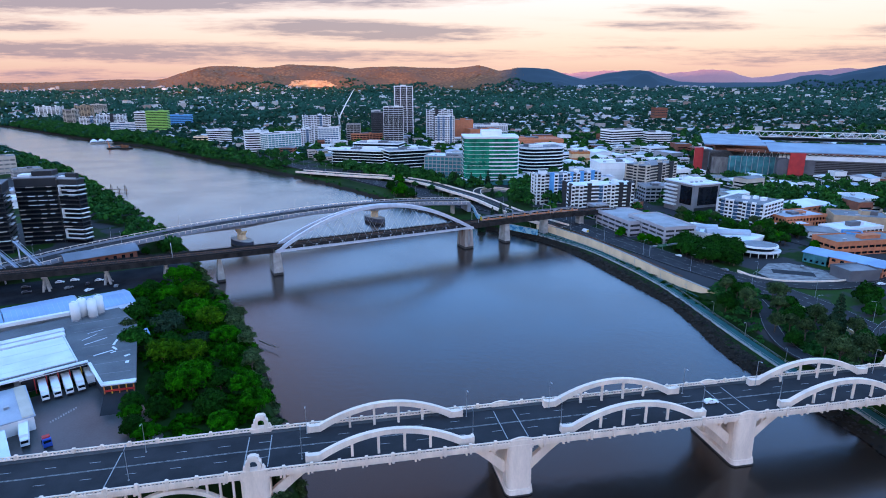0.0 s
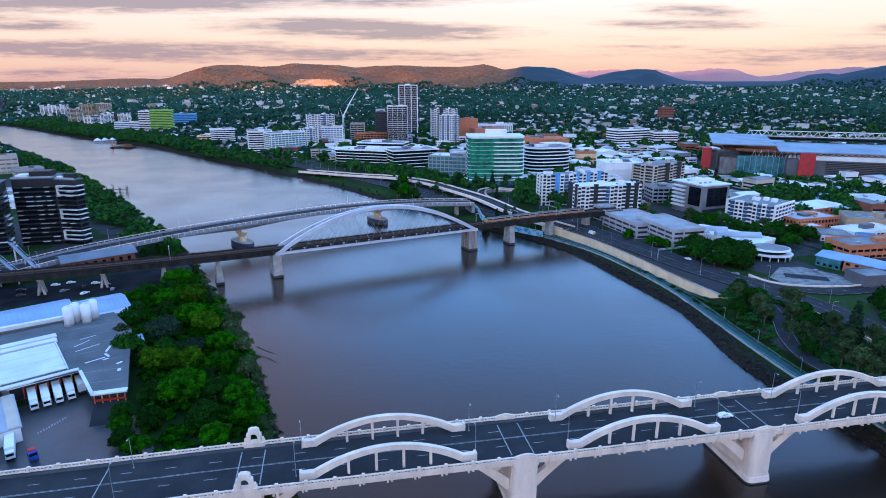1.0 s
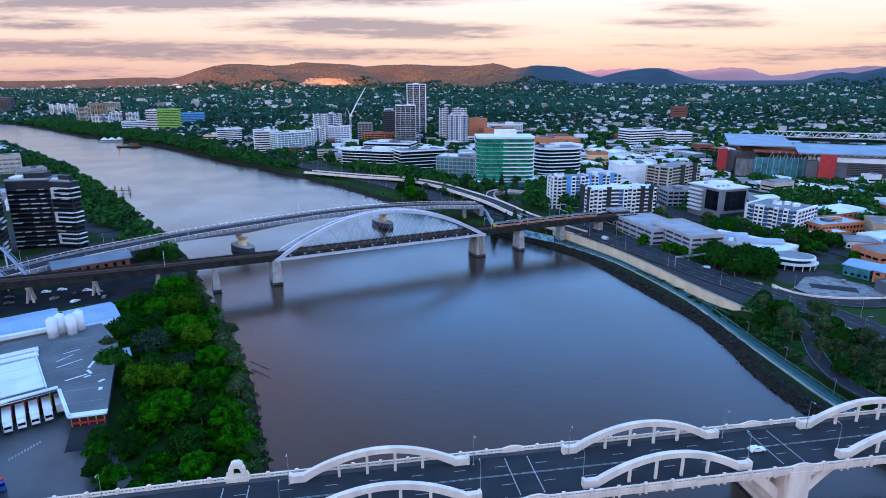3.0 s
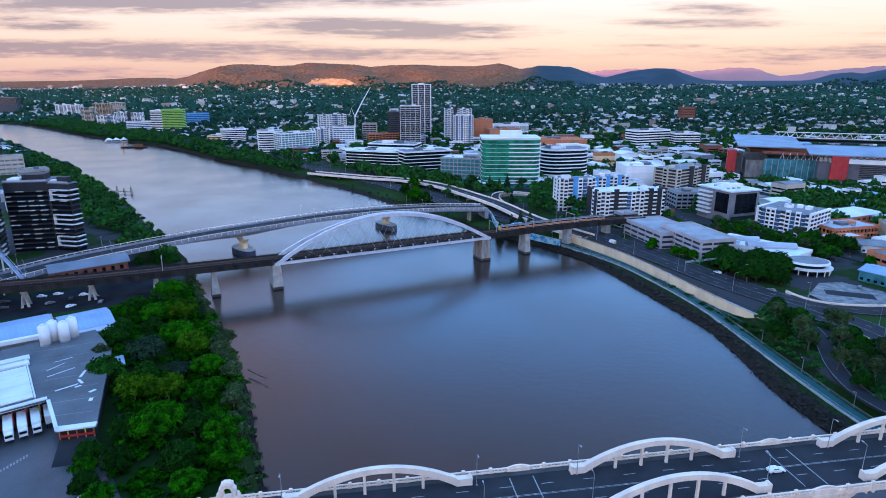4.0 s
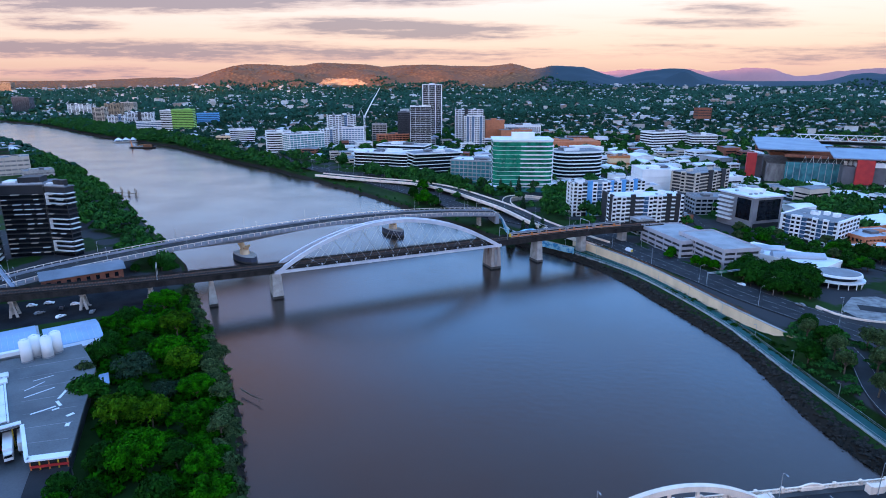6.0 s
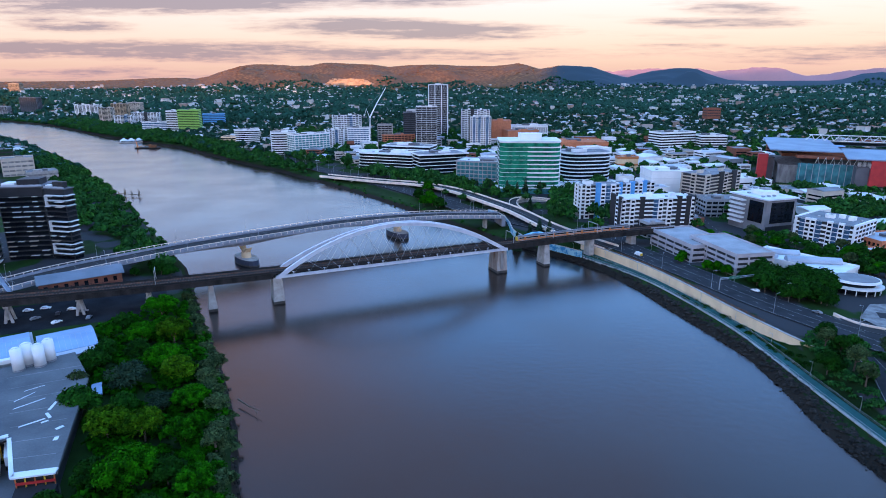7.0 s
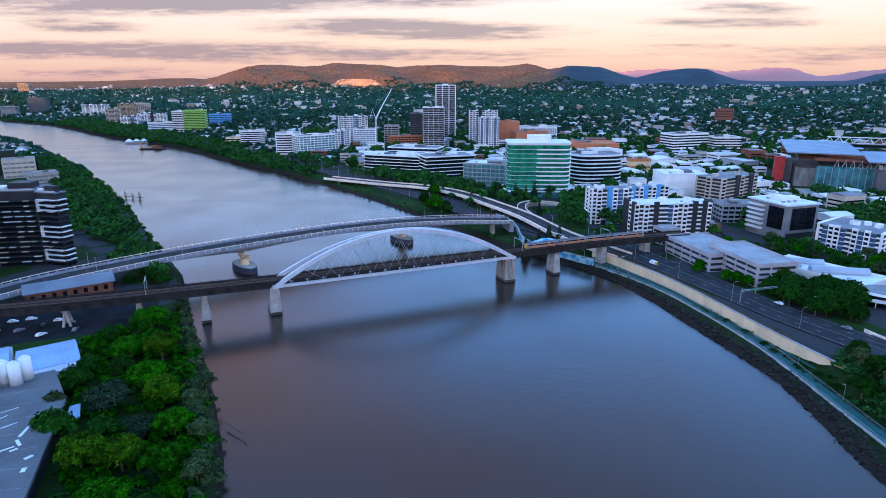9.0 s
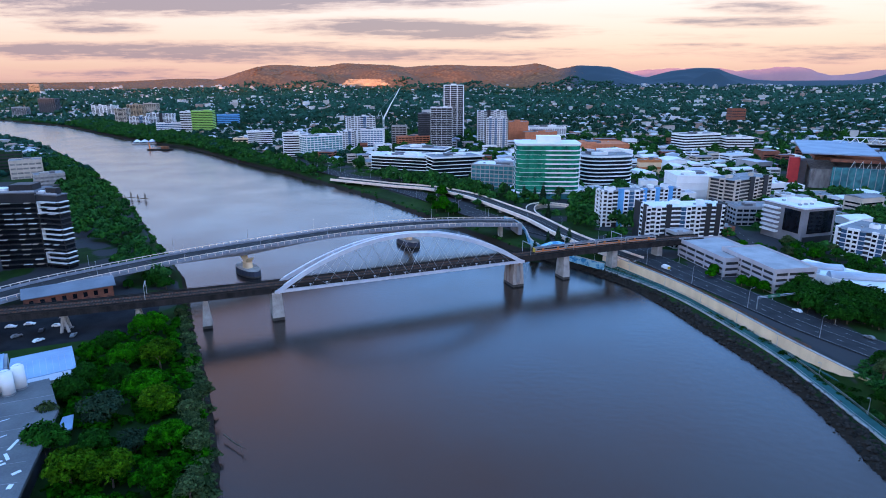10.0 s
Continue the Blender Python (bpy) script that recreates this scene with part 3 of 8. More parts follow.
for q in range(0, 169):
    a = 2 + q * 0.25
    zt = float(np.interp(a, FAR_AZ, FAR_Z)) + 2 * math.sin(a * 3.1) + 1.5 * math.sin(a * 7.7)
    for rr, zz in ((4905, 60), (4930, 60 + (zt - 60) * 0.6), (4960, zt)):
        rng_v.append((rr * math.sin(radians(a)), rr * math.cos(radians(a)), zz))
    if q:
        o = 3 * q
        rng_f += [(o - 3, o, o + 1, o - 2), (o - 2, o + 1, o + 2, o - 1)]
# pink haze is painted into the base colour of the ranges
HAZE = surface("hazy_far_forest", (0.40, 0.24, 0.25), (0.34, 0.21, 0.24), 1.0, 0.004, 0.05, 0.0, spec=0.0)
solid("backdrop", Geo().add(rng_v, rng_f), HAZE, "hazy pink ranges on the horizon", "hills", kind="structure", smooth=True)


def quarry():
    """Stepped benches cut into the hill face."""
    rs = np.random.RandomState(3)
    g = Geo()
    for k in range(5):
        z = 92 + 6 * k
        run = []
        for a in np.linspace(-16.1 + 0.15 * k, -11.8 - 0.2 * k, 20):
            r = np.arange(2900, 4300, 6.0)
            h = land(r * math.sin(radians(a)), r * math.cos(radians(a)))
            q = r[np.argmax(h > z)] + rs.uniform(-10, 14)
            run.append((q * math.sin(radians(a)), q * math.cos(radians(a)), z + 6.0 + rs.uniform(-1.5, 2.0)))
        g.sweep(run, 16, 12)
    return g


QUARRY = surface("orange_quarry_rock", (0.62, 0.40, 0.24), (0.40, 0.24, 0.14), 0.95, 0.02, 0.2, 0.5)
solid("quarry", quarry(), QUARRY, "pale orange stepped quarry face cut into the hill", "quarry", kind="structure")

# ---------------------------------------------------------------- the white arched road bridge
def road_bridge():
    th = thing("road_bridge", pose(16.8, 145, 0, 0, 0, 13.1), "long white concrete road bridge with three pairs of arches", "bridge")
    U0, U1, V1, TOP = -185.0, 172.0, 20.4, 16.7

    def lvl(u):
        return TOP - 0.018 * max(0.0, -78 - u)

    line = [(u, V1 / 2, lvl(u)) for u in np.arange(U0, U1 + 1, 8.5)]
    part("deck", Geo().sweep(line, V1, 1.3, 0.02), WHITE, th)
    part("carriageway", Geo().sweep([(x, y, z + 0.02) for x, y, z in line], 16.7, 0.03, 0.0), ROAD, th, "dark asphalt carriageway")
    for v in (1.0, V1 - 1.0):
        part("footway", Geo().sweep([(x, v, z + 0.16) for x, _, z in line], 1.9, 0.16), FOOTWAY, th, "dark asphalt footway")
    # markings
    for v in (10.6, 10.95):
        part("centre_line", Geo().sweep([(x, v, z + 0.03) for x, _, z in line], 0.13, 0.006), LINE, th)
    for v in (7.1, 14.4):
        dash = Geo().box(0, 0, 0, 3.2, 0.2, 0.008).mesh("lane_dash", LINE)
        for u in np.arange(U0 + 4, U1, 11.0):
            part("lane_dash", dash, LINE, th, m=pose(u, v, lvl(u) + 0.036))
    joint = Geo().box(0, 0, 0, 0.3, 15.0, 0.01).mesh("deck_joint", LINE)
    for u in (-109.5, -75.6, -69.4, -3.1, 3.1, 69.4, 75.6, 142, 148):
        part("deck_joint", joint, LINE, th, m=pose(u, V1 / 2, lvl(u) + 0.038))
    # ribs, springing from the piers and rising over the deck
    ribs = []
    for mid in (-36.25, 36.25, 108.75):
        for v in (3.0, V1 - 3.0):
            pts, hs = [], []
            for k in range(41):
                s = -34 + 1.7 * k
                pts.append((mid + s, v, 24.1 - 16.0 * (s / 34) ** 2))
                hs.append(1.5 + 1.4 * (abs(s) / 34) ** 2)
            rib = part("arch_rib", Geo().arch(pts, 1.35, hs), WHITE, th, "tapering white concrete arch rib")
            for e in (-1, 1):
                blk = Geo().box(mid + e * 21.2, v, 17.65, 4.0, 1.62, 2.1).box(mid + e * 22.9, v, 17.75, 0.7, 1.75, 2.5)
                part("end_block", blk, WHITE, rib)
            for s in (-10.8, -3.6, 3.6, 10.8):
                zt = 22.9 - 16.0 * (s / 34) ** 2
                part("hanger", Geo().box(mid + s, v, (zt + 16.6) / 2, 0.7, 0.5, zt - 16.6), WHITE, rib)
            for s in (-29, -25.5):
                for e in (-1, 1):
                    zt = 24.1 - 16.0 * (s / 34) ** 2 - 0.6
                    part("spandrel_column", Geo().box(mid + e * s, v, (zt + 15.6) / 2, 0.7, 1.0, 15.6 - zt), WHITE, rib)
    # cross beams under the deck
    beam = Geo().box(0, 0, 0, 0.5, V1 - 1.0, 1.1).mesh("cross_beam", WHITE)
    for u in np.arange(-174, 170, 7.2):
        part("cross_beam", beam, WHITE, th, m=pose(u, V1 / 2, lvl(u) - 1.85))
    # parapets
    for v in (0.05, V1 - 0.05):
        par = part("parapet", Geo().sweep([(x, v, z + 1.25) for x, _, z in line], 0.42, 0.30), WHITE, th, "white concrete parapet rail")
        part("kerb", Geo().sweep([(x, v, z + 0.42) for x, _, z in line], 0.5, 0.85), WHITE, par)
        post = Geo().box(0, 0, 0.35, 0.85, 0.8, 2.3).box(0, 0, 1.55, 0.65, 0.62, 0.14).box(0, 0, -1.1, 0.6, 1.0, 0.7).mesh("post", WHITE)
        for u in np.arange(-36.25 - 7.2 * 20, U1, 7.2):
            if min(abs(u - p) for p in (-72.5, 0, 72.5, 145)) > 3.6:
                part("post", post, WHITE, par, m=pose(u, v, lvl(u)))
        bal = Geo()
        for u in np.arange(U0, U1, 0.95):
            bal.box(u, v, lvl(u) + 0.68, 0.3, 0.24, 0.56)
        tagged(part("baluster", bal, WHITE, par), kind="stuff")

    # piers
    def oval(hu, hv, n=5):
        pts = []
        for sx, sy, a0 in ((1, -1, -90), (1, 1, 0), (-1, 1, 90), (-1, -1, 180)):
            for k in range(n + 1):
                t = radians(a0 + 90 * k / n)
                c = min(hu, hv) * 0.45
                pts.append((sx * (hu - c) + c * math.cos(t), sy * (hv - c) + c * math.sin(t)))
        return pts

    for u in (-72.5, 0.0, 72.5, 145.0):
        pier = part("pier", Geo().prism([(u + a, V1 / 2 + b) for a, b in oval(2.6, V1 / 2 - 2)], -4, 9.5, 0.98), WHITE, th, "white concrete river pier")
        part("tide_band", Geo().prism([(u + a, V1 / 2 + b) for a, b in oval(4.3, V1 / 2 + 1.6)], -4, 0.55, 0.985), TIDE, pier, "dark tide-stained footing")
        part("footing", Geo().prism([(u + a, V1 / 2 + b) for a, b in oval(4.1, V1 / 2 + 1.4)], 0.55, 2.0, 0.97), WHITE, pier)
        for v in (2.3, V1 - 2.3):
            part("shaft", Geo().prism([(u + a, v + b) for a, b in oval(3.7, 3.0)], -3, 15.4, 0.93), WHITE, pier)
            part("flange", Geo().box(u - 3.5, v, 9, 0.5, 3.0, 14.5).box(u + 3.5, v, 9, 0.5, 3.0, 14.5), WHITE, pier)
            part("pier_cap", Geo().box(u, v, 15.7, 7.2, 5.6, 1.2).box(u, v + (-2.25 if v < 5 else 2.25), 16.9, 6.2, 0.9, 1.9), WHITE, pier)
        if u in (-72.5, 145.0):
            for v in (0.2, V1 - 0.2):
                py = part("pylon", Geo().box(u, v, 17.3, 5.6, 2.0, 1.7), WHITE, th, "white pylon with an arched opening")
                for e in (-1, 1):
                    part("pylon_leg", Geo().box(u + e * 1.5, v, 19.2, 1.0, 1.7, 2.6, 0, 0.96), WHITE, py)
                    part("pylon_scroll", Geo().box(u + e * 2.35, v, 18.6, 0.8, 1.5, 1.2, 0, 0.6), WHITE, py)
                part("pylon_cap", Geo().box(u, v, 21.75, 3.0, 1.7, 0.6, 0, 0.86), WHITE, py)
                part("pylon_finial", Geo().box(u, v, 22.2, 1.9, 1.5, 0.4, 0, 0.8), WHITE, py)
                arc = [(u + 1.75 * math.cos(t), v, 20.1 + 1.55 * math.sin(t)) for t in np.linspace(math.pi, 0, 11)]
                part("pylon_arch", Geo().arch(arc, 1.68, 0.85), WHITE, py)
        else:
            for v in (0.05, V1 - 0.05):
                pts = [(u + s, v, 17.9 + 0.7 * math.cos(s / 3.2 * math.pi / 2)) for s in np.linspace(-3.2, 3.2, 9)]
                part("curved_rail", Geo().arch(pts, 0.5, 0.5), WHITE, th)
    # land spans: open arches on columns
    for u0, u1 in ((-109, -76.5), (-144, -111)):
        for v in (0.9, V1 - 0.9):
            mid, half = (u0 + u1) / 2, (u1 - u0) / 2
            pts = [(mid + s, v, 14.4 - 8.2 * (s / half) ** 2) for s in np.linspace(-half, half, 25)]
            ring = part("land_arch", Geo().arch(pts, 1.2, 1.1), WHITE, th)
            for s in np.linspace(-half * 0.9, half * 0.9, 10):
                zt = 14.2 - 8.2 * (s / half) ** 2
                if zt < 13.4:
                    part("spandrel_column", Geo().box(mid + s, v, (zt + 15.2) / 2, 0.5, 0.9, 15.2 - zt), WHITE, ring)
        part("land_pier", Geo().box(u0 - 1, V1 / 2, 7, 2.4, V1, 16), WHITE, th)
    return th


road_bridge()
WJ = pose(16.8, 145, 0, 0, 0, 13.1)


def lamp_geo(h, arm):
    return Geo().tube([(0, 0, 0), (0, 0, h)], [0.11, 0.06]), Geo().tube([(0, 0, h), (arm * 0.5, 0, h + 0.25), (arm, 0, h + 0.3)], 0.05), Geo().box(arm, 0, h + 0.27, 0.7, 0.3, 0.14)


def street_lamp(h=9.0, arm=1.4, label="slender grey steel street lamp on a single pole"):
    th = thing("street_lamp", Matrix(), label, "street lamp", "street lamps")
    pole, a, head = lamp_geo(h, arm)
    pole.box(0, 0, 0.1, 0.4, 0.4, 0.2)
    part("pole", pole, STEEL, th)
    part("arm", a, STEEL, th)
    part("lamp_head", head, STEEL, th)
    return th


lamp = street_lamp()
spots = []
for n, u in enumerate((-152, -104, -60.5, -13.0, 13.5, 59.5, 86.5, 133)):
    spots.append((u, 4.2, 90))
    spots.append((u + 1, 16.4, -90))
for n, (u, v, a) in enumerate(spots):
    m = WJ @ pose(u, v, 16.7 - 0.018 * max(0, -78 - u), 0, 0, a)
    if n:
        copy_thing(lamp, m)
    else:
        lamp.matrix_world = m


# ---------------------------------------------------------------- the tied-arch rail bridge
def rail_bridge():
    org = pose(-114.3, 344.6, 0, 0, 0, 28.9)
    th = thing("rail_bridge", org, "pale blue steel tied-arch rail bridge on concrete piers", "bridge")
    W, S0, S1, SPAN = 10.6, -170.0, 264.0, 137.6

    def axis(s):
        """Centre line; the landward ends bend gently."""
        bend = 0.0009 * max(0.0, s - 165) ** 2
        left = 0.0004 * max(0.0, -35 - s) ** 2
        return (s, W / 2 - 0.4 - bend + left, 17.0 + 0.012 * max(0.0, -s) + 0.006 * max(0, s - 140))

    line = [axis(s) for s in np.arange(S0, S1 + 1, 7)]
    part("deck", Geo().sweep(line, W, 0.5), GIRDER, th)
    part("track_bed", Geo().sweep([(x, y, z + 0.25) for x, y, z in line], W - 1.6, 0.25), BALLAST, th, "dark ballast with rails")
    for off in (-2.9, -1.5, 1.5, 2.9):
        part("rail", Geo().sweep([(x, y, z + 0.42) for x, y, z in offset(line, off)], 0.12, 0.16), RUST, th)
    for off in (-2.2, 2.2):
        sl = Geo()
        for p, a in along(offset(line, off), 1.4):
            sl.box(p.x, p.y, p.z + 0.28, 0.3, 2.6, 0.12, a)
        tagged(part("sleeper", sl, TIDE, th), kind="stuff")
    # approach girders, deep plate each side, and the side railings
    for e in (-1, 1):
        for a, b in ((S0, -1), (134, S1)):
            seg = [axis(s) for s in np.arange(a, b + 1, 6.0)]
            part("girder", Geo().sweep(offset(seg, e * (W / 2 - 0.7)), 0.7, 2.4, 0.5), GIRDER, th, "dark stained edge girder")
        rail = part("railing", Geo().sweep([(x, y, z + 1.5) for x, y, z in offset(line, e * (W / 2 - 0.15))], 0.12, 0.10), DARK_STEEL, th, "dark steel side railing")
        part("mid_rail", Geo().sweep([(x, y, z + 1.0) for x, y, z in offset(line, e * (W / 2 - 0.15))], 0.08, 0.95), DARK_STEEL, rail)
        posts = Geo().box(0, 0, 0.75, 0.14, 0.14, 1.6).mesh("rail_post", GIRDER)
        for p, a in along(offset(line, e * (W / 2 - 0.05)), 8.3):
            part("rail_post", posts, GIRDER, rail, m=pose(p.x, p.y, p.z, 0, 0, a))
        tray = [p for p in offset(line, e * (W / 2 - 0.5))]
        part("cable_trough", Geo().sweep([(x, y, z + 0.62) for x, y, z in tray], 0.5, 0.4), GIRDER, th)
    # tied arch: two ribs that lean together
    RISE, FOOT = 21.6, 15.6

    def rib_at(k, side):
        s = SPAN * k
        q = 4 * k * (1 - k)
        lean = 4.0 * q
        y = -0.6 + lean if side < 0 else W - 0.2 - lean
        return s, y, FOOT + RISE * q

    for side in (-1, 1):
        pts = [rib_at(k, side) for k in np.linspace(0, 1, 49)]
        rib = part("arch_rib", Geo().arch(pts, 1.9, 2.1), BLUE_STEEL, th, "pale blue steel box rib")
        part("tie_beam", Geo().box(SPAN / 2, pts[0][1], 15.0, SPAN, 1.0, 1.5), BLUE_STEEL, th, "pale blue steel tie beam")
        for x, e in ((0, 1), (SPAN, -1)):
            y = pts[0][1]
            v = [(x - e * 0.8, y - 0.7, 14.2), (x + e * 4, y - 0.7, 14.3), (x + e * 4, y - 0.55, 16.6), (x - e * 0.8, y - 0.7, 15.6)]
            v += [(a, b + 1.4, c) for a, b, c in v]
            part("gusset", Geo().add(v, ((0, 1, 2, 3), (7, 6, 5, 4), (0, 4, 5, 1), (1, 5, 6, 2), (2, 6, 7, 3), (3, 7, 4, 0))), BLUE_STEEL, rib)
        nodes = np.linspace(0.06, 0.94, 15)
        for i, k in enumerate(nodes):
            for sh in (-0.085, 0.085):
                q = k + sh
                if 0.07 < q < 0.93:
                    a, b = rib_at(q, side), (SPAN * k, pts[0][1], 15.6)
                    part("cable", Geo().tube([a, b], 0.085, 4), STEEL, rib)
        # brackets between tie and track deck
        br = Geo().box(0, 0, 0, 0.35, 0.5, 2.1).box(0, 0, 0.9, 1.3, 0.4, 0.25).mesh("bracket", BLUE_STEEL)
        for s in np.arange(8.3, SPAN - 4, 8.3):
            part("bracket", br, BLUE_STEEL, th, m=pose(s, pts[0][1] + side * 0.75, 16.4))
    for k in np.linspace(0.22, 0.78, 8):
        a, b = rib_at(k, -1), rib_at(k, 1)
        part("strut", Geo().box(a[0], (a[1] + b[1]) / 2, a[2] - 0.8, 0.8, b[1] - a[1], 0.8), BLUE_STEEL, th)
    part("floor_beam", Geo().box(SPAN / 2, W / 2 - 0.4, 14.9, SPAN, 7.0, 0.7), DARK_STEEL, th)
    for s in np.arange(4, SPAN, 4.15):
        part("cross_girder", Geo().box(s, W / 2 - 0.4, 15.6, 0.5, W - 1, 1.2), DARK_STEEL, th)
    # piers
    for s, w, y0, y1, shrink, mat in ((-33.0, 3.9, 1.2, W - 2.4, 0.42, CONC), (0.2, 5.0, -0.6, W, 0.8, CONC), (135.0, 6.0, -0.6, W, 0.86, RUSTY), (168.2, 3.8, 0.4, W - 1.6, 0.8, CONC)):
        out = [(s - w / 2, y0), (s + w / 2, y0), (s + w / 2, y1), (s - w / 2, y1)]
        geo = Geo().prism([((x - s) * 1.15 + s, (y - W / 2) * 1.06 + W / 2) for x, y in out], 1.4, 14.3, shrink)
        pier = part("pier", geo, mat, th, "tapered concrete river pier")
        part("tide_band", Geo().prism([((x - s) * 1.2 + s, (y - W / 2) * 1.1 + W / 2) for x, y in out], -4, 1.4, 0.97), TIDE, pier)
        if w > 5:
            # darker panel laid on the face; no recess is cut
            part("recess", Geo().box(s - 0.25, y0 - 0.25, 7.6, w * 0.34, 0.3, 10), CONC_D, pier)
    for s in (203.0, 235.0):
        x, y, z = axis(s)
        col = part("land_column", Geo().prism([(x - 2.2, y - 3), (x + 2.2, y - 3), (x + 2.2, y + 3), (x - 2.2, y + 3)], 3, 14.6, 0.85), CONC, th, "pale concrete column")
        part("column_head", Geo().box(x, y, 14.6, 4.4, 8, 1.0), CONC, col)
    for s in (-62, -92, -121, -150):
        x, y, z = axis(s)
        for e in (-1, 1):
            part("trestle_leg", Geo().tube([(x + e * 1.9, y - 2.5, 4), (x, y - 2.3, 14.8)], [0.7, 0.55], 8).tube([(x + e * 1.9, y + 2.5, 4), (x, y + 2.3, 14.8)], [0.7, 0.55], 8), CONC, th, "raking concrete column")
        part("crosshead", Geo().box(x, y, 14.7, 2.0, 8, 1.0), CONC, th)
    # overhead-line frames
    for s in (-58, 143, 172, 205):
        x, y, z = axis(s)
        part("portal_post", Geo().box(x, y - 4.9, z + 3.5, 0.28, 0.28, 7), STEEL, th, "steel portal for overhead wires")
        part("portal_post", Geo().box(x, y + 4.9, z + 3.5, 0.28, 0.28, 7), STEEL, th)
        part("portal_beam", Geo().box(x, y, z + 7.0, 0.3, 10, 0.35), STEEL, th)
    return axis


RAIL_AXIS = rail_bridge()
RAIL = pose(-114.3, 344.6, 0, 0, 0, 28.9)



def train_car(s, nose):
    x, y, z = RAIL_AXIS(s)
    x2, y2, _ = RAIL_AXIS(s + 2)
    th = thing("train_car", RAIL @ pose(x, y - 2.2, z + 0.5, 0, 0, math.degrees(math.atan2(y2 - y, x2 - x))), "silver and orange commuter train car on the rail bridge", "train car", "train cars")
    part("body", Geo().box(0, 0, 2.2, 20.4, 2.8, 2.6), STEEL, th)
    part("roof", Geo().box(0, 0, 3.65, 20.0, 2.4, 0.4, 0, 0.97), MIDGREY, th)
    part("window_band", Geo().box(0, 0, 2.65, 18.4, 2.86, 0.8), GLASS, th)
    part("stripe", Geo().box(0, 0, 1.55, 20.2, 2.87, 0.75), ORANGE, th, "orange stripe")
    for d in (-5, 5):
        part("door", Geo().box(d, 0, 2.1, 1.3, 2.92, 2.1), ORANGE, th)
    for d in (-7, 7):
        part("bogie", Geo().box(d, 0, 0.5, 2.8, 2.2, 0.8), DARK_STEEL, th)
    part("air_unit", Geo().box(3, 0, 4.0, 3, 1.8, 0.4), MIDGREY, th)
    if nose:
        part("cab_front", Geo().box(-10.35, 0, 2.3, 0.4, 2.6, 2.4, 0, 0.9), YELLOW, th, "yellow cab front")


for i in range(4):
    train_car(157 + i * 21.2, i == 0)


# ---------------------------------------------------------------- the concrete box-girder road bridge behind it
BLUECONC = surface("blue_grey_concrete", (0.27, 0.28, 0.32), (0.19, 0.20, 0.23), 0.8, 0.3, 4, 0.2, stretch=(1, 1, 0.3))
NAVY = surface("navy_stained_concrete", (0.045, 0.055, 0.085), (0.028, 0.034, 0.055), 0.7, 0.4, 3, 0.2)


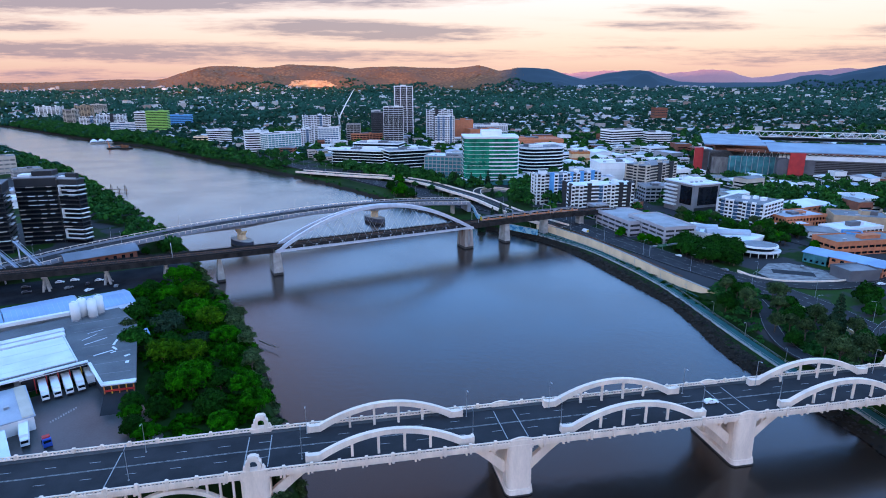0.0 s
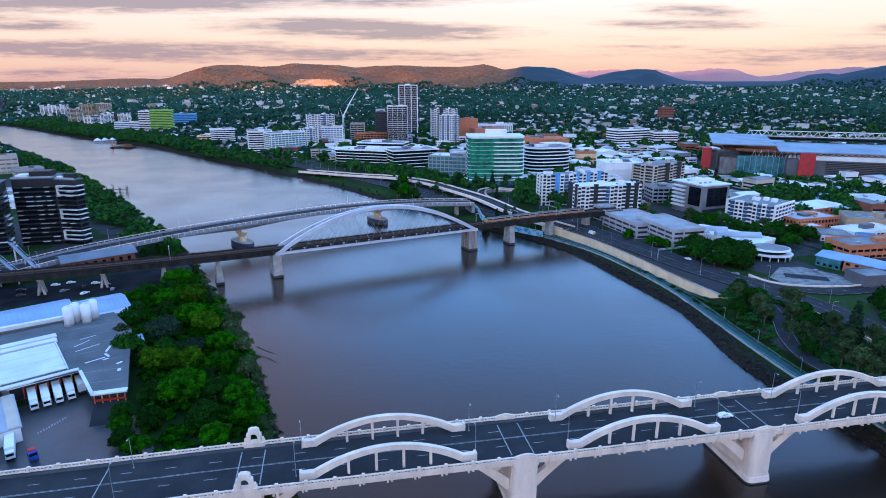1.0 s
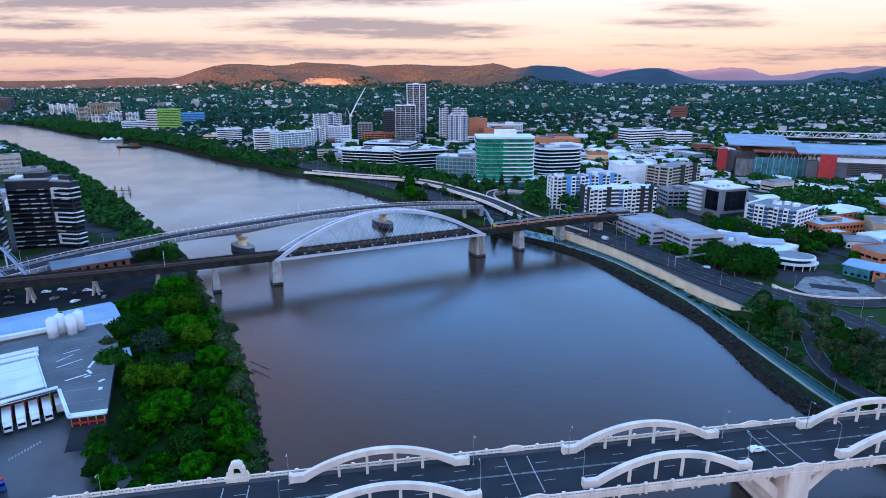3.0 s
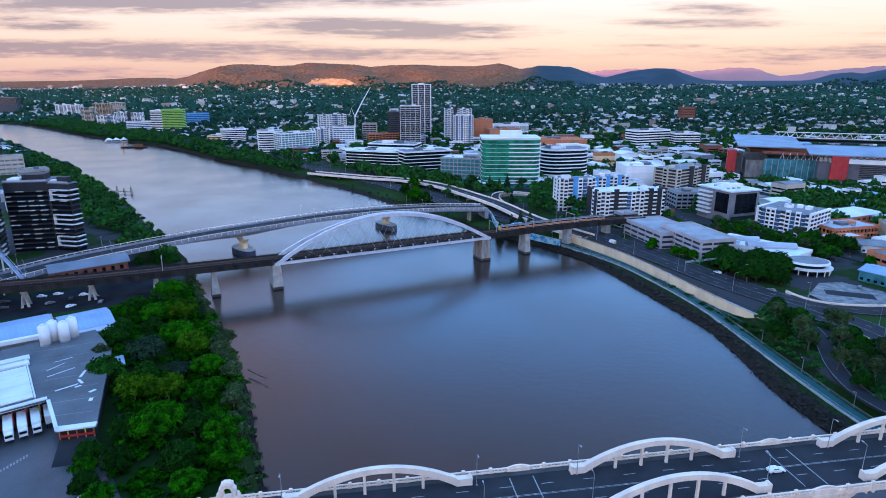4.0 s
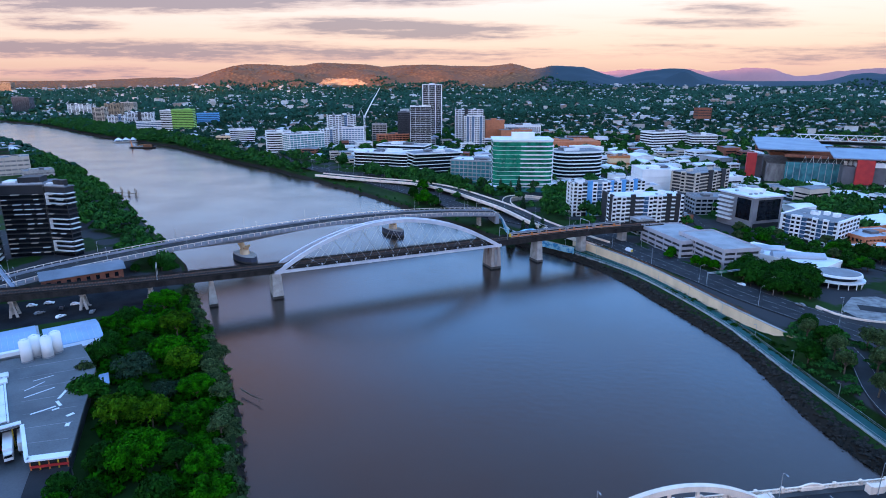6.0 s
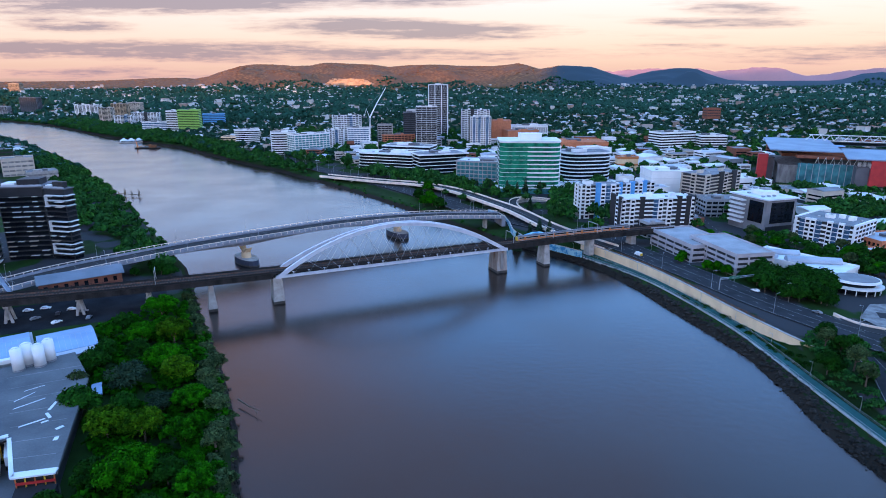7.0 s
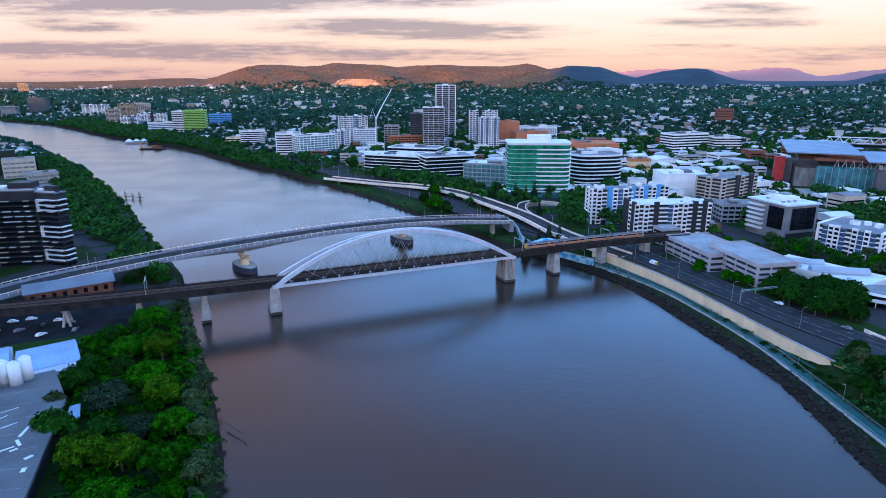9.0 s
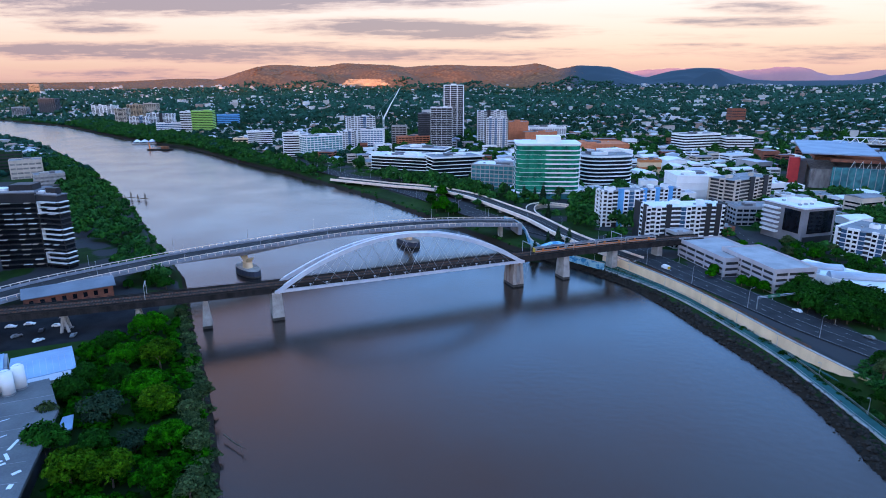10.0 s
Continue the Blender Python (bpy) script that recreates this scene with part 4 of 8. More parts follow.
def box_bridge():
    th = thing("girder_bridge", pose(0, 0, 0), "grey concrete box-girder road bridge with pale railings", "bridge")
    knots = [(-318, 228, 9.0), (-296, 254, 10.2), (-272, 287, 11.8), (-250, 321, 13.6), (-236, 342, 14.7), (-213, 366, 16.0), (-190, 390, 16.8), (-160, 418, 17.2), (-115, 458, 17.1), (-78, 484, 16.4),
             (-39, 503, 15.1), (-14, 511, 14.0), (3, 517, 13.0)]
    line = glide(knots, 6)
    W = 19.0
    part("deck", Geo().sweep(line, W, 0.6), BLUECONC, th)
    part("carriageway", Geo().sweep([(x, y, z + 0.03) for x, y, z in line], 12.4, 0.03), ROAD2, th, "dark asphalt carriageway")
    hs = []
    for x, y, z in line:
        dd = min(math.hypot(x + 162.5, y - 416), math.hypot(x + 75, y - 487))
        hs.append(2.0 + 2.2 * max(0.0, 1 - dd / 50.0) ** 1.6)
    part("box_girder", Geo().sweep(line, 9.0, hs, 0.6), BLUECONC, th, "haunched concrete box girder")
    for e in (-1, 1):
        side = offset(line, e * (W / 2 - 0.15))
        ed = part("edge_beam", Geo().sweep([(x, y, z + 0.55) for x, y, z in side], 0.35, 1.7), BLUECONC, th)
        part("handrail", Geo().sweep([(x, y, z + 1.75) for x, y, z in side], 0.3, 0.28), WHITE, ed, "white top rail")
        post = Geo().box(0, -e * -0.25, 0.75, 0.3, 0.3, 2.0).mesh("rail_post", WHITE)
        for p, a in along(side, 4.2):
            part("rail_post", post, WHITE, ed, m=pose(p.x, p.y, p.z, 0, 0, a))
        inner = offset(line, e * 6.4)
        part("barrier", Geo().sweep([(x, y, z + 0.9) for x, y, z in inner], 0.3, 0.9), BLUECONC, th, "grey concrete traffic barrier")
    for off in (-3, 0, 3):
        dash = Geo()
        for p, a in along(offset(line, off), 10):
            dash.box(p.x, p.y, p.z + 0.045, 2.5, 0.15, 0.01, a)
        part("lane_dashes", dash, LINE, th)
    for x, y, a, n in ((-162, 414, -40, 0), (-76, 493, -46, 1)):
        org = pose(x, y, 0, 0, 0, a)
        oval = [(11.5 * math.cos(t), 4.2 * math.sin(t)) for t in np.linspace(0, 2 * math.pi, 20)[:-1]]
        # cream on pier and struts paints in warm lamplight
        pier = part("pier", Geo().prism([(p * 0.36, q * 0.7) for p, q in oval], 3.6, 7.6, 0.9), CREAM, th, "concrete pier tinted for warm lamplight on an oval pile cap", m=org)
        part("pile_cap", Geo().prism([(p * 1.12, q * 1.35) for p, q in oval], 0.9, 3.9, 0.98), NAVY, pier, "dark blue-stained pile cap")
        part("cap_top", Geo().prism([(p * 1.08, q * 1.3) for p, q in oval], 3.9, 4.15, 0.98), CONC, pier)
        part("fender", Geo().prism([(p * 1.15, q * 1.40) for p, q in oval], -3, 0.95, 0.98), TIDE, pier)
        for e in (-1, 1):
            part("inclined_strut", Geo().add([(e * 0.3, -1.6, 7.4), (e * 1.8, -1.6, 7.4), (e * 5.6, -2.0, 10.8), (e * 4.2, -2.0, 10.8),
                                    (e * 0.3, 1.6, 7.4), (e * 1.8, 1.6, 7.4), (e * 5.6, 2.0, 10.8), (e * 4.2, 2.0, 10.8)],
                                   ((0, 1, 2, 3), (7, 6, 5, 4), (0, 4, 5, 1), (1, 5, 6, 2), (2, 6, 7, 3), (3, 7, 4, 0))), CREAM, pier)
    for p, a in along(line, 46, 60):
        if from_bank(p.x, p.y) > 4:
            part("land_column", Geo().box(p.x, p.y, 4 + (p.z - 8) / 2, 2.0, 6.0, p.z - 2, a), CONC, th)
    part("abutment", Geo().box(2, 516.5, 9.2, 3.0, 18, 7.0, 19), BLUECONC, th, "grey concrete abutment")
    return th, line


box_thing, BOX_LINE = box_bridge()
lamp2 = street_lamp(8.0, 1.2, "thin grey lamp post on the road bridge")
first = True
for e in (-1, 1):
    for p, a in along(offset(BOX_LINE, e * 8.9), 44, 30):
        m = pose(p.x, p.y, p.z + 0.5, 0, 0, a - 90 * e)
        if first:
            lamp2.matrix_world, first = m, False
        else:
            copy_thing(lamp2, m)

# ---------------------------------------------------------------- roads and the river wall
def road(name, knots, width, mat, label, dashes=(), edge=None, kind="structure", clear=True):
    line = glide(knots, 6)
    ob = solid(name, Geo().sweep(line, width, 0.9), mat, label, "road", kind=kind)
    for off in dashes:
        dash = Geo()
        for p, a in along(offset(line, off), 9.5):
            dash.box(p.x, p.y, p.z + 0.01, 3.0, 0.18, 0.012, a)
        part("lane_dashes", dash, LINE, ob)
    for off in edge or ():
        part("edge_line", Geo().sweep([(x, y, z + 0.012) for x, y, z in offset(line, off)], 0.14, 0.01), LINE, ob)
    if clear:
        for p, a in along(line, 8):
            claim(p.x, p.y, 9, width, a)
    return ob, line


drive, DRIVE = road("road", [(-420, 985, 6.9), (-300, 868, 6.9), (-232, 795, 6.9), (-166, 732, 6.9), (-108, 668, 6.9), (-62, 612, 6.9), (-22, 560, 6.9), (28, 512, 7.0), (58, 482, 7.6), (80, 458, 8.0), (104, 413, 8.0), (121, 380, 8.0), (136, 350, 8.0),
                             (154, 322, 8.0), (171, 292, 8.0), (179, 262, 8.0), (182, 225, 8.0), (184, 170, 8.0), (188, 90, 8.0)], 21, ROAD,
                    "six-lane asphalt riverside road", (-4.9, 4.9), (-9.8, 0.0, 9.8))
side, _ = road("road", [(160, 330, 8.06), (172, 318, 8.08), (190, 311, 8.08), (214, 316, 8.06), (240, 330, 8.0), (300, 345, 8.0), (420, 372, 8.0)], 11, ROAD2, "curving side street with a pale kerb", (0,), (-5.2, 5.2))
cross, _ = road("road", [(250, 372, 8.0), (226, 418, 8.0), (200, 440, 7.8), (178, 455, 7.6), (166, 476, 7.4), (164, 505, 7.2), (166, 560, 7.0), (164, 640, 7.0), (150, 760, 7.0)], 11, ROAD2, "city street between buildings", (0,))
loop, _ = road("road", [(150, 290, 8.0), (147, 273, 7.9), (139, 248, 7.8), (138, 226, 7.7), (148, 205, 7.7), (160, 190, 7.7)], 7, ROAD, "narrow loop road under the trees", (), (-3.2, 3.2))
main, _ = road("road", [(182, 240, 8.06), (206, 262, 8.0), (260, 290, 8.0), (420, 330, 8.0)], 12, ROAD2, "side street", (0,), (-5.6, 5.6))

# elevated ramp with pale parapets
RAMP = glide([(-205, 735, 7.4), (-133, 694, 9.2), (-82, 668, 10.6), (-42, 629, 11.6), (-12, 583, 12.0), (15, 540, 11.6), (38, 495, 10.2), (62, 462, 8.6), (76, 444, 8.1)], 6)
ramp = thing("road_ramp", Matrix(), "elevated concrete road ramp with white parapets", "road ramp", kind="structure")
part("ramp_deck", Geo().sweep(RAMP, 14.5, 1.5), CONC, ramp)
part("carriageway", Geo().sweep([(x, y, z + 0.03) for x, y, z in RAMP], 12.6, 0.02), ROAD2, ramp)
for e in (-1, 1):
    part("parapet", Geo().sweep([(x, y, z + 1.15) for x, y, z in offset(RAMP, e * 6.8)], 1.5 if e < 0 else 0.8, 2.3), WHITE, ramp, "white concrete parapet")
part("lane_line", Geo().sweep([(x, y, z + 0.05) for x, y, z in RAMP], 0.2, 0.01), LINE, ramp)
for p, a in along(RAMP, 26, 20):
    part("column", Geo().box(p.x, p.y, (p.z - 1.5 + 4) / 2, 1.4, 5, p.z - 1.5 - 4, a), CONC, ramp)
for p, a in along(RAMP, 8):
    claim(p.x, p.y, 9, 15, a)
LOOP2 = glide([(58, 604, 7.4), (44, 609, 8.0), (32, 610, 8.8), (23, 607, 9.4), (16.5, 600, 9.6), (13.5, 590, 9.6), (13.5, 575, 9.6), (17, 558, 9.5), (25, 535, 9.5), (37, 510, 9.2)], 4)
ramp2 = thing("road_ramp", Matrix(), "curled concrete slip road with white parapets", "road ramp", kind="structure")
part("ramp_deck", Geo().sweep(LOOP2, 7.0, 3.5), CONC, ramp2)
part("carriageway", Geo().sweep([(x, y, z + 0.03) for x, y, z in LOOP2], 6.0, 0.02), ROAD2, ramp2)
for e in (-1, 1):
    part("parapet", Geo().sweep([(x, y, z + 1.0) for x, y, z in offset(LOOP2, e * 3.4)], 0.4, 1.4), WHITE, ramp2)
for p, a in along(LOOP2, 8):
    claim(p.x, p.y, 9, 8, a)

# riverside path, its railings, and the cream retaining wall above it
PATH_LINE = glide([(20, 473, 3.3), (46, 452, 3.2), (65, 432, 3.2), (89, 397, 3.2), (103.5, 362, 3.2), (114.5, 327, 3.2), (120, 297, 3.2), (123, 276, 3.2), (127.5, 247, 3.2), (133, 218, 3.2), (142, 190, 3.2), (152, 120, 3.2)], 5)
walkway = solid("pavement", Geo().sweep(PATH_LINE, 5.2, 1.2), TEAL, "green-surfaced riverside cycle path", "path", kind="structure")
part("concrete_strip", Geo().sweep([(x, y, z + 0.12) for x, y, z in offset(PATH_LINE, -2.9)], 0.9, 1.6), CONC, walkway)
for off, h in ((-2.9, 1.25), (2.5, 1.1)):
    rail = solid("railing", Geo().sweep([(x, y, z + h + 0.15) for x, y, z in offset(PATH_LINE, off)], 0.10, 0.10), STEEL, "pale steel railing along the river path", "railing")
    part("lower_rail", Geo().sweep([(x, y, z + h * 0.55) for x, y, z in offset(PATH_LINE, off)], 0.07, 0.07), STEEL, rail)
    post = Geo().box(0, 0, h / 2 + 0.1, 0.1, 0.1, h).mesh("rail_post", STEEL)
    for p, a in along(offset(PATH_LINE, off), 7.5):
        part("rail_post", post, STEEL, rail, m=pose(p.x, p.y, p.z, 0, 0, a))
WALL_LINE = glide([(58, 457, 8.6), (68, 442, 8.7), (90, 404, 8.8), (105, 368, 8.8), (117, 335, 8.7), (127, 311, 8.6), (135, 294, 8.4)], 4)
wall = solid("wall_river", Geo().sweep(WALL_LINE, 0.8, 6.4), CREAM, "tall cream concrete retaining wall below the road", "retaining wall", kind="structure")
part("coping", Geo().sweep([(x, y, z + 0.2) for x, y, z in WALL_LINE], 1.2, 0.25), CONC, wall)
fence = solid("railing", Geo().sweep([(x, y, z + 1.25) for x, y, z in offset(WALL_LINE[:-8], 0.6)], 0.12, 0.2), RUST, "rust-brown fence on top of the retaining wall", "fence")
part("lower_rail", Geo().sweep([(x, y, z + 0.7) for x, y, z in offset(WALL_LINE[:-8], 0.6)], 0.1, 0.12), RUST, fence)
fpost = Geo().box(0, 0, 0.7, 0.16, 0.16, 1.2).mesh("fence_post", RUST)
for p, a in along(offset(WALL_LINE[:-8], 0.6), 4.4):
    part("fence_post", fpost, RUST, fence, m=pose(p.x, p.y, p.z, 0, 0, a))
part("verge", Geo().sweep([(x, y, z - 0.75) for x, y, z in offset(WALL_LINE, 2.4)], 4.2, 5.5), ROAD2, wall, "asphalt verge behind the wall")
part("planted_foot", Geo().sweep([(x, y, 3.3) for x, y, z in offset(WALL_LINE, -1.3)], 2.4, 1.6), TEAL, wall, "green-surfaced shoulder at the foot of the wall")
WALL2 = glide([(168, 286, 9.2), (174, 262, 9.3), (177, 235, 9.3), (179, 190, 9.3)], 5)
solid("wall_road", Geo().sweep(offset(WALL2, -4.0), 0.6, 3.0), CREAM, "low cream wall beside the riverside road", "wall", kind="structure")
# rocks of the river bank
rocks = Geo()
rnd = random.Random(4)
ico = [(0, 0, 1), (0.9, 0, 0.2), (0.2, 0.9, 0.1), (-0.8, 0.4, 0.2), (-0.6, -0.7, 0.1), (0.4, -0.8, 0.2), (0, 0, -0.7)]
icf = ((0, 1, 2), (0, 2, 3), (0, 3, 4), (0, 4, 5), (0, 5, 1), (6, 2, 1), (6, 3, 2), (6, 4, 3), (6, 5, 4), (6, 1, 5))


def strew(line, n, spread, size):
    for _ in range(n):
        i = rnd.randrange(len(line) - 1)
        t = rnd.random()
        x = line[i][0] + (line[i + 1][0] - line[i][0]) * t + rnd.gauss(0, spread)
        y = line[i][1] + (line[i + 1][1] - line[i][1]) * t + rnd.gauss(0, spread)
        s, a = size * rnd.uniform(0.4, 1.5), rnd.uniform(0, 6.3)
        z = max(-0.4, float(land(x, y)))
        rocks.add([(x + s * (p * math.cos(a) - q * math.sin(a)) * rnd.uniform(0.8, 1.2), y + s * (p * math.sin(a) + q * math.cos(a)), z + s * 0.7 * r) for p, q, r in ico], icf)


for inland, many, big in ((0.5, 900, 0.7), (3.0, 900, 0.9), (5.5, 700, 0.8)):
    strew([(x + inland, y + inland * 0.35) for x, y in RIGHT_BANK[14:27]], many, 1.3, big)
strew([(x - 1.2, y) for x, y in LEFT_BANK[2:11]], 320, 0.7, 0.6)
solid("rocks", rocks, ROCK, "dark wet rocks along the river bank", "rocks", kind="stuff")

path_lamp = street_lamp(6.0, 0.9, "slim pale path lamp by the river")
for i, (p, a) in enumerate(along(offset(PATH_LINE, 2.9), 27, 12)):
    m = pose(p.x, p.y, p.z, 0, 0, a - 90)
    if i:
        copy_thing(path_lamp, m)
    else:
        path_lamp.matrix_world = m
road_lamp = street_lamp(10.0, 2.4, "tall grey street lamp with a curved arm beside the road")
for i, (p, a) in enumerate(along(offset(DRIVE, 11.3), 34, 6)):
    m = pose(p.x, p.y, p.z - 0.4, 0, 0, a - 90)
    if i:
        copy_thing(road_lamp, m)
    else:
        road_lamp.matrix_world = m
for p, a in along(offset(DRIVE, -10.2), 38, 250):
    copy_thing(road_lamp, pose(p.x, p.y, p.z - 0.3, 0, 0, a + 90))

# gantry over the riverside road
gantry = thing("sign_gantry", pose(131, 372, 8, 0, 0, 22), "grey steel road gantry with green signs", "sign gantry")
part("gantry_post", Geo().box(-13, 0, 3.2, 0.35, 0.35, 6.6), STEEL, gantry)
part("gantry_post", Geo().box(13, 0, 3.2, 0.35, 0.35, 6.6), STEEL, gantry)
part("gantry_beam", Geo().box(0, 0, 6.3, 26.4, 0.4, 0.3).box(0, 0, 5.6, 26.4, 0.3, 0.2), STEEL, gantry)
SIGN = surface("green_sign", (0.02, 0.16, 0.09), rough=0.5, bump=0)
part("sign_panel", Geo().box(-4, -0.3, 6.1, 7, 0.12, 1.7), SIGN, gantry, "green direction sign")
part("sign_bar", Geo().box(-4, -0.38, 6.3, 4.4, 0.03, 0.3).box(-4.6, -0.38, 5.75, 3.0, 0.03, 0.25), LINE, gantry)


# ---------------------------------------------------------------- vehicles
def car(m, mat, label, group="cars", long=4.4):
    th = thing("car", m, label, "car", group)
    w, h = 1.8, 1.45
    prof = [(-long / 2, 0.35), (long / 2, 0.35), (long / 2, 0.75), (long * 0.24, 0.92), (long * 0.06, h), (-long * 0.3, h), (-long * 0.46, 0.95), (-long / 2, 0.9)]
    v = [(x, -w / 2 * (0.84 if z > 1.2 else 1), z) for x, z in prof] + [(x, w / 2 * (0.84 if z > 1.2 else 1), z) for x, z in prof]
    n = len(prof)
    part("body", Geo().add(v, [tuple(range(n)), tuple(range(2 * n - 1, n - 1, -1))] + [((i + 1) % n, i, n + i, n + (i + 1) % n) for i in range(n)]), mat, th)
    part("windscreen", Geo().add([(long * 0.225, -0.78, 0.96), (long * 0.225, 0.78, 0.96), (long * 0.072, 0.68, h - 0.05), (long * 0.072, -0.68, h - 0.05)], ((0, 1, 2, 3),)).box(-long * 0.12, 0, 1.2, long * 0.32, 1.66, 0.34), GLASS, th)
    for x in (-long * 0.31, long * 0.31):
        for y in (-0.86, 0.86):
            part("wheel", Geo().tube([(x, y - 0.1, 0.32), (x, y + 0.1, 0.32)], 0.32, 10), RUBBER, th)
    for y in (-0.6, 0.6):
        part("headlight", Geo().box(long / 2, y, 0.68, 0.06, 0.35, 0.16), WHITEWALL, th)
    return th


car(WJ @ pose(66.0, 9.2, 16.74, 0, 0, 0), CARWHITE, "white hatchback driving over the road bridge")
GREYCAR = surface("grey_car_paint", (0.16, 0.17, 0.18), rough=0.3, bump=0)
DARKCAR = surface("dark_car_paint", (0.03, 0.035, 0.045), rough=0.3, bump=0)
base_cars = [car(pose(137, 366, 8.02, 0, 0, 118), CARWHITE, "white car on the riverside road"),
             car(pose(154, 337, 8.02, 0, 0, 122), GREYCAR, "grey car on the riverside road"),
             car(pose(174, 440, 8.02, 0, 0, 90), DARKCAR, "dark car in the city street")]


def truck(m, label, cab=True):
    th = thing("truck", m, label, "truck", "trucks at the loading dock")
    part("cargo_box", Geo().box(-1.6, 0, 2.45, 10.6, 2.5, 2.8), WHITEWALL, th, "white cargo box")
    part("chassis", Geo().box(-0.6, 0, 0.85, 11.6, 1.1, 0.3), DARK_STEEL, th)
    for x in (-5.2, -4.0, 4.3):
        for y in (-1.0, 1.0):
            part("wheel", Geo().tube([(x, y - 0.15, 0.5), (x, y + 0.15, 0.5)], 0.5, 10), RUBBER, th)
    if cab:
        part("cab", Geo().box(4.75, 0, 1.85, 1.9, 2.35, 2.4, 0, 0.94), WHITEWALL, th, "white driver cab")
        part("windscreen", Geo().box(5.68, 0, 2.25, 0.06, 2.0, 0.85), GLASS, th)
        part("bumper", Geo().box(5.7, 0, 0.75, 0.16, 2.3, 0.4), DARK_STEEL, th)
    return th


# ---------------------------------------------------------------- the dairy warehouse on the near shore
WH = pose(-121, 188, 0, 0, 0, 42)
yard = Geo()
yard.box(-30.5, -12, 6.3, 63, 58, 0.9)
solid("pavement", yard, YARD, "wet concrete loading yard with a hatched strip", "yard", kind="structure", m=WH)
claim(*(WH @ Vector((-30.5, -12, 0))).xy, 63, 58, 42)
claim(*(WH @ Vector((-35, 50, 0))).xy, 90, 100, 42)
hatch = Geo()
for i in range(11):
    hatch.box(-25.4 + i * 0.82, -6.1 + i * 0.48, 6.78, 0.45, 1.5, 0.02, -5)
solid("hatched_strip", hatch, LINE, "white hatched marking on the yard", "road marking", kind="structure", m=WH)
DOCKROOF = surface("weathered_grey_roof", (0.135, 0.142, 0.15), (0.085, 0.09, 0.097), 0.8, 0.07, 2, 0.1, spec=0.15)
SHEDROOF = surface("dull_blue_metal_roof", (0.165, 0.19, 0.225), (0.11, 0.13, 0.158), 0.6, 0.08, 3, 0.08, spec=0.2)
wh = thing("warehouse", WH, "large pale-roofed dairy warehouse with loading docks", "warehouse")
part("wall", Geo().box(-34.5, 47, 10, 52, 49, 7.6), GREYWALL, wh)
# near-black solid painted in for the shade of the open bay
part("wing", Geo().prism([(-8.4, -3.4), (0.2, -7.2), (13.4, 46), (12.4, 71), (-8.4, 71)], 6.2, 13.1), CHARCOAL, wh, "solid dark block in place of the shade under the wing roof")
for k in range(5):
    part("bay_post", Geo().box(-8.4 + k * 2.15, -3.8 - k * 0.95, 9.6, 0.35, 0.35, 6.8), YELLOW if k % 2 else ORANGE, wh, "orange and yellow bay post")
part("bay_kerb", Geo().sweep([(-8.4, -3.9, 11.4), (0.4, -7.8, 11.4)], 0.3, 0.7), RED, wh, "red dock kerb")
part("dock_ramp", Geo().add([(-8.6, -3.6, 10.0), (0.6, -7.6, 10.0), (-3.0, -16.5, 6.76), (-12.2, -12.5, 6.76), (-8.6, -3.6, 6.2), (0.6, -7.6, 6.2)],
     ((3, 2, 1, 0), (2, 5, 1), (4, 3, 0), (0, 1, 5, 4))), ROAD, wh, "dark asphalt ramp before the bay")
part("roof", Geo().prism([(-61, 19), (-8.6, 17.2), (-8.6, 72.5), (-61, 72.5)], 13.7, 14.2), DOCKROOF, wh, "grey flat roof with patches")
part("wing_roof", Geo().prism([(-8.6, -4.6), (1.0, -8.8), (14.8, 46.5), (13.4, 72.5), (-8.6, 72.5)], 13.1, 14.15), DOCKROOF, wh, "grey flat roof with lap lines")
lap = Geo()
for k in range(7):
    y = 2 + k * 9.6
    lap.sweep([(-8.4, y + 2.6, 14.2), (1.6 + k * 2.1, y - 1.6, 14.2)], 0.22, 0.05)
part("roof_lap", lap, GREYROOF, wh, "thin lap lines of the roof sheets")
part("white_edge", Geo().sweep([(-8.8, -4.4, 14.35), (1.0, -8.6, 14.35)], 2.6, 0.5).box(-8.9, 6, 14.1, 1.1, 22, 0.5).box(-34.5, 18.6, 14.2, 51, 1.8, 0.6), WHITEROOF, wh, "white roof edge")
for x, y, a, b, r in ((3, 31, 5.5, 0.9, 62), (1.4, 25, 4.0, 0.9, 100), (0.2, 21.5, 2.0, 0.9, 10), (3.6, 15, 2.2, 1.2, 20), (2.2, 9, 2.0, 1.2, 70), (-3, 37, 9, 0.4, 14), (-4, 43, 7, 0.3, 30), (-3, 23, 7, 0.7, 8), (-1, 48, 6, 0.3, 8)):
    part("roof_patch", Geo().box(x, y, 14.19, a, b, 0.04, r), WHITEROOF, wh, "white repair strip")
for i in range(7):
    part("roof_sheet", Geo().box(-36.5, 23.3 + i * 4.0, 14.55 + 0.08 * (i % 2), 48, 3.94, 0.4), WHITEROOF, wh, "raised white metal roof sheet")
for x, y, d in ((-35.5, 52.6, 3.4), (-35, 57.8, 3.6)):
    part("roof_sheet", Geo().box(x, y, 14.6, 48.5, d, 0.7), WHITEROOF, wh, "raised white metal roof sheet")
part("roof_upstand", Geo().box(-12.1, 40.5, 14.3, 0.5, 39, 0.8), WHITEROOF, wh)
part("pipe_bridge", Geo().sweep([(-62, 79, 16.4), (-4, 74.5, 16.4)], 2.2, 1.5), WHITEWALL, wh, "white covered pipe bridge")
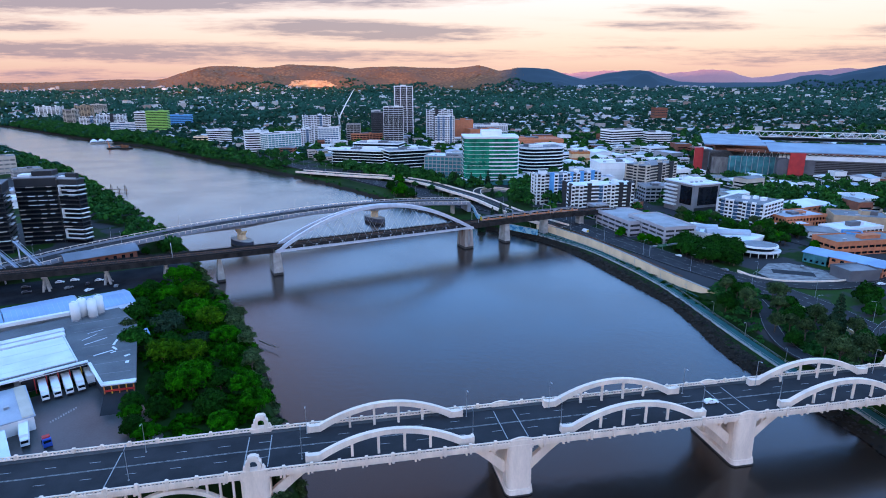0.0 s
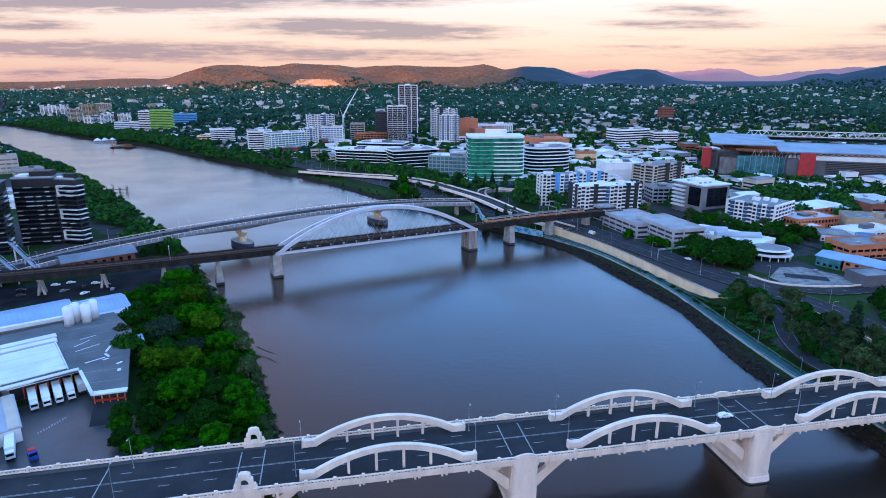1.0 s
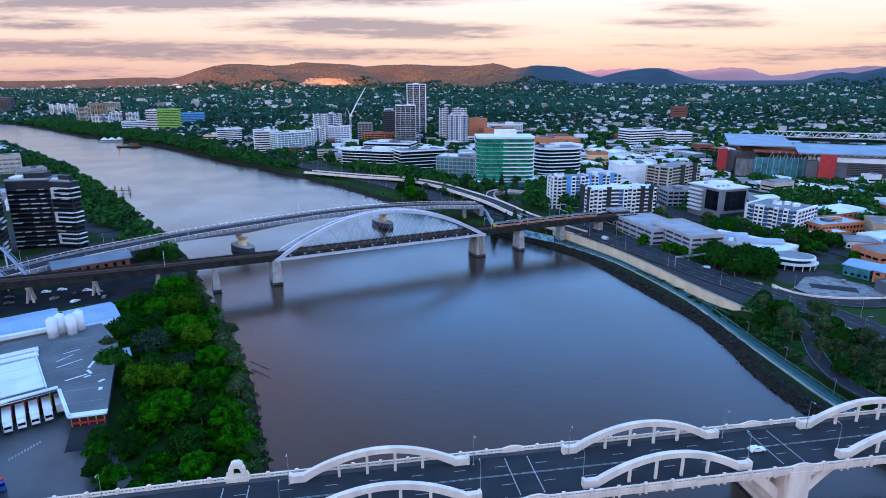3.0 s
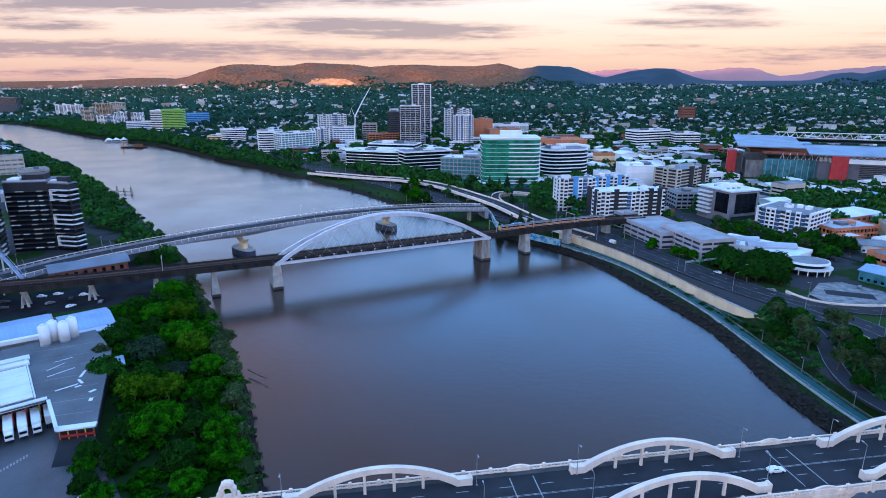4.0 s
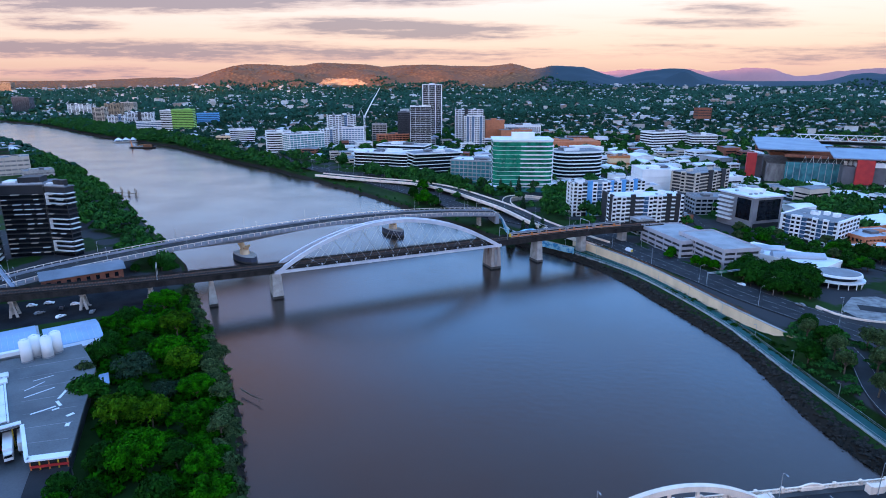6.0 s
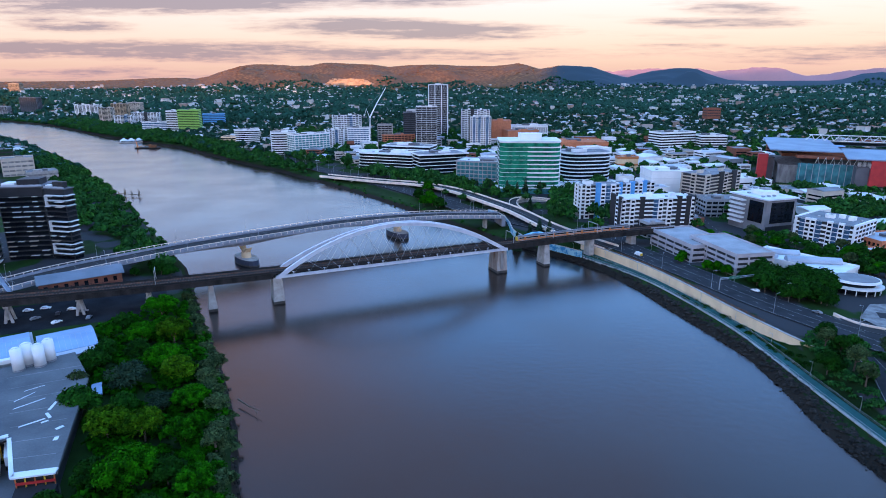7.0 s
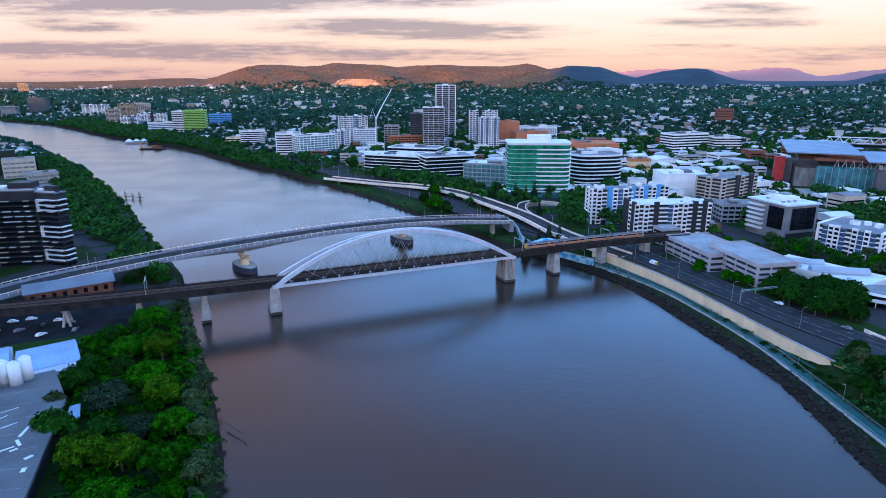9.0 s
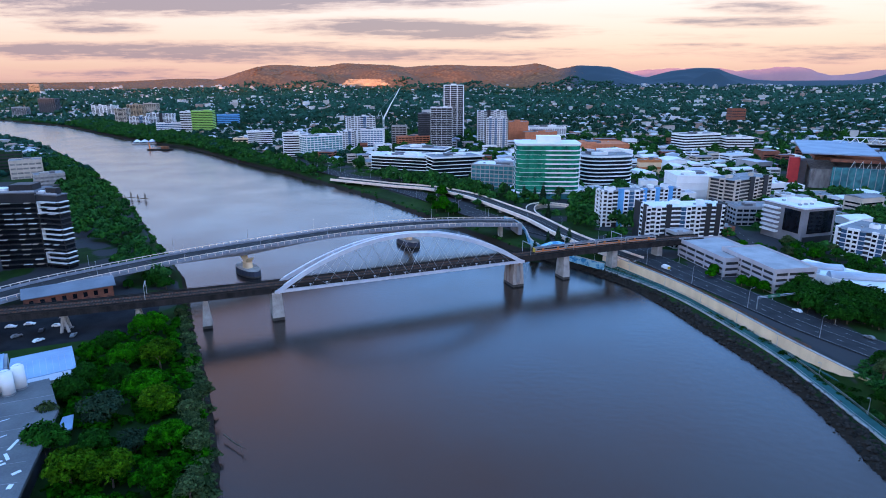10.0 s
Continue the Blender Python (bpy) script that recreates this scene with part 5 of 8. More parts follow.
part("lean_to_roof", Geo().prism([(13.2, 36), (17.5, 37), (18.5, 46), (15.4, 46)], 10.6, 11.2), BLUEROOF, wh, "small blue lean-to roof")
rear = thing("warehouse", WH, "blue-grey metal-roofed shed beside the dairy warehouse", "warehouse")
part("wall", Geo().box(-30, 96, 10, 62, 22, 7.0), GREYWALL, rear)
for x0, w, y0, y1 in ((-46, 33, 83, 109), (-14.5, 29, 83, 108), (12, 20, 78, 101)):
    z, ym = 13.4, (y0 + y1) / 2
    part("roof", Geo().add([(x0 - w / 2, y0, z), (x0 + w / 2, y0, z), (x0 + w / 2, ym, z + 2.0), (x0 - w / 2, ym, z + 2.0), (x0 + w / 2, y1, z), (x0 - w / 2, y1, z),
                            (x0 - w / 2, y0, z - .3), (x0 + w / 2, y0, z - .3)], ((0, 1, 2, 3), (3, 2, 4, 5), (6, 7, 1, 0), (0, 3, 5), (1, 4, 2))), BLUEROOF, rear, "pale blue metal gable roof")
    rib = Geo()
    for k in range(int(w / 2)):
        x = x0 - w / 2 + 1 + 2 * k
        rib.add([(x - 0.06, y0, z + 0.05), (x + 0.06, y0, z + 0.05), (x + 0.06, ym, z + 2.05), (x - 0.06, ym, z + 2.05)], ((0, 1, 2, 3),))
    tagged(part("roof_ribs", rib, TINROOF, rear), kind="stuff")
part("end_wall", Geo().box(12, 89.5, 9.7, 18.6, 20, 7.2), GREYWALL, rear)
annex = thing("site_office", WH @ pose(13.5, 73.5, 6), "small white site office with windows", "office hut")
part("wall", Geo().box(0, 0, 5, 12.4, 4.6, 5), WHITEWALL, annex)
part("roof", Geo().box(0, 0, 7.7, 13.2, 5.6, 0.4), TINROOF, annex)
part("stilts", Geo().box(0, 0, 1.3, 11.6, 4.2, 2.6), CONC_D, annex)
for i in range(5):
    part("window", Geo().box(-4.6 + i * 2.3, -2.35, 5.5, 1.4, 0.12, 1.1), GLASS, annex)
silo = thing("silo", WH @ pose(-4.6, 67.2, 14.2), "tall white cylindrical storage silo on the roof", "silo", "silos")
part("tank", Geo().tube([(0, 0, 0.6), (0, 0, 8.0)], 1.9, 20), WHITEWALL, silo, smooth=True)
part("cone_top", Geo().tube([(0, 0, 8.0), (0, 0, 8.6), (0, 0, 9.0)], [1.9, 1.2, 0.3], 20), WHITEWALL, silo)
part("skirt", Geo().tube([(0, 0, -0.1), (0, 0, 0.6)], 2.0, 16), STEEL, silo)
part("rail", Geo().tube([(1.8 * math.cos(t), 1.8 * math.sin(t), 9.0) for t in np.linspace(0, 6.28, 14)], 0.06, 4), STEEL, silo)
for x, y in ((-1.4, 70.2), (1.9, 66.8), (5.2, 69.8)):
    copy_thing(silo, WH @ pose(x, y, 14.15))
for i in range(5):
    truck(WH @ pose(-24.2 + i * 3.68, 15.3 + (1.5 if i == 4 else 0), 6.75, 0, 0, -92), "white box truck backed up to the loading dock", i < 4)
truck(WH @ pose(-33, -13, 6.75, 0, 0, -95), "white box truck parked in the yard")
cab = thing("tractor_unit", WH @ pose(-28.2, -21.0, 6.75, 0, 0, -88), "red and blue tractor unit parked in the yard", "truck")
part("cab", Geo().box(1.2, 0, 2.0, 2.2, 2.4, 2.6, 0, 0.93), surface("blue_truck_paint", (0.03, 0.10, 0.45), rough=0.35, bump=0), cab, "blue cab")
part("roof_fairing", Geo().box(0.6, 0, 3.5, 1.8, 2.2, 0.5, 0, 0.85), RED, cab, "red roof fairing")
part("chassis", Geo().box(-1.2, 0, 0.95, 5.5, 1.0, 0.35), RED, cab)
part("windscreen", Geo().box(2.28, 0, 2.5, 0.06, 2.0, 0.8), GLASS, cab)
for x in (-2.6, -1.4, 1.4):
    for y in (-1.0, 1.0):
        part("wheel", Geo().tube([(x, y - 0.15, 0.5), (x, y + 0.15, 0.5)], 0.5, 10), RUBBER, cab)
dock = thing("loading_canopy", WH, "white canopy over a row of truck docks", "canopy")
part("canopy_roof", Geo().box(-19.5, 20.6, 13.2, 22, 3.8, 0.5), WHITEROOF, dock)
for i in range(6):
    part("dock_post", Geo().box(-26.2 + i * 3.66, 19.2, 9.6, 0.3, 0.3, 6.4), YELLOW if i > 3 else RED, dock, "red or yellow steel post")
# dark sheet stands in for shade behind the dock openings
part("dock_door_band", Geo().box(-19.5, 22.35, 9.6, 21, 0.2, 5.4), CHARCOAL, dock, "dark sheet for the shade inside the open dock doors")
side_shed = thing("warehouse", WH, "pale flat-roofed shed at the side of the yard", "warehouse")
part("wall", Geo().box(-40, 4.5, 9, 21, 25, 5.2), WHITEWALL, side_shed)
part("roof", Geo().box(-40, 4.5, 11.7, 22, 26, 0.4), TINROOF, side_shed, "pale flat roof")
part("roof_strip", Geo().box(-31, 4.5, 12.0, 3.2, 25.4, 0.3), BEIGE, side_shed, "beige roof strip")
# another near-black block in place of bay shade
part("open_bay", Geo().box(-36, 24, 9.2, 7.6, 12, 6.0), CHARCOAL, side_shed, "solid dark block for the shade in an open bay")
part("lean_to", Geo().box(-44.5, -21, 8.6, 13, 19, 4.4), GREYWALL, side_shed)
part("lean_to_roof", Geo().box(-44.5, -21, 11.0, 14, 20, 0.4), WHITEROOF, side_shed, "white metal roof")
for i in range(4):
    part("roof_vent", Geo().box(-46 + i * 3.4, 9 - (i % 2) * 7, 12.3, 1.6, 1.3, 0.9), STEEL, side_shed)

# long brick shed beside the rail bridge
SH = pose(-221, 335.5, 2.4, 0, 0, 41)
shed = thing("brick_shed", SH, "long red-brick shed with a curved pale metal roof", "shed")
part("wall", Geo().box(1.5, 0, 7.8, 38, 14, 10.4), BRICK, shed)
rl = []
for s in np.linspace(-8.2, 8.2, 9):
    rl.append((s, 12.9 + 2.4 * (1 - (s / 8.2) ** 2)))
v = [(x, s, z) for x in (-18.2, 21.8) for s, z in rl] + [(x, s, z - 0.35) for x in (-18.2, 21.8) for s, z in rl]
part("roof", Geo().add(v, [(i + 1, i, 9 + i, 10 + i) for i in range(8)] + [(18 + i, 19 + i, 28 + i, 27 + i) for i in range(8)]
     + [(0, 18, 27, 9)[::-1], (8, 17, 35, 26)[::-1]] + [(i, i + 1, 19 + i, 18 + i) for i in range(8)] + [(9 + i, 27 + i, 28 + i, 10 + i) for i in range(8)]), SHEDROOF, shed, "pale curved metal roof")
for i in range(9):
    part("pilaster", Geo().box(-16.6 + i * 4.5, -7.15, 9.0, 0.6, 0.35, 7.6), BRICK, shed)
    if i < 8:
        part("window", Geo().box(-14.35 + i * 4.5, -7.05, 10.0, 1.8, 0.14, 2.4), GLASS, shed)
claim(-220.5, 335, 44, 18, 41)
DEPOT = surface("oily_dark_asphalt", (0.020, 0.021, 0.024), (0.009, 0.009, 0.011), 0.9, 0.1, 2, 0.2, spec=0.05)
depot = solid("pavement", Geo().box(-215, 300, 6.2, 110, 38, 0.95, 28.9), DEPOT, "asphalt depot yard under the rail viaduct", "yard", kind="structure")
claim(-215, 300, 110, 38, 28.9)
for i, (x, y, r) in enumerate(((-225, 305, 20), (-214, 296, 60), (-232, 288, 35), (-205, 309, 20), (-190, 300, 110), (-208, 303, 118), (-219, 309, 24), (-198, 307, 30), (-238, 296, 30), (-201, 293, 70))):
    car(pose(x, y, 6.7, 0, 0, r), (CARWHITE, GREYCAR, DARKCAR)[i % 3], ("white", "grey", "dark")[i % 3] + " car parked under the rail viaduct", "parked cars")

RAMPSTEEL = surface("blue_grey_painted_steel", (0.20, 0.23, 0.29), (0.13, 0.15, 0.19), 0.6, 0.3, 4, 0.05)
# pale steel ramps of the footbridge beside the shed
for p, q in (((-270, 334, 23), (-236, 309, 14)), ((-282, 318, 22), (-250, 300, 13.5)), ((-276, 326, 20), (-243, 304, 12))):
    fb = thing("steel_ramp", Matrix(), "pale blue steel footbridge ramp on posts", "footbridge", "footbridge ramps")
    pts = [tuple(Vector(p).lerp(Vector(q), k / 8)) for k in range(9)]
    part("beam", Geo().sweep(pts, 1.9, 0.7), RAMPSTEEL, fb)
    part("rail", Geo().sweep([(x, y, z + 1.2) for x, y, z in offset(pts, 1.2)], 0.12, 0.12), BLUE_STEEL, fb)
    part("rail", Geo().sweep([(x, y, z + 1.2) for x, y, z in offset(pts, -1.2)], 0.12, 0.12), BLUE_STEEL, fb)
    for k in (1, 4, 7):
        x, y, z = pts[k]
        part("post", Geo().box(x, y, (z - 1.4 + 5) / 2, 0.6, 0.6, z - 1.4 - 5), BLUE_STEEL, fb)

# painted blue shelters and mural walls by the bridge heads
MURAL = surface("blue_mural", (0.02, 0.22, 0.42), (0.30, 0.55, 0.62), 0.6, 0.25, 1.2, 0, lo=0.42, hi=0.56)
dome = thing("blue_shelter", pose(28, 468, 7.0, 0, 0, 20), "blue patterned fabric shelter beside the rail bridge", "shelter")
vv = []
for x in (-9.5, -3, 3, 9.5):
    hgt = 4.6 if abs(x) < 5 else 2.6
    for t in np.linspace(0, math.pi, 11):
        vv.append((x, 4.6 * math.cos(t), 0.4 + hgt * math.sin(t)))
part("fabric_roof", Geo().add(vv, [(11 * r + i, 11 * r + i + 1, 11 * r + 12 + i, 11 * r + 11 + i) for r in range(3) for i in range(10)] + [tuple(range(10, -1, -1)), tuple(range(33, 44))]), MURAL, dome, "blue patterned fabric roof")
part("floor_slab", Geo().box(0, 0, 0.1, 20, 10, 0.5), CONC, dome)
for i, line in enumerate(([(-8, 553, 9.6), (3, 536, 9.4), (9, 512, 9.0), (12, 488, 8.4), (18, 474, 8.0)], [(36, 455, 7.4), (46, 446, 7.4), (56, 437, 7.4)])):
    pts = glide(line, 3)
    mw = solid("wall_mural", Geo().sweep(pts, 0.7, 4.4), MURAL, "curved retaining wall painted with a blue mural", "mural wall", kind="structure")
    part("coping", Geo().sweep([(x, y, z + 0.2) for x, y, z in pts], 1.0, 0.2), CONC, mw)

van = thing("van", pose(90, 428, 8.02, 0, 0, 118), "white van with a yellow rear on the riverside road", "van", "cars")
part("body", Geo().box(-0.4, 0, 1.45, 4.6, 2.0, 2.0, 0, 0.95), CARWHITE, van)
part("bonnet", Geo().box(2.3, 0, 0.95, 1.0, 1.9, 1.0, 0, 0.9), CARWHITE, van)
part("windscreen", Geo().box(1.86, 0, 1.8, 0.1, 1.7, 0.8), GLASS, van)
part("rear_panel", Geo().box(-2.72, 0, 1.4, 0.08, 1.8, 1.6), YELLOW, van, "yellow rear panel")
for x in (-1.6, 1.6):
    for y in (-0.92, 0.92):
        part("wheel", Geo().tube([(x, y - 0.12, 0.35), (x, y + 0.12, 0.35)], 0.35, 10), RUBBER, van)
# fallen branch on the shore
snag = solid("dead_branch", Geo().tube([(-92, 243, 2.0), (-86, 239, 1.6), (-80, 235.5, 2.2)], [0.35, 0.22, 0.06], 6).tube([(-86, 239, 1.6), (-83, 238.5, 2.8)], [0.16, 0.05], 5).tube([(-83.5, 237.6, 1.8), (-81, 234, 1.5)], [0.12, 0.04], 5), WOOD, "bare dead branch leaning over the water", "branch")

# ---------------------------------------------------------------- buildings
def rounded(w, d, r, n=6):
    """An oblong with its two front corners rounded, anticlockwise from the front left."""
    pts = []
    for cx, cy, a0 in ((r, r, 180), (w - r, r, 270)):
        for k in range(n + 1):
            t = radians(a0 + 90 * k / n)
            pts.append((cx + r * math.cos(t), cy + r * math.sin(t)))
    return pts + [(w, d), (0, d)]


def grown(outline, k):
    """The outline moved out by k."""
    out, n = [], len(outline)
    for i, (x, y) in enumerate(outline):
        (ax, ay), (bx, by) = outline[i - 1], outline[(i + 1) % n]
        e1, e2 = Vector((x - ax, y - ay)), Vector((bx - x, by - y))
        e1.normalize(), e2.normalize()
        nrm = Vector((e1.y + e2.y, -e1.x - e2.x))
        nrm.normalize()
        c = max(0.4, nrm.dot(Vector((e1.y, -e1.x))))
        out.append((x + nrm.x * k / c, y + nrm.y * k / c))
    return out


rb = random.Random(12)


def block(name, L, R, depth, h, label, wall=None, glass=None, roof=None, z0=None, fh=3.6, band=0.45, proud=0.3, bay=0.0, pier=0.7, outline=None, radius=0,
          balcony=0, base=0.0, plant=2, category="office building", overhang=0.0, group=""):
    """A building whose front runs from L to R and which reaches back by depth: a core, mostly glazed, with a proud
    spandrel at every floor, piers every bay, balconies and roof plant.
    """
    wall, glass, roof = wall or WHITEWALL, glass or GLASS, roof or GREYROOF
    a = math.degrees(math.atan2(R[1] - L[1], R[0] - L[0]))
    w = math.hypot(R[0] - L[0], R[1] - L[1])
    z = float(land(L[0], L[1])) - 0.3 if z0 is None else z0
    org = pose(L[0], L[1], z, 0, 0, a)
    mid = org @ Vector((w / 2, depth / 2, 0))
    claim(mid.x, mid.y, w, depth, a)
    th = thing(name, org, label, category, group)
    core = outline or (rounded(w, depth, radius) if radius else [(0, 0), (w, 0), (w, depth), (0, depth)])
    part("glazing", Geo().prism(core, -4, h), glass, th, "core behind the floor bands, glass in most buildings")
    skin = grown(core, proud)
    floors = max(1, round(h / fh))
    fh = h / floors
    if base:
        part("podium", Geo().prism(grown(core, proud * 0.6), -4, base), wall, th)
    for i in range(floors + 1):
        zc = i * fh
        if zc < base - 0.5:
            continue
        lo, hi = max(-3.9, zc - fh * band * 0.6), zc + fh * band * 0.4
        part("spandrel", Geo().prism(skin if i < floors else grown(core, proud + overhang), lo if i else -4, hi), wall, th)
    part("roof", Geo().prism(grown(core, proud - 0.35), h + fh * band * 0.4 - 0.3, h + fh * band * 0.4 + 0.05), roof, th)
    top = h + fh * band * 0.4
    par = grown(core, proud + overhang)
    n = len(par)
    inner = grown(core, proud + overhang - 0.35)
    ring = Geo().add([(x, y, top - 0.05) for x, y in par] + [(x, y, top + 0.9) for x, y in par] + [(x, y, top + 0.9) for x, y in inner] + [(x, y, top - 0.05) for x, y in inner],
                     [q for i in range(n) for j in [(i + 1) % n] for q in ((i, j, n + j, n + i), (n + i, n + j, 2 * n + j, 2 * n + i), (2 * n + i, 2 * n + j, 3 * n + j, 3 * n + i))])
    part("parapet", ring, wall, th)
    if bay:
        post = Geo().box(0, 0, h / 2, pier, proud * 2 - 0.02, h).mesh("pier", wall)
        flank = Geo().box(0, 0, h / 2, proud * 2 - 0.02, pier, h).mesh("pier", wall)
        nf, nd = max(1, round(w / bay)), max(1, round(depth / bay))
        for i in range(nf + 1):
            part("pier", post, wall, th, m=pose(min(w - pier / 2, max(pier / 2, i * w / nf)), 0, 0))
        for i in range(nd + 1):
            for x in (0, w):
                part("pier", flank, wall, th, m=pose(x, min(depth - pier / 2, max(pier / 2, i * depth / nd)), 0))
    if balcony:
        slab = Geo().box(0, -0.9, 0.1, bay * 0.8 if bay else 3.4, 1.8, 0.2).box(0, -1.75, 0.65, bay * 0.8 if bay else 3.4, 0.1, 0.95).mesh("balcony", wall)
        cols = max(1, round(w / (bay or 5)))
        for c in range(cols):
            if balcony == 1 or c % balcony == 0:
                for i in range(1, floors):
                    part("balcony", slab, wall, th, m=pose((c + 0.5) * w / cols, -proud, i * fh))
    for i in range(plant):
        sx, sy = rb.uniform(0.15, 0.3) * w, rb.uniform(0.2, 0.35) * depth
        px, py = rb.uniform(0.3, 0.7) * w, rb.uniform(0.35, 0.65) * depth
        ph = rb.uniform(1.4, 3.0)
        pl = part("plant_room", Geo().box(px, py, top + ph / 2, sx, sy, ph).box(px, py, top + ph + 0.1, sx + 0.4, sy + 0.4, 0.2), wall if i == 0 else MIDGREY, th)
        for k in range(2):
            if i == 0:
                part("air_unit", Geo().box(rb.uniform(0.15, 0.85) * w, rb.uniform(0.2, 0.8) * depth, top + 0.6, 2.4, 1.8, 1.2), STEEL, th)
    return th


# dark apartment towers on the near shore
def dark_tower(L, w, d, rot, h, cols, white_frames=False, seed=1):
    rr = random.Random(seed)
    org = pose(L[0], L[1], 6, 0, 0, rot)
    mid = org @ Vector((w / 2, d / 2, 0))
    claim(mid.x, mid.y, w, d, rot)
    th = thing("apartment_tower", org, "dark charcoal apartment tower with staggered pale balcony edges", "apartment tower", "riverside towers")
    part("core", Geo().box(w / 2, d / 2, h / 2, w, d, h), CHARCOAL, th)
    fl = int(h / 3.1)
    for i in range(1, fl):
        z = i * 3.1
        part("window_band", Geo().box(w / 2, -0.05, z - 1.3, w - 0.8, 0.12, 1.9).box(w + 0.05, d / 2, z - 1.3, 0.12, d - 0.8, 1.9), GLASS, th)
        part("floor_slab", Geo().box(w / 2 + 0.4, d / 2 - 0.4, z, w + 1.2, d + 1.2, 0.25), CHARCOAL, th)
        for c in range(cols):
            if rr.random() < 0.62:
                x0 = (c + rr.uniform(0.05, 0.2)) * w / cols
                ln = w / cols * rr.uniform(0.35, 0.85)
                part("balcony_edge", Geo().box(x0 + ln / 2, -1.0, z + 0.15, ln, 1.7, 0.3), WHITEWALL if rr.random() < 0.6 else BEIGE, th, "pale balcony edge")
        if not white_frames and rr.random() < 0.7:
            part("balcony_edge", Geo().box(w + 0.9, rr.uniform(0.3, 0.7) * d, z + 0.15, 1.5, d * 0.4, 0.4), WHITEWALL, th)
    if white_frames:
        for z0, n in ((h * 0.10, 3), (h * 0.42, 3), (h * 0.78, 3)):
            fr = Geo()
            for k in range(n):
                fr.box(w / 2 + 1.0, -1.1, z0 + k * 3.1, w * 0.9, 1.9, 0.45).box(w + 1.0, d * 0.4, z0 + k * 3.1, 1.9, d * 0.9, 0.45)
            fr.box(1.2 + w * 0.05, -1.1, z0 + (n - 1) * 1.55, 0.45, 1.9, (n - 1) * 3.1 + 0.45)
            part("white_frame", fr, WHITEWALL, th, "white projecting balcony frame")
    part("roof_slab", Geo().box(w / 2, d / 2, h + 0.3, w + 1, d + 1, 0.6), MIDGREY, th)
    part("plant_room", Geo().box(w * 0.62, d * 0.5, h + 2.4, w * 0.5, d * 0.5, 3.6), CHARCOAL, th)
    part("roof_terrace", Geo().box(w * 0.2, d * 0.35, h + 1.4, w * 0.28, d * 0.4, 1.8), WHITEWALL, th)
    part("screen", Geo().box(w / 2, 0.3, h + 1.1, w, 0.15, 1.1), TINROOF, th)
    return th


dark_tower((-302, 384), 25, 22, 16, 46, 4, seed=3)
dark_tower((-277, 391), 15, 7, -8, 45, 2, True, seed=5)
dark_tower((-318, 350), 27, 22, 28, 46, 3, seed=8)

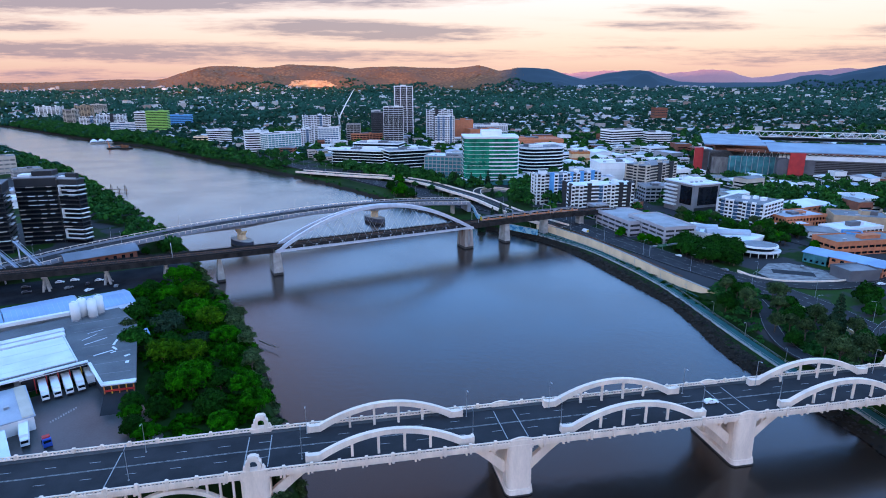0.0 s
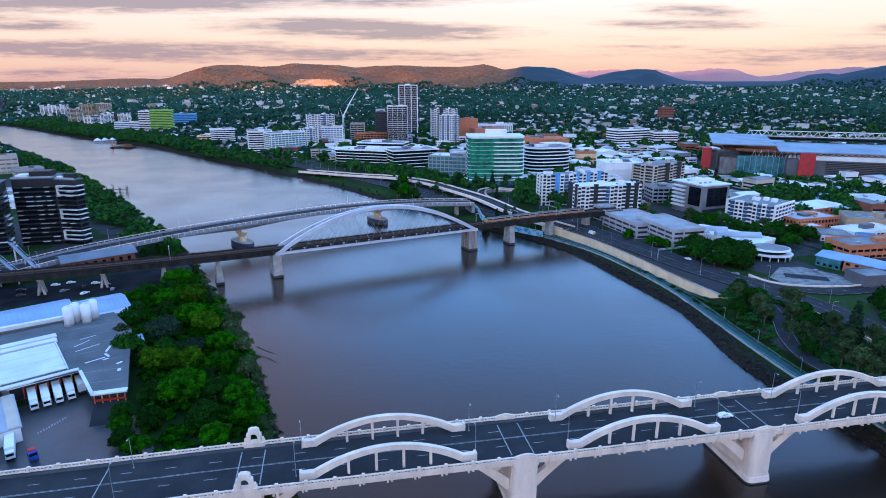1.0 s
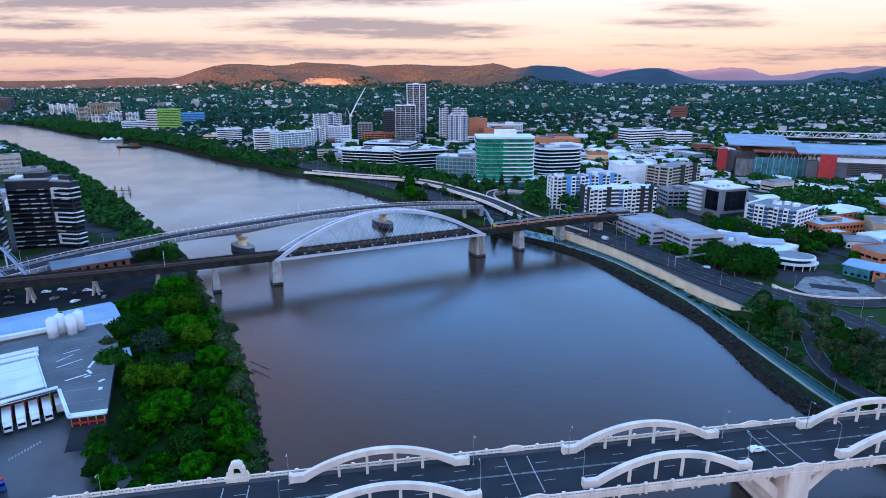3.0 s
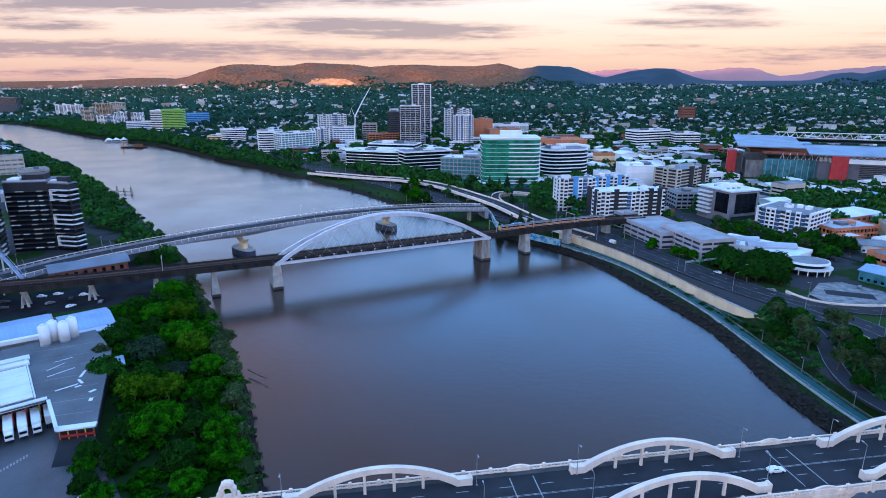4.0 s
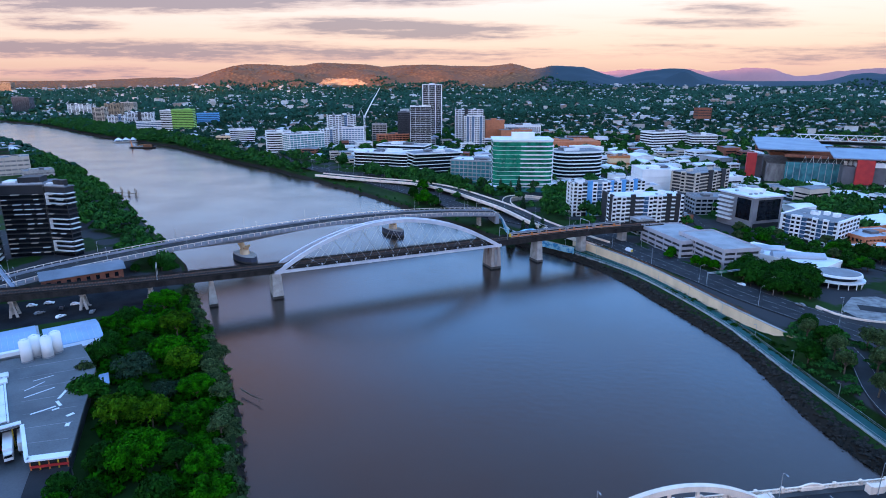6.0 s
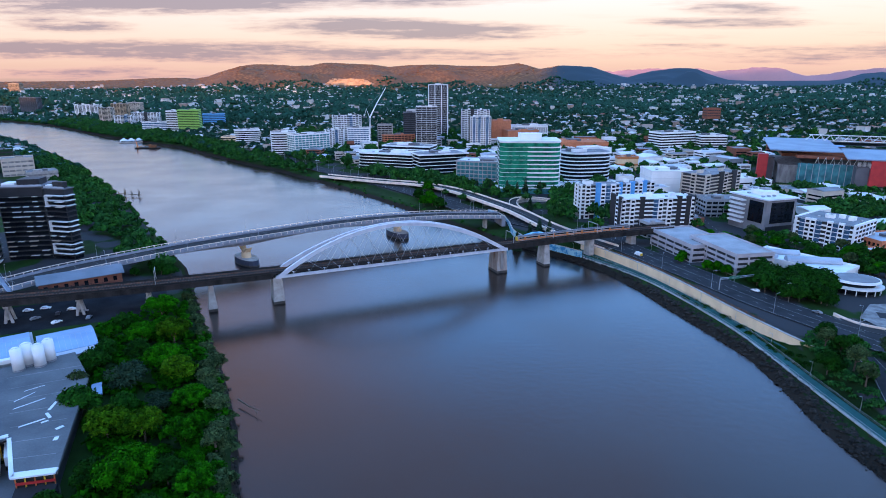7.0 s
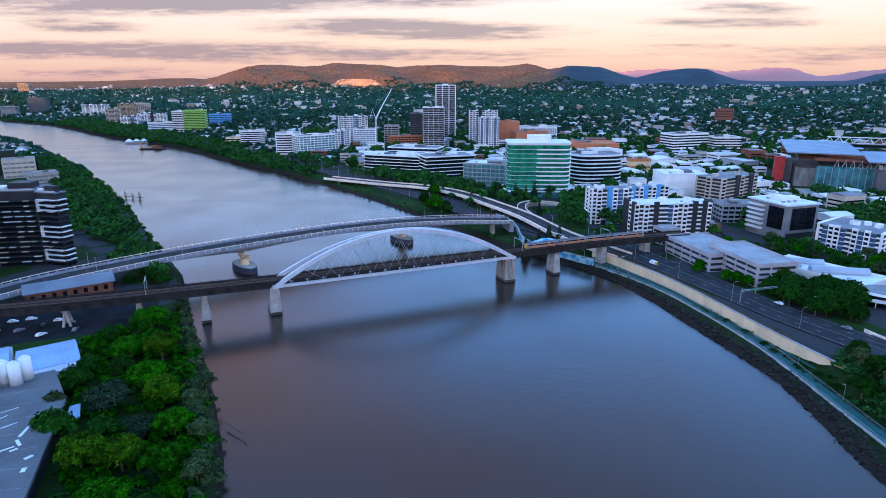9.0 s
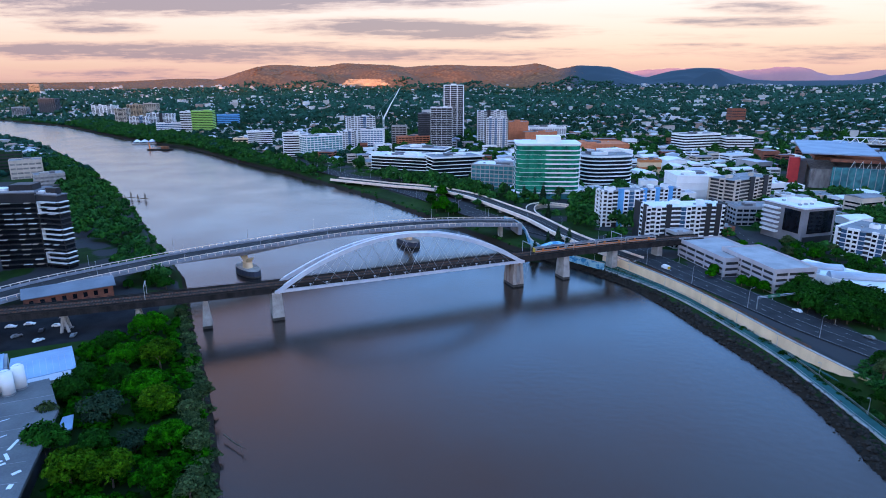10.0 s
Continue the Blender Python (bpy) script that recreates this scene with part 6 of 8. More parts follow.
# apartment fronts, bay by bay: w wall with windows, b recessed balconies, d dark strip, u blue strip, g glass strip
def apartments(name, L, R, depth, h, front, label, flank="wdw", wall=None, roof=None, z0=None, fh=3.05, plant=2, category="apartment block", end=None):
    wall, roof = wall or WHITEWALL, roof or GREYROOF
    a = math.degrees(math.atan2(R[1] - L[1], R[0] - L[0]))
    w = math.hypot(R[0] - L[0], R[1] - L[1])
    z = float(land(L[0], L[1])) - 0.3 if z0 is None else z0
    org = pose(L[0], L[1], z, 0, 0, a)
    mid = org @ Vector((w / 2, depth / 2, 0))
    claim(mid.x, mid.y, w, depth, a)
    th = thing(name, org, label, category)
    # near-black core keeps the balcony bays dark
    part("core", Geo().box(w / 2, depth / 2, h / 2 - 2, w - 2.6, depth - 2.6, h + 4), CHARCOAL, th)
    floors = max(2, round(h / fh))
    fh = h / floors
    for tag, run, wide, at in (("front", front, w, lambda x, y: (x, y)), ("left", flank, depth, lambda x, y: (y, depth - x)), ("right", flank, depth, lambda x, y: (w - y, x))):
        n = len(run)
        bw = wide / n
        turn = {"front": 0, "left": -90, "right": 90}[tag]
        win = Geo().box(0, 0, 0, bw * 0.66, 0.16, 1.65).mesh("window", GLASS)
        slab = Geo().box(0, 0.35, 0, bw * 0.96, 1.9, 0.22).box(0, -0.55, 0.6, bw * 0.96, 0.1, 0.95).mesh("balcony", wall)
        pane = Geo().box(0, 0, 0, bw * 0.8, 0.16, 2.1).mesh("window", GLASS)
        for k, c in enumerate(run):
            x = (k + 0.5) * bw
            if c in "wdu":
                mat = {"w": wall, "d": CHARCOAL if end is None else end, "u": BLUEPANEL}[c]
                out = 0.0 if c == "w" else -0.25
                px, py = at(x, 0.7 + out)
                part("wall_bay", Geo().box(0, 0, h / 2 - 2 + (0.5 if c == "w" else 1.0), bw, 1.4, h + 4 + (1 if c == "w" else 2)), mat, th, m=pose(px, py, 0, 0, 0, turn))
                if c == "w":
                    for f in range(floors):
                        px, py = at(x, -0.02)
                        part("window", win, GLASS, th, m=pose(px, py, f * fh + 1.6, 0, 0, turn))
            elif c == "b":
                for f in range(floors):
                    px, py = at(x, 0.7)
                    if f:
                        part("balcony", slab, wall, th, m=pose(px, py, f * fh, 0, 0, turn))
            else:
                px, py = at(x, 1.0)
                part("glazed_bay", Geo().box(0, 0, h / 2, bw, 0.8, h), BLUEGLASS, th, m=pose(px, py, 0, 0, 0, turn))
                for f in range(floors + 1):
                    px, py = at(x, 0.7)
                    part("floor_line", Geo().box(0, 0, 0, bw, 1.0, 0.35), wall, th, m=pose(px, py, f * fh, 0, 0, turn))
    part("back_wall", Geo().box(w / 2, depth - 0.6, h / 2 - 2, w - 0.4, 1.2, h + 4), wall, th)
    part("roof", Geo().box(w / 2, depth / 2, h + 0.15, w - 0.2, depth - 0.2, 0.3), roof, th)
    for k in range(plant):
        sx = rb.uniform(3, 6)
        part("plant_room", Geo().box(rb.uniform(0.2, 0.8) * w, depth * rb.uniform(0.4, 0.6), h + 1.5, sx, rb.uniform(3, 5), 2.6), wall, th)
    for k in range(3):
        part("air_unit", Geo().box(rb.uniform(0.1, 0.9) * w, depth * rb.uniform(0.3, 0.7), h + 0.8, 1.6, 1.3, 1.1), STEEL, th)
    return th


# gabled and hipped buildings
def gabled(L, R, depth, h, label, wall=None, roof=None, hip=0.0, rise=2.4, z0=7.2, bays=6, name="shop_building"):
    wall, roof = wall or WHITEWALL, roof or TINROOF
    a = math.degrees(math.atan2(R[1] - L[1], R[0] - L[0]))
    w = math.hypot(R[0] - L[0], R[1] - L[1])
    org = pose(L[0], L[1], z0, 0, 0, a)
    mid = org @ Vector((w / 2, depth / 2, 0))
    claim(mid.x, mid.y, w, depth, a)
    th = thing(name, org, label, "shop building")
    part("wall", Geo().box(w / 2, depth / 2, h / 2 - 1, w, depth, h + 2), wall, th)
    e, k = 0.8, hip * depth / 2
    v = [(-e, -e, h), (w + e, -e, h), (w + e, depth + e, h), (-e, depth + e, h), (-e + k, depth / 2, h + rise), (w + e - k, depth / 2, h + rise)]
    v += [(x, y, z - 0.3) for x, y, z in v[:4]]
    part("roof", Geo().add(v, ((0, 1, 5, 4), (2, 3, 4, 5), (1, 2, 5), (3, 0, 4), (6, 7, 1, 0), (7, 8, 2, 1), (8, 9, 3, 2), (9, 6, 0, 3), (9, 8, 7, 6))), roof, th)
    ribs = Geo()
    for i in range(int(w / 1.6)):
        x = (i + 0.5) * w / int(w / 1.6)
        if k < x < w - k or not hip:
            ribs.add([(x - 0.05, -e, h + 0.05), (x + 0.05, -e, h + 0.05), (x + 0.05, depth / 2, h + rise + 0.05), (x - 0.05, depth / 2, h + rise + 0.05)], ((0, 1, 2, 3),))
    if ribs.v:
        tagged(part("roof_ribs", ribs, roof, th), kind="stuff")
    for fl in range(max(1, int(h / 3.3))):
        for i in range(bays):
            part("window", Geo().box((i + 0.5) * w / bays, -0.04, 1.8 + fl * 3.3, w / bays * 0.45, 0.12, 1.4), GLASS, th)
        for i in range(3):
            for x in (-0.04, w + 0.04):
                part("window", Geo().box(x, (i + 0.5) * depth / 3, 1.8 + fl * 3.3, 0.12, depth / 3 * 0.4, 1.4), GLASS, th)
    return th


# old industrial buildings behind the towers
B = block
B("old_works", (-572, 690), (-548, 710), 24, 20, "beige old concrete works by the river", BEIGE, CONC_D, fh=5, band=0.6, bay=6, z0=6, category="factory")
B("old_works", (-612, 712), (-590, 730), 22, 27, "half-built block wrapped in green mesh", PINE, CHARCOAL, fh=4, band=0.5, z0=6, category="factory")
B("old_works", (-505, 648), (-486, 668), 22, 12, "pale concrete works building", CONC, CONC_D, fh=4, band=0.5, z0=6, category="factory")
B("low_shed", (-402, 500), (-384, 512), 30, 7, "white-roofed shed between the towers", WHITEWALL, WHITEWALL, WHITEROOF, fh=6, band=0.3, z0=6, category="shed")
B("low_shed", (-440, 540), (-420, 556), 26, 7, "grey-roofed shed behind the towers", GREYWALL, GREYWALL, TINROOF, fh=6, band=0.3, z0=6, category="shed")
# along the far shore
B("apartment_block", (-2083, 2475), (-2040, 2482), 30, 40, "tan and brown apartment block", TAN, fh=3.2, bay=6, category="apartment block")
B("apartment_block", (-1509, 1841), (-1456, 1847), 25, 50, "dark and white apartment block", MIDGREY, fh=3.2, bay=7, category="apartment block")
B("apartment_block", (-1560, 1790), (-1520, 1800), 25, 30, "grey apartment block by the river", GREYWALL, fh=3.2, bay=7, category="apartment block")
apartments("apartment_block", (-1242, 1725), (-1174, 1732), 25, 32, "wbwwbw", "white riverside apartment block with hipped ends", "wbw")
apartments("apartment_block", (-1009, 1498), (-980, 1501), 22, 41, "wbbw", "beige apartment block with balconies", "wbw", wall=BEIGE)
apartments("apartment_block", (-1031, 1581), (-992, 1585), 22, 44, "wbwbw", "tan apartment block with balconies", "wbw", wall=TAN, roof=TINROOF)
B("apartment_block", (-1056, 1692), (-1021, 1695), 22, 31, "beige riverside apartment block with balconies", BEIGE, fh=3.1, bay=6, category="apartment block")
apartments("apartment_block", (-920, 1422), (-880, 1426), 22, 27, "bwbgb", "white riverside apartment block with balconies", "wbw")
apartments("apartment_block", (-901, 1462), (-839, 1469), 22, 29, "wbwbdbwb", "white riverside apartment block with balconies", "wbw")
B("office_block", (-756, 1270), (-712, 1296), 22, 22, "low white and blue-glass office", WHITEWALL, BLUEGLASS, fh=3.6)
B("office_block", (-712, 1290), (-690, 1294), 26, 44, "white office end with dark window bands", WHITEWALL, fh=3.6)
B("office_block", (-689, 1294), (-648, 1306), 30, 45, "office block striped with lime green floor bands", LIME, fh=3.4, band=0.6)
B("office_block", (-700, 1425), (-655, 1440), 26, 24, "blue glass office block", BLUEPANEL, BLUEGLASS, fh=3.8)
B("office_block", (-473, 1038), (-449, 1042), 20, 15, "cream gabled riverside building", CREAM, fh=4)
B("office_block", (-449, 1042), (-414, 1060), 20, 26, "white stepped office by the river", WHITEWALL, fh=3.4, overhang=0.8)
B("office_block", (-341, 928), (-308, 942), 30, 32, "white terraced office with rounded floors", WHITEWALL, fh=3.4, radius=9, proud=0.9)
B("office_block", (-303, 920), (-262, 962), 24, 30, "pale green glass office", WHITEWALL, TEALGLASS, fh=3.5, bay=6, band=0.3)
apartments("apartment_block", (-276, 1045), (-236, 1067), 22, 50, "wbwwbgwbw", "tall white apartment block with balconies", "wbbw")
apartments("apartment_block", (-273, 996), (-253, 1014), 18, 31, "bwgwb", "white apartment block near the river", "wbw")
B("apartment_block", (-248, 1018), (-214, 1024), 20, 32, "white apartment block with blue glass", WHITEWALL, BLUEGLASS, fh=3.1, bay=5, category="apartment block")
B("office_block", (-209, 1069), (-185, 1072), 18, 33, "bare concrete building under construction", CONC, fh=3.6, bay=6)
B("apartment_block", (-192, 1036), (-144, 1058), 14, 19, "row of cream and orange gabled apartments", TERRA, fh=3.2, bay=6, category="apartment block")
B("office_tower", (-136, 1020), (-103, 1024), 28, 66, "dark glass tower with fine pale floor lines", WHITEWALL, CHARCOAL, fh=3.4, band=0.13, bay=8, pier=0.3, category="tower")
B("office_tower", (-163, 1060), (-140, 1063), 24, 54, "dark glass tower with fine floor lines", MIDGREY, CHARCOAL, fh=3.4, band=0.16, category="tower")
B("office_tower", (-132, 1150), (-97, 1154), 30, 97, "tall dark tower with a pale frame", WHITEWALL, CHARCOAL, fh=3.4, band=0.14, bay=11, pier=1.3, category="tower")
apartments("apartment_tower", (-49, 1014), (-16, 1018), 24, 51, "wgwgwwgw", "white apartment tower with narrow glazed strips", "wdwdw", category="tower")
apartments("apartment_tower", (-67, 1075), (-20, 1080), 24, 58, "bwbdbwbwb", "white and dark apartment tower with balconies", "bwbwb", category="tower")
B("brewery_block", (-16, 1099), (16, 1102), 30, 38, "plain orange-brick factory block", TERRA, TERRA, fh=9, band=0.3)
B("brewery_block", (11, 1074), (63, 1092), 30, 24, "orange-red factory building with a pale sign band", TERRA, TERRA, fh=8, band=0.3)
B("brewery_block", (19, 1174), (84, 1180), 30, 24, "white ribbed factory hall", WHITEWALL, GREYWALL, fh=12, band=0.2, bay=4)
B("office_block", (-176, 785), (-96, 764), 34, 22, "wide white office with stepped dark window bands", WHITEWALL, fh=3.6, band=0.2, radius=6, proud=0.8, roof=WHITEROOF)
B("office_block", (-150, 812), (-88, 800), 30, 28, "white office wing with dark window bands", WHITEWALL, fh=3.6, band=0.2, proud=0.7)
B("office_block", (-92, 742), (-40, 768), 34, 25, "dark glass office under a white overhanging roof", WHITEWALL, GLASS, fh=4, band=0.2, overhang=2.0)
B("office_block", (-46, 694), (6, 682), 32, 25, "low teal glass office with pale piers", GREYWALL, TEALGLASS, fh=4, band=0.22, bay=5, pier=0.6, roof=WHITEROOF)
gt = B("office_tower", (0, 648), (60, 652), 40, 50, "green glass office tower with white bands and a rounded corner", WHITEWALL, GREENGLASS, fh=4.3, band=0.055, radius=8, proud=0.25, base=0, plant=0)
for i in range(2, 12):
    part("sunshade", Geo().prism(grown(rounded(37, 41, 9), 0.9), i * 4.17 - 0.7, i * 4.17 + 0.4), WHITEWALL, gt, "white sunshade band", m=pose(23.5, -0.6, 0))
part("white_shaft", Geo().box(58, 22, 22, 8, 16, 44), WHITEWALL, gt)
part("podium", Geo().prism(grown(rounded(66, 44, 8), 1.0), -4, 5.5), TEALGLASS, gt, "teal glazed podium", m=pose(-2, -3, 0))
part("podium_roof", Geo().prism(grown(rounded(66, 44, 8), 1.6), 5.5, 6.3), WHITEWALL, gt, m=pose(-2, -3, 0))
part("plant_room", Geo().box(31, 20, 54, 22, 16, 6.5).box(31, 20, 57.5, 22.6, 16.6, 0.5), WHITEWALL, gt)
part("roof_slab", Geo().prism(grown(rounded(60, 40, 8), 0.7), 50.6, 52.0), WHITEWALL, gt)
B("office_block", (73, 713), (127, 730), 40, 32, "oval office with alternating white and dark bands", WHITEWALL, fh=4.0, band=0.3, radius=18, proud=0.6)
B("factory_hall", (75, 1001), (166, 1011), 60, 13, "wide factory hall with an orange roof", TERRA, TERRA, TERRA, fh=12, band=0.3)
B("billboard_block", (146, 816), (171, 819), 12, 16, "orange cube building with a pale panel", ORANGE, CREAM, fh=8, band=0.3)
B("office_block", (247, 1018), (306, 1047), 30, 28, "long white office with dark window bands", WHITEWALL, fh=3.8)
B("office_block", (310, 1030), (350, 1034), 30, 23, "white office block with dark window bands", WHITEWALL, fh=3.8)
B("office_block", (146, 644), (186, 648), 34, 24, "plain white commercial block", WHITEWALL, WHITEWALL, WHITEROOF, fh=6, band=0.2)
apartments("apartment_block", (184, 604), (226, 638), 26, 27, "wbbdwbdw", "beige and dark apartment block with balconies", "bbwbb", wall=BEIGE, plant=3)
apartments("apartment_block", (66, 538), (99, 545), 16, 27, "bwbuwgwb", "white apartment block with bright blue strips and balconies", "bwbw", z0=6.5, plant=3)
apartments("apartment_block", (98, 551), (131, 568), 16, 26, "ubwubwubw", "white apartment block with blue strips and balconies", "wbw", z0=6.5, plant=3)
apartments("apartment_block", (90, 493.5), (146, 506), 20, 24.5, "wbwbdbbgwbwbdbdw", "white apartment block with dark strips and small balconies", "ddwd", roof=WHITEROOF, z0=6.5, plant=2)
B("office_block", (170, 555), (200, 558), 20, 14, "low grey office with strip windows", GREYWALL, fh=3.6, bay=5)
OFFICEGREY = surface("grey_office_concrete", (0.24, 0.235, 0.245), (0.17, 0.165, 0.175), 0.85, 0.1, 4, 0.08)
bo = thing("office_block", pose(194, 500, 7, 0, 0, 24), "concrete office with black glass walls and white balcony strips", "office building")
claim(*(pose(194, 500, 7, 0, 0, 24) @ Vector((14, 17, 0))).xy, 28, 34, 24)
part("body", Geo().box(14, 17, 11.3, 28, 34, 26.6), OFFICEGREY, bo)
part("black_glass", Geo().box(15, -0.15, 14.5, 21, 0.5, 15.5), GLASS, bo, "black glass wall")
part("black_glass", Geo().box(-0.15, 9.0, 14.5, 0.5, 13, 15.5), GLASS, bo, "black glass wall")
part("top_band", Geo().box(14, 17, 23.0, 26, 32, 1.6), GLASS, bo)
part("roof", Geo().box(14, 17, 24.6, 30.5, 36.5, 1.0), WHITEROOF, bo, "white overhanging roof")
# dark panel on the wall paints the shade of a recessed base
part("undercroft", Geo().box(14, -0.1, 2.4, 25, 0.4, 4.2), CHARCOAL, bo)
for i in range(6):
    part("balcony_strip", Geo().box(-1.2, 26, 4.6 + i * 3.3, 3.0, 14, 1.2), WHITEWALL, bo, "white balcony strip")
part("plant_room", Geo().box(16, 18, 26.4, 14, 12, 2.8), WHITEWALL, bo)
part("plant_room", Geo().box(20, 22, 28.2, 6, 6, 1.8), GREYWALL, bo)
for i in range(5):
    part("air_unit", Geo().box(4 + i * 2.6, 8 + (i % 2) * 16, 25.7, 1.8, 1.8, 1.3), STEEL, bo)
apartments("apartment_block", (204, 478), (229, 450), 34, 17.5, "bgwwgbwgwgb", "white apartment block with blue glass bays and a roof garden", "wwwwww", z0=7, plant=4)
PARKWALL = surface("lavender_grey_concrete", (0.44, 0.42, 0.44), (0.34, 0.32, 0.34), 0.85, 0.12, 4, 0.1)
# charcoal cores stand in for the shade inside the parking openings
B("parking_block", (105, 461), (119, 418), 28, 10.2, "grey concrete parking block with rows of openings", PARKWALL, CHARCOAL, GREYWALL, fh=3.4, band=0.52, bay=8.6, pier=0.9, z0=7, plant=0, category="parking garage")
B("parking_block", (123, 436), (136, 393), 24, 12.2, "grey concrete parking block with rows of openings", PARKWALL, CHARCOAL, GREYWALL, fh=3.05, band=0.50, bay=9.0, pier=0.9, z0=7, plant=0, category="parking garage")
hall = B("low_hall", (153, 422), (187, 383), 24, 5.8, "low white hall with barrel-vaulted pale roofs", WHITEWALL, WHITEWALL, WHITEROOF, fh=6, band=0.2, z0=7, plant=0)
for (xa, ya), (xb, yb), r in (((22, 2), (43, 22), 3.4), ((6, 10), (20, 22), 2.8), ((2, 4), (16, 3), 2.4)):
    ax = Vector((xb - xa, yb - ya)).normalized()
    vv = []
    for x, y in ((xa, ya), (xb, yb)):
        for t in np.linspace(0, math.pi, 11):
            k = r * math.cos(t)
            vv.append((x - ax.y * k, y + ax.x * k, 6.6 + r * 0.9 * math.sin(t)))
    part("vault_roof", Geo().add(vv, [(i, i + 1, 12 + i, 11 + i) for i in range(10)] + [tuple(range(10, -1, -1)), tuple(range(11, 22))]), TINROOF, hall, "pale barrel-vaulted metal roof")
B("low_house", (246, 450), (282, 462), 22, 7.5, "orange-painted two-storey building with terraces", TERRA, GLASS, TINROOF, fh=3.6, band=0.34, bay=3.2, pier=0.6, proud=1.0, z0=7)
# charcoal core painted in for shade within the open terrace
B("low_house", (236, 436), (262, 444), 10, 4.2, "orange open terrace with a square grid of beams", TERRA, CHARCOAL, WHITEROOF, fh=4.2, band=0.3, bay=2.8, pier=0.5, proud=0.9, z0=7, plant=1)
gabled((279, 490), (316, 510), 24, 8, "orange brick building with a white hipped roof", TERRA, WHITEROOF, 0.9)
B("low_house", (283, 452), (318, 440), 26, 9, "tan commercial building with flat roof", TAN, TAN, GREYROOF, fh=5, band=0.3, z0=7)
gabled((246, 500), (258, 498), 11, 5.5, "white timber house with a pale blue roof", WHITEWALL, BLUEROOF, 0.0, 2.6)
gabled((262, 500), (274, 498), 11, 5.5, "white timber house with a white gabled roof", WHITEWALL, WHITEROOF, 0.0, 2.8)
gabled((244, 486), (256, 483), 9, 5.0, "white timber cottage with a grey roof", WHITEWALL, TINROOF, 0.7, 2.2)
B("low_house", (258, 398), (268, 394), 9, 8, "dark blue painted block", BLUEPANEL, CHARCOAL, GREYROOF, fh=4, band=0.75, z0=7, plant=0)
gabled((246, 418), (264, 412), 16, 5.5, "white timber house with a grey hipped roof", WHITEWALL, GREYROOF, 0.8)
B("low_house", (266, 414), (304, 428), 18, 6.5, "white shop with flat roof", WHITEWALL, GLASS, WHITEROOF, fh=3.2, bay=4, z0=7)
gabled((211, 360), (219, 349), 17, 6.5, "glass-fronted shop under a pale blue metal roof", TEALGLASS, BLUEROOF, 0.0, 2.0, bays=4)
gabled((220, 348), (236, 325), 17, 7.0, "orange brick shop under a pale blue metal roof", TERRA, BLUEROOF, 0.0, 2.0)
B("low_house", (214, 318), (233, 322), 14, 6, "dark grey metal workshop shed", MIDGREY, MIDGREY, GREYROOF, fh=5, band=0.2, z0=7, plant=0)
B("low_house", (238, 372), (290, 384), 20, 8, "long orange-brick warehouse with a flat grey roof", TERRA, GLASS, GREYROOF, fh=4, band=0.6, bay=5, z0=7, plant=1)


# round-fronted pavilion with two canopies by the junction
PAV = pose(190, 374, 7.2, 0, 0, -10)
rp = thing("round_pavilion", PAV, "round-fronted white building with two curved canopies", "building")
claim(190, 374, 26, 22, -10)


def disc(rx, ry, n=28):
    return [(rx * math.cos(t), ry * math.sin(t)) for t in np.linspace(0, 2 * math.pi, n + 1)[:-1]]


part("glazing", Geo().prism(disc(9.5, 7.5), 0, 6.5), GLASS, rp)
part("lower_canopy", Geo().prism(disc(13.5, 10.5), 3.3, 4.2), WHITEWALL, rp, "white curved canopy")
part("upper_canopy", Geo().prism(disc(12.0, 9.5), 6.3, 7.4, 0.96), WHITEWALL, rp, "white curved canopy")
part("roof", Geo().prism(disc(11.0, 8.6), 7.38, 7.6, 0.96), GREYROOF, rp)
for t in np.linspace(3.4, 6.1, 8):
    part("column", Geo().tube([(12.4 * math.cos(t), 9.6 * math.sin(t), -0.5), (12.4 * math.cos(t), 9.6 * math.sin(t), 3.4)], 0.25, 8), WHITEWALL, rp)
plaza = solid("pavement", Geo().add([(171, 333, 8.05), (174, 322, 8.05), (196, 318, 8.05), (214, 324, 8.05), (212, 340, 8.05), (199, 354, 8.05), (186, 352, 8.05)], ((0, 1, 2, 3, 4, 5, 6),)), CONC_D, "worn concrete corner lot with patches", "pavement", kind="structure")
part("asphalt_patch", Geo().box(192, 334, 8.06, 22, 8, 0.04, -18), ROAD, plaza)
kerbwall = glide([(161, 336, 9.0), (165, 326, 9.0), (173, 319.5, 9.0), (186, 317, 9.0), (204, 318, 9.0), (216, 321, 9.0)], 3)
solid("wall_corner", Geo().sweep(kerbwall, 0.6, 2.4), WHITE, "low curved white wall round the corner lot", "wall", kind="structure")
for i, (x, y, r, mt) in enumerate(((222, 313, 8, DARKCAR), (229, 314, 8, CARWHITE), (246, 322, 15, CARWHITE), (203, 345, 60, GREYCAR))):
    car(pose(x, y, 8.02, 0, 0, r), mt, ("dark", "white", "white", "grey")[i] + " car parked by the corner lot", "parked cars")


# stadium
STADIUMROOF = surface("blue_grey_roof_sheet", (0.24, 0.31, 0.38), (0.17, 0.22, 0.28), 0.6, 0.05, 2, 0.05, spec=0.2)


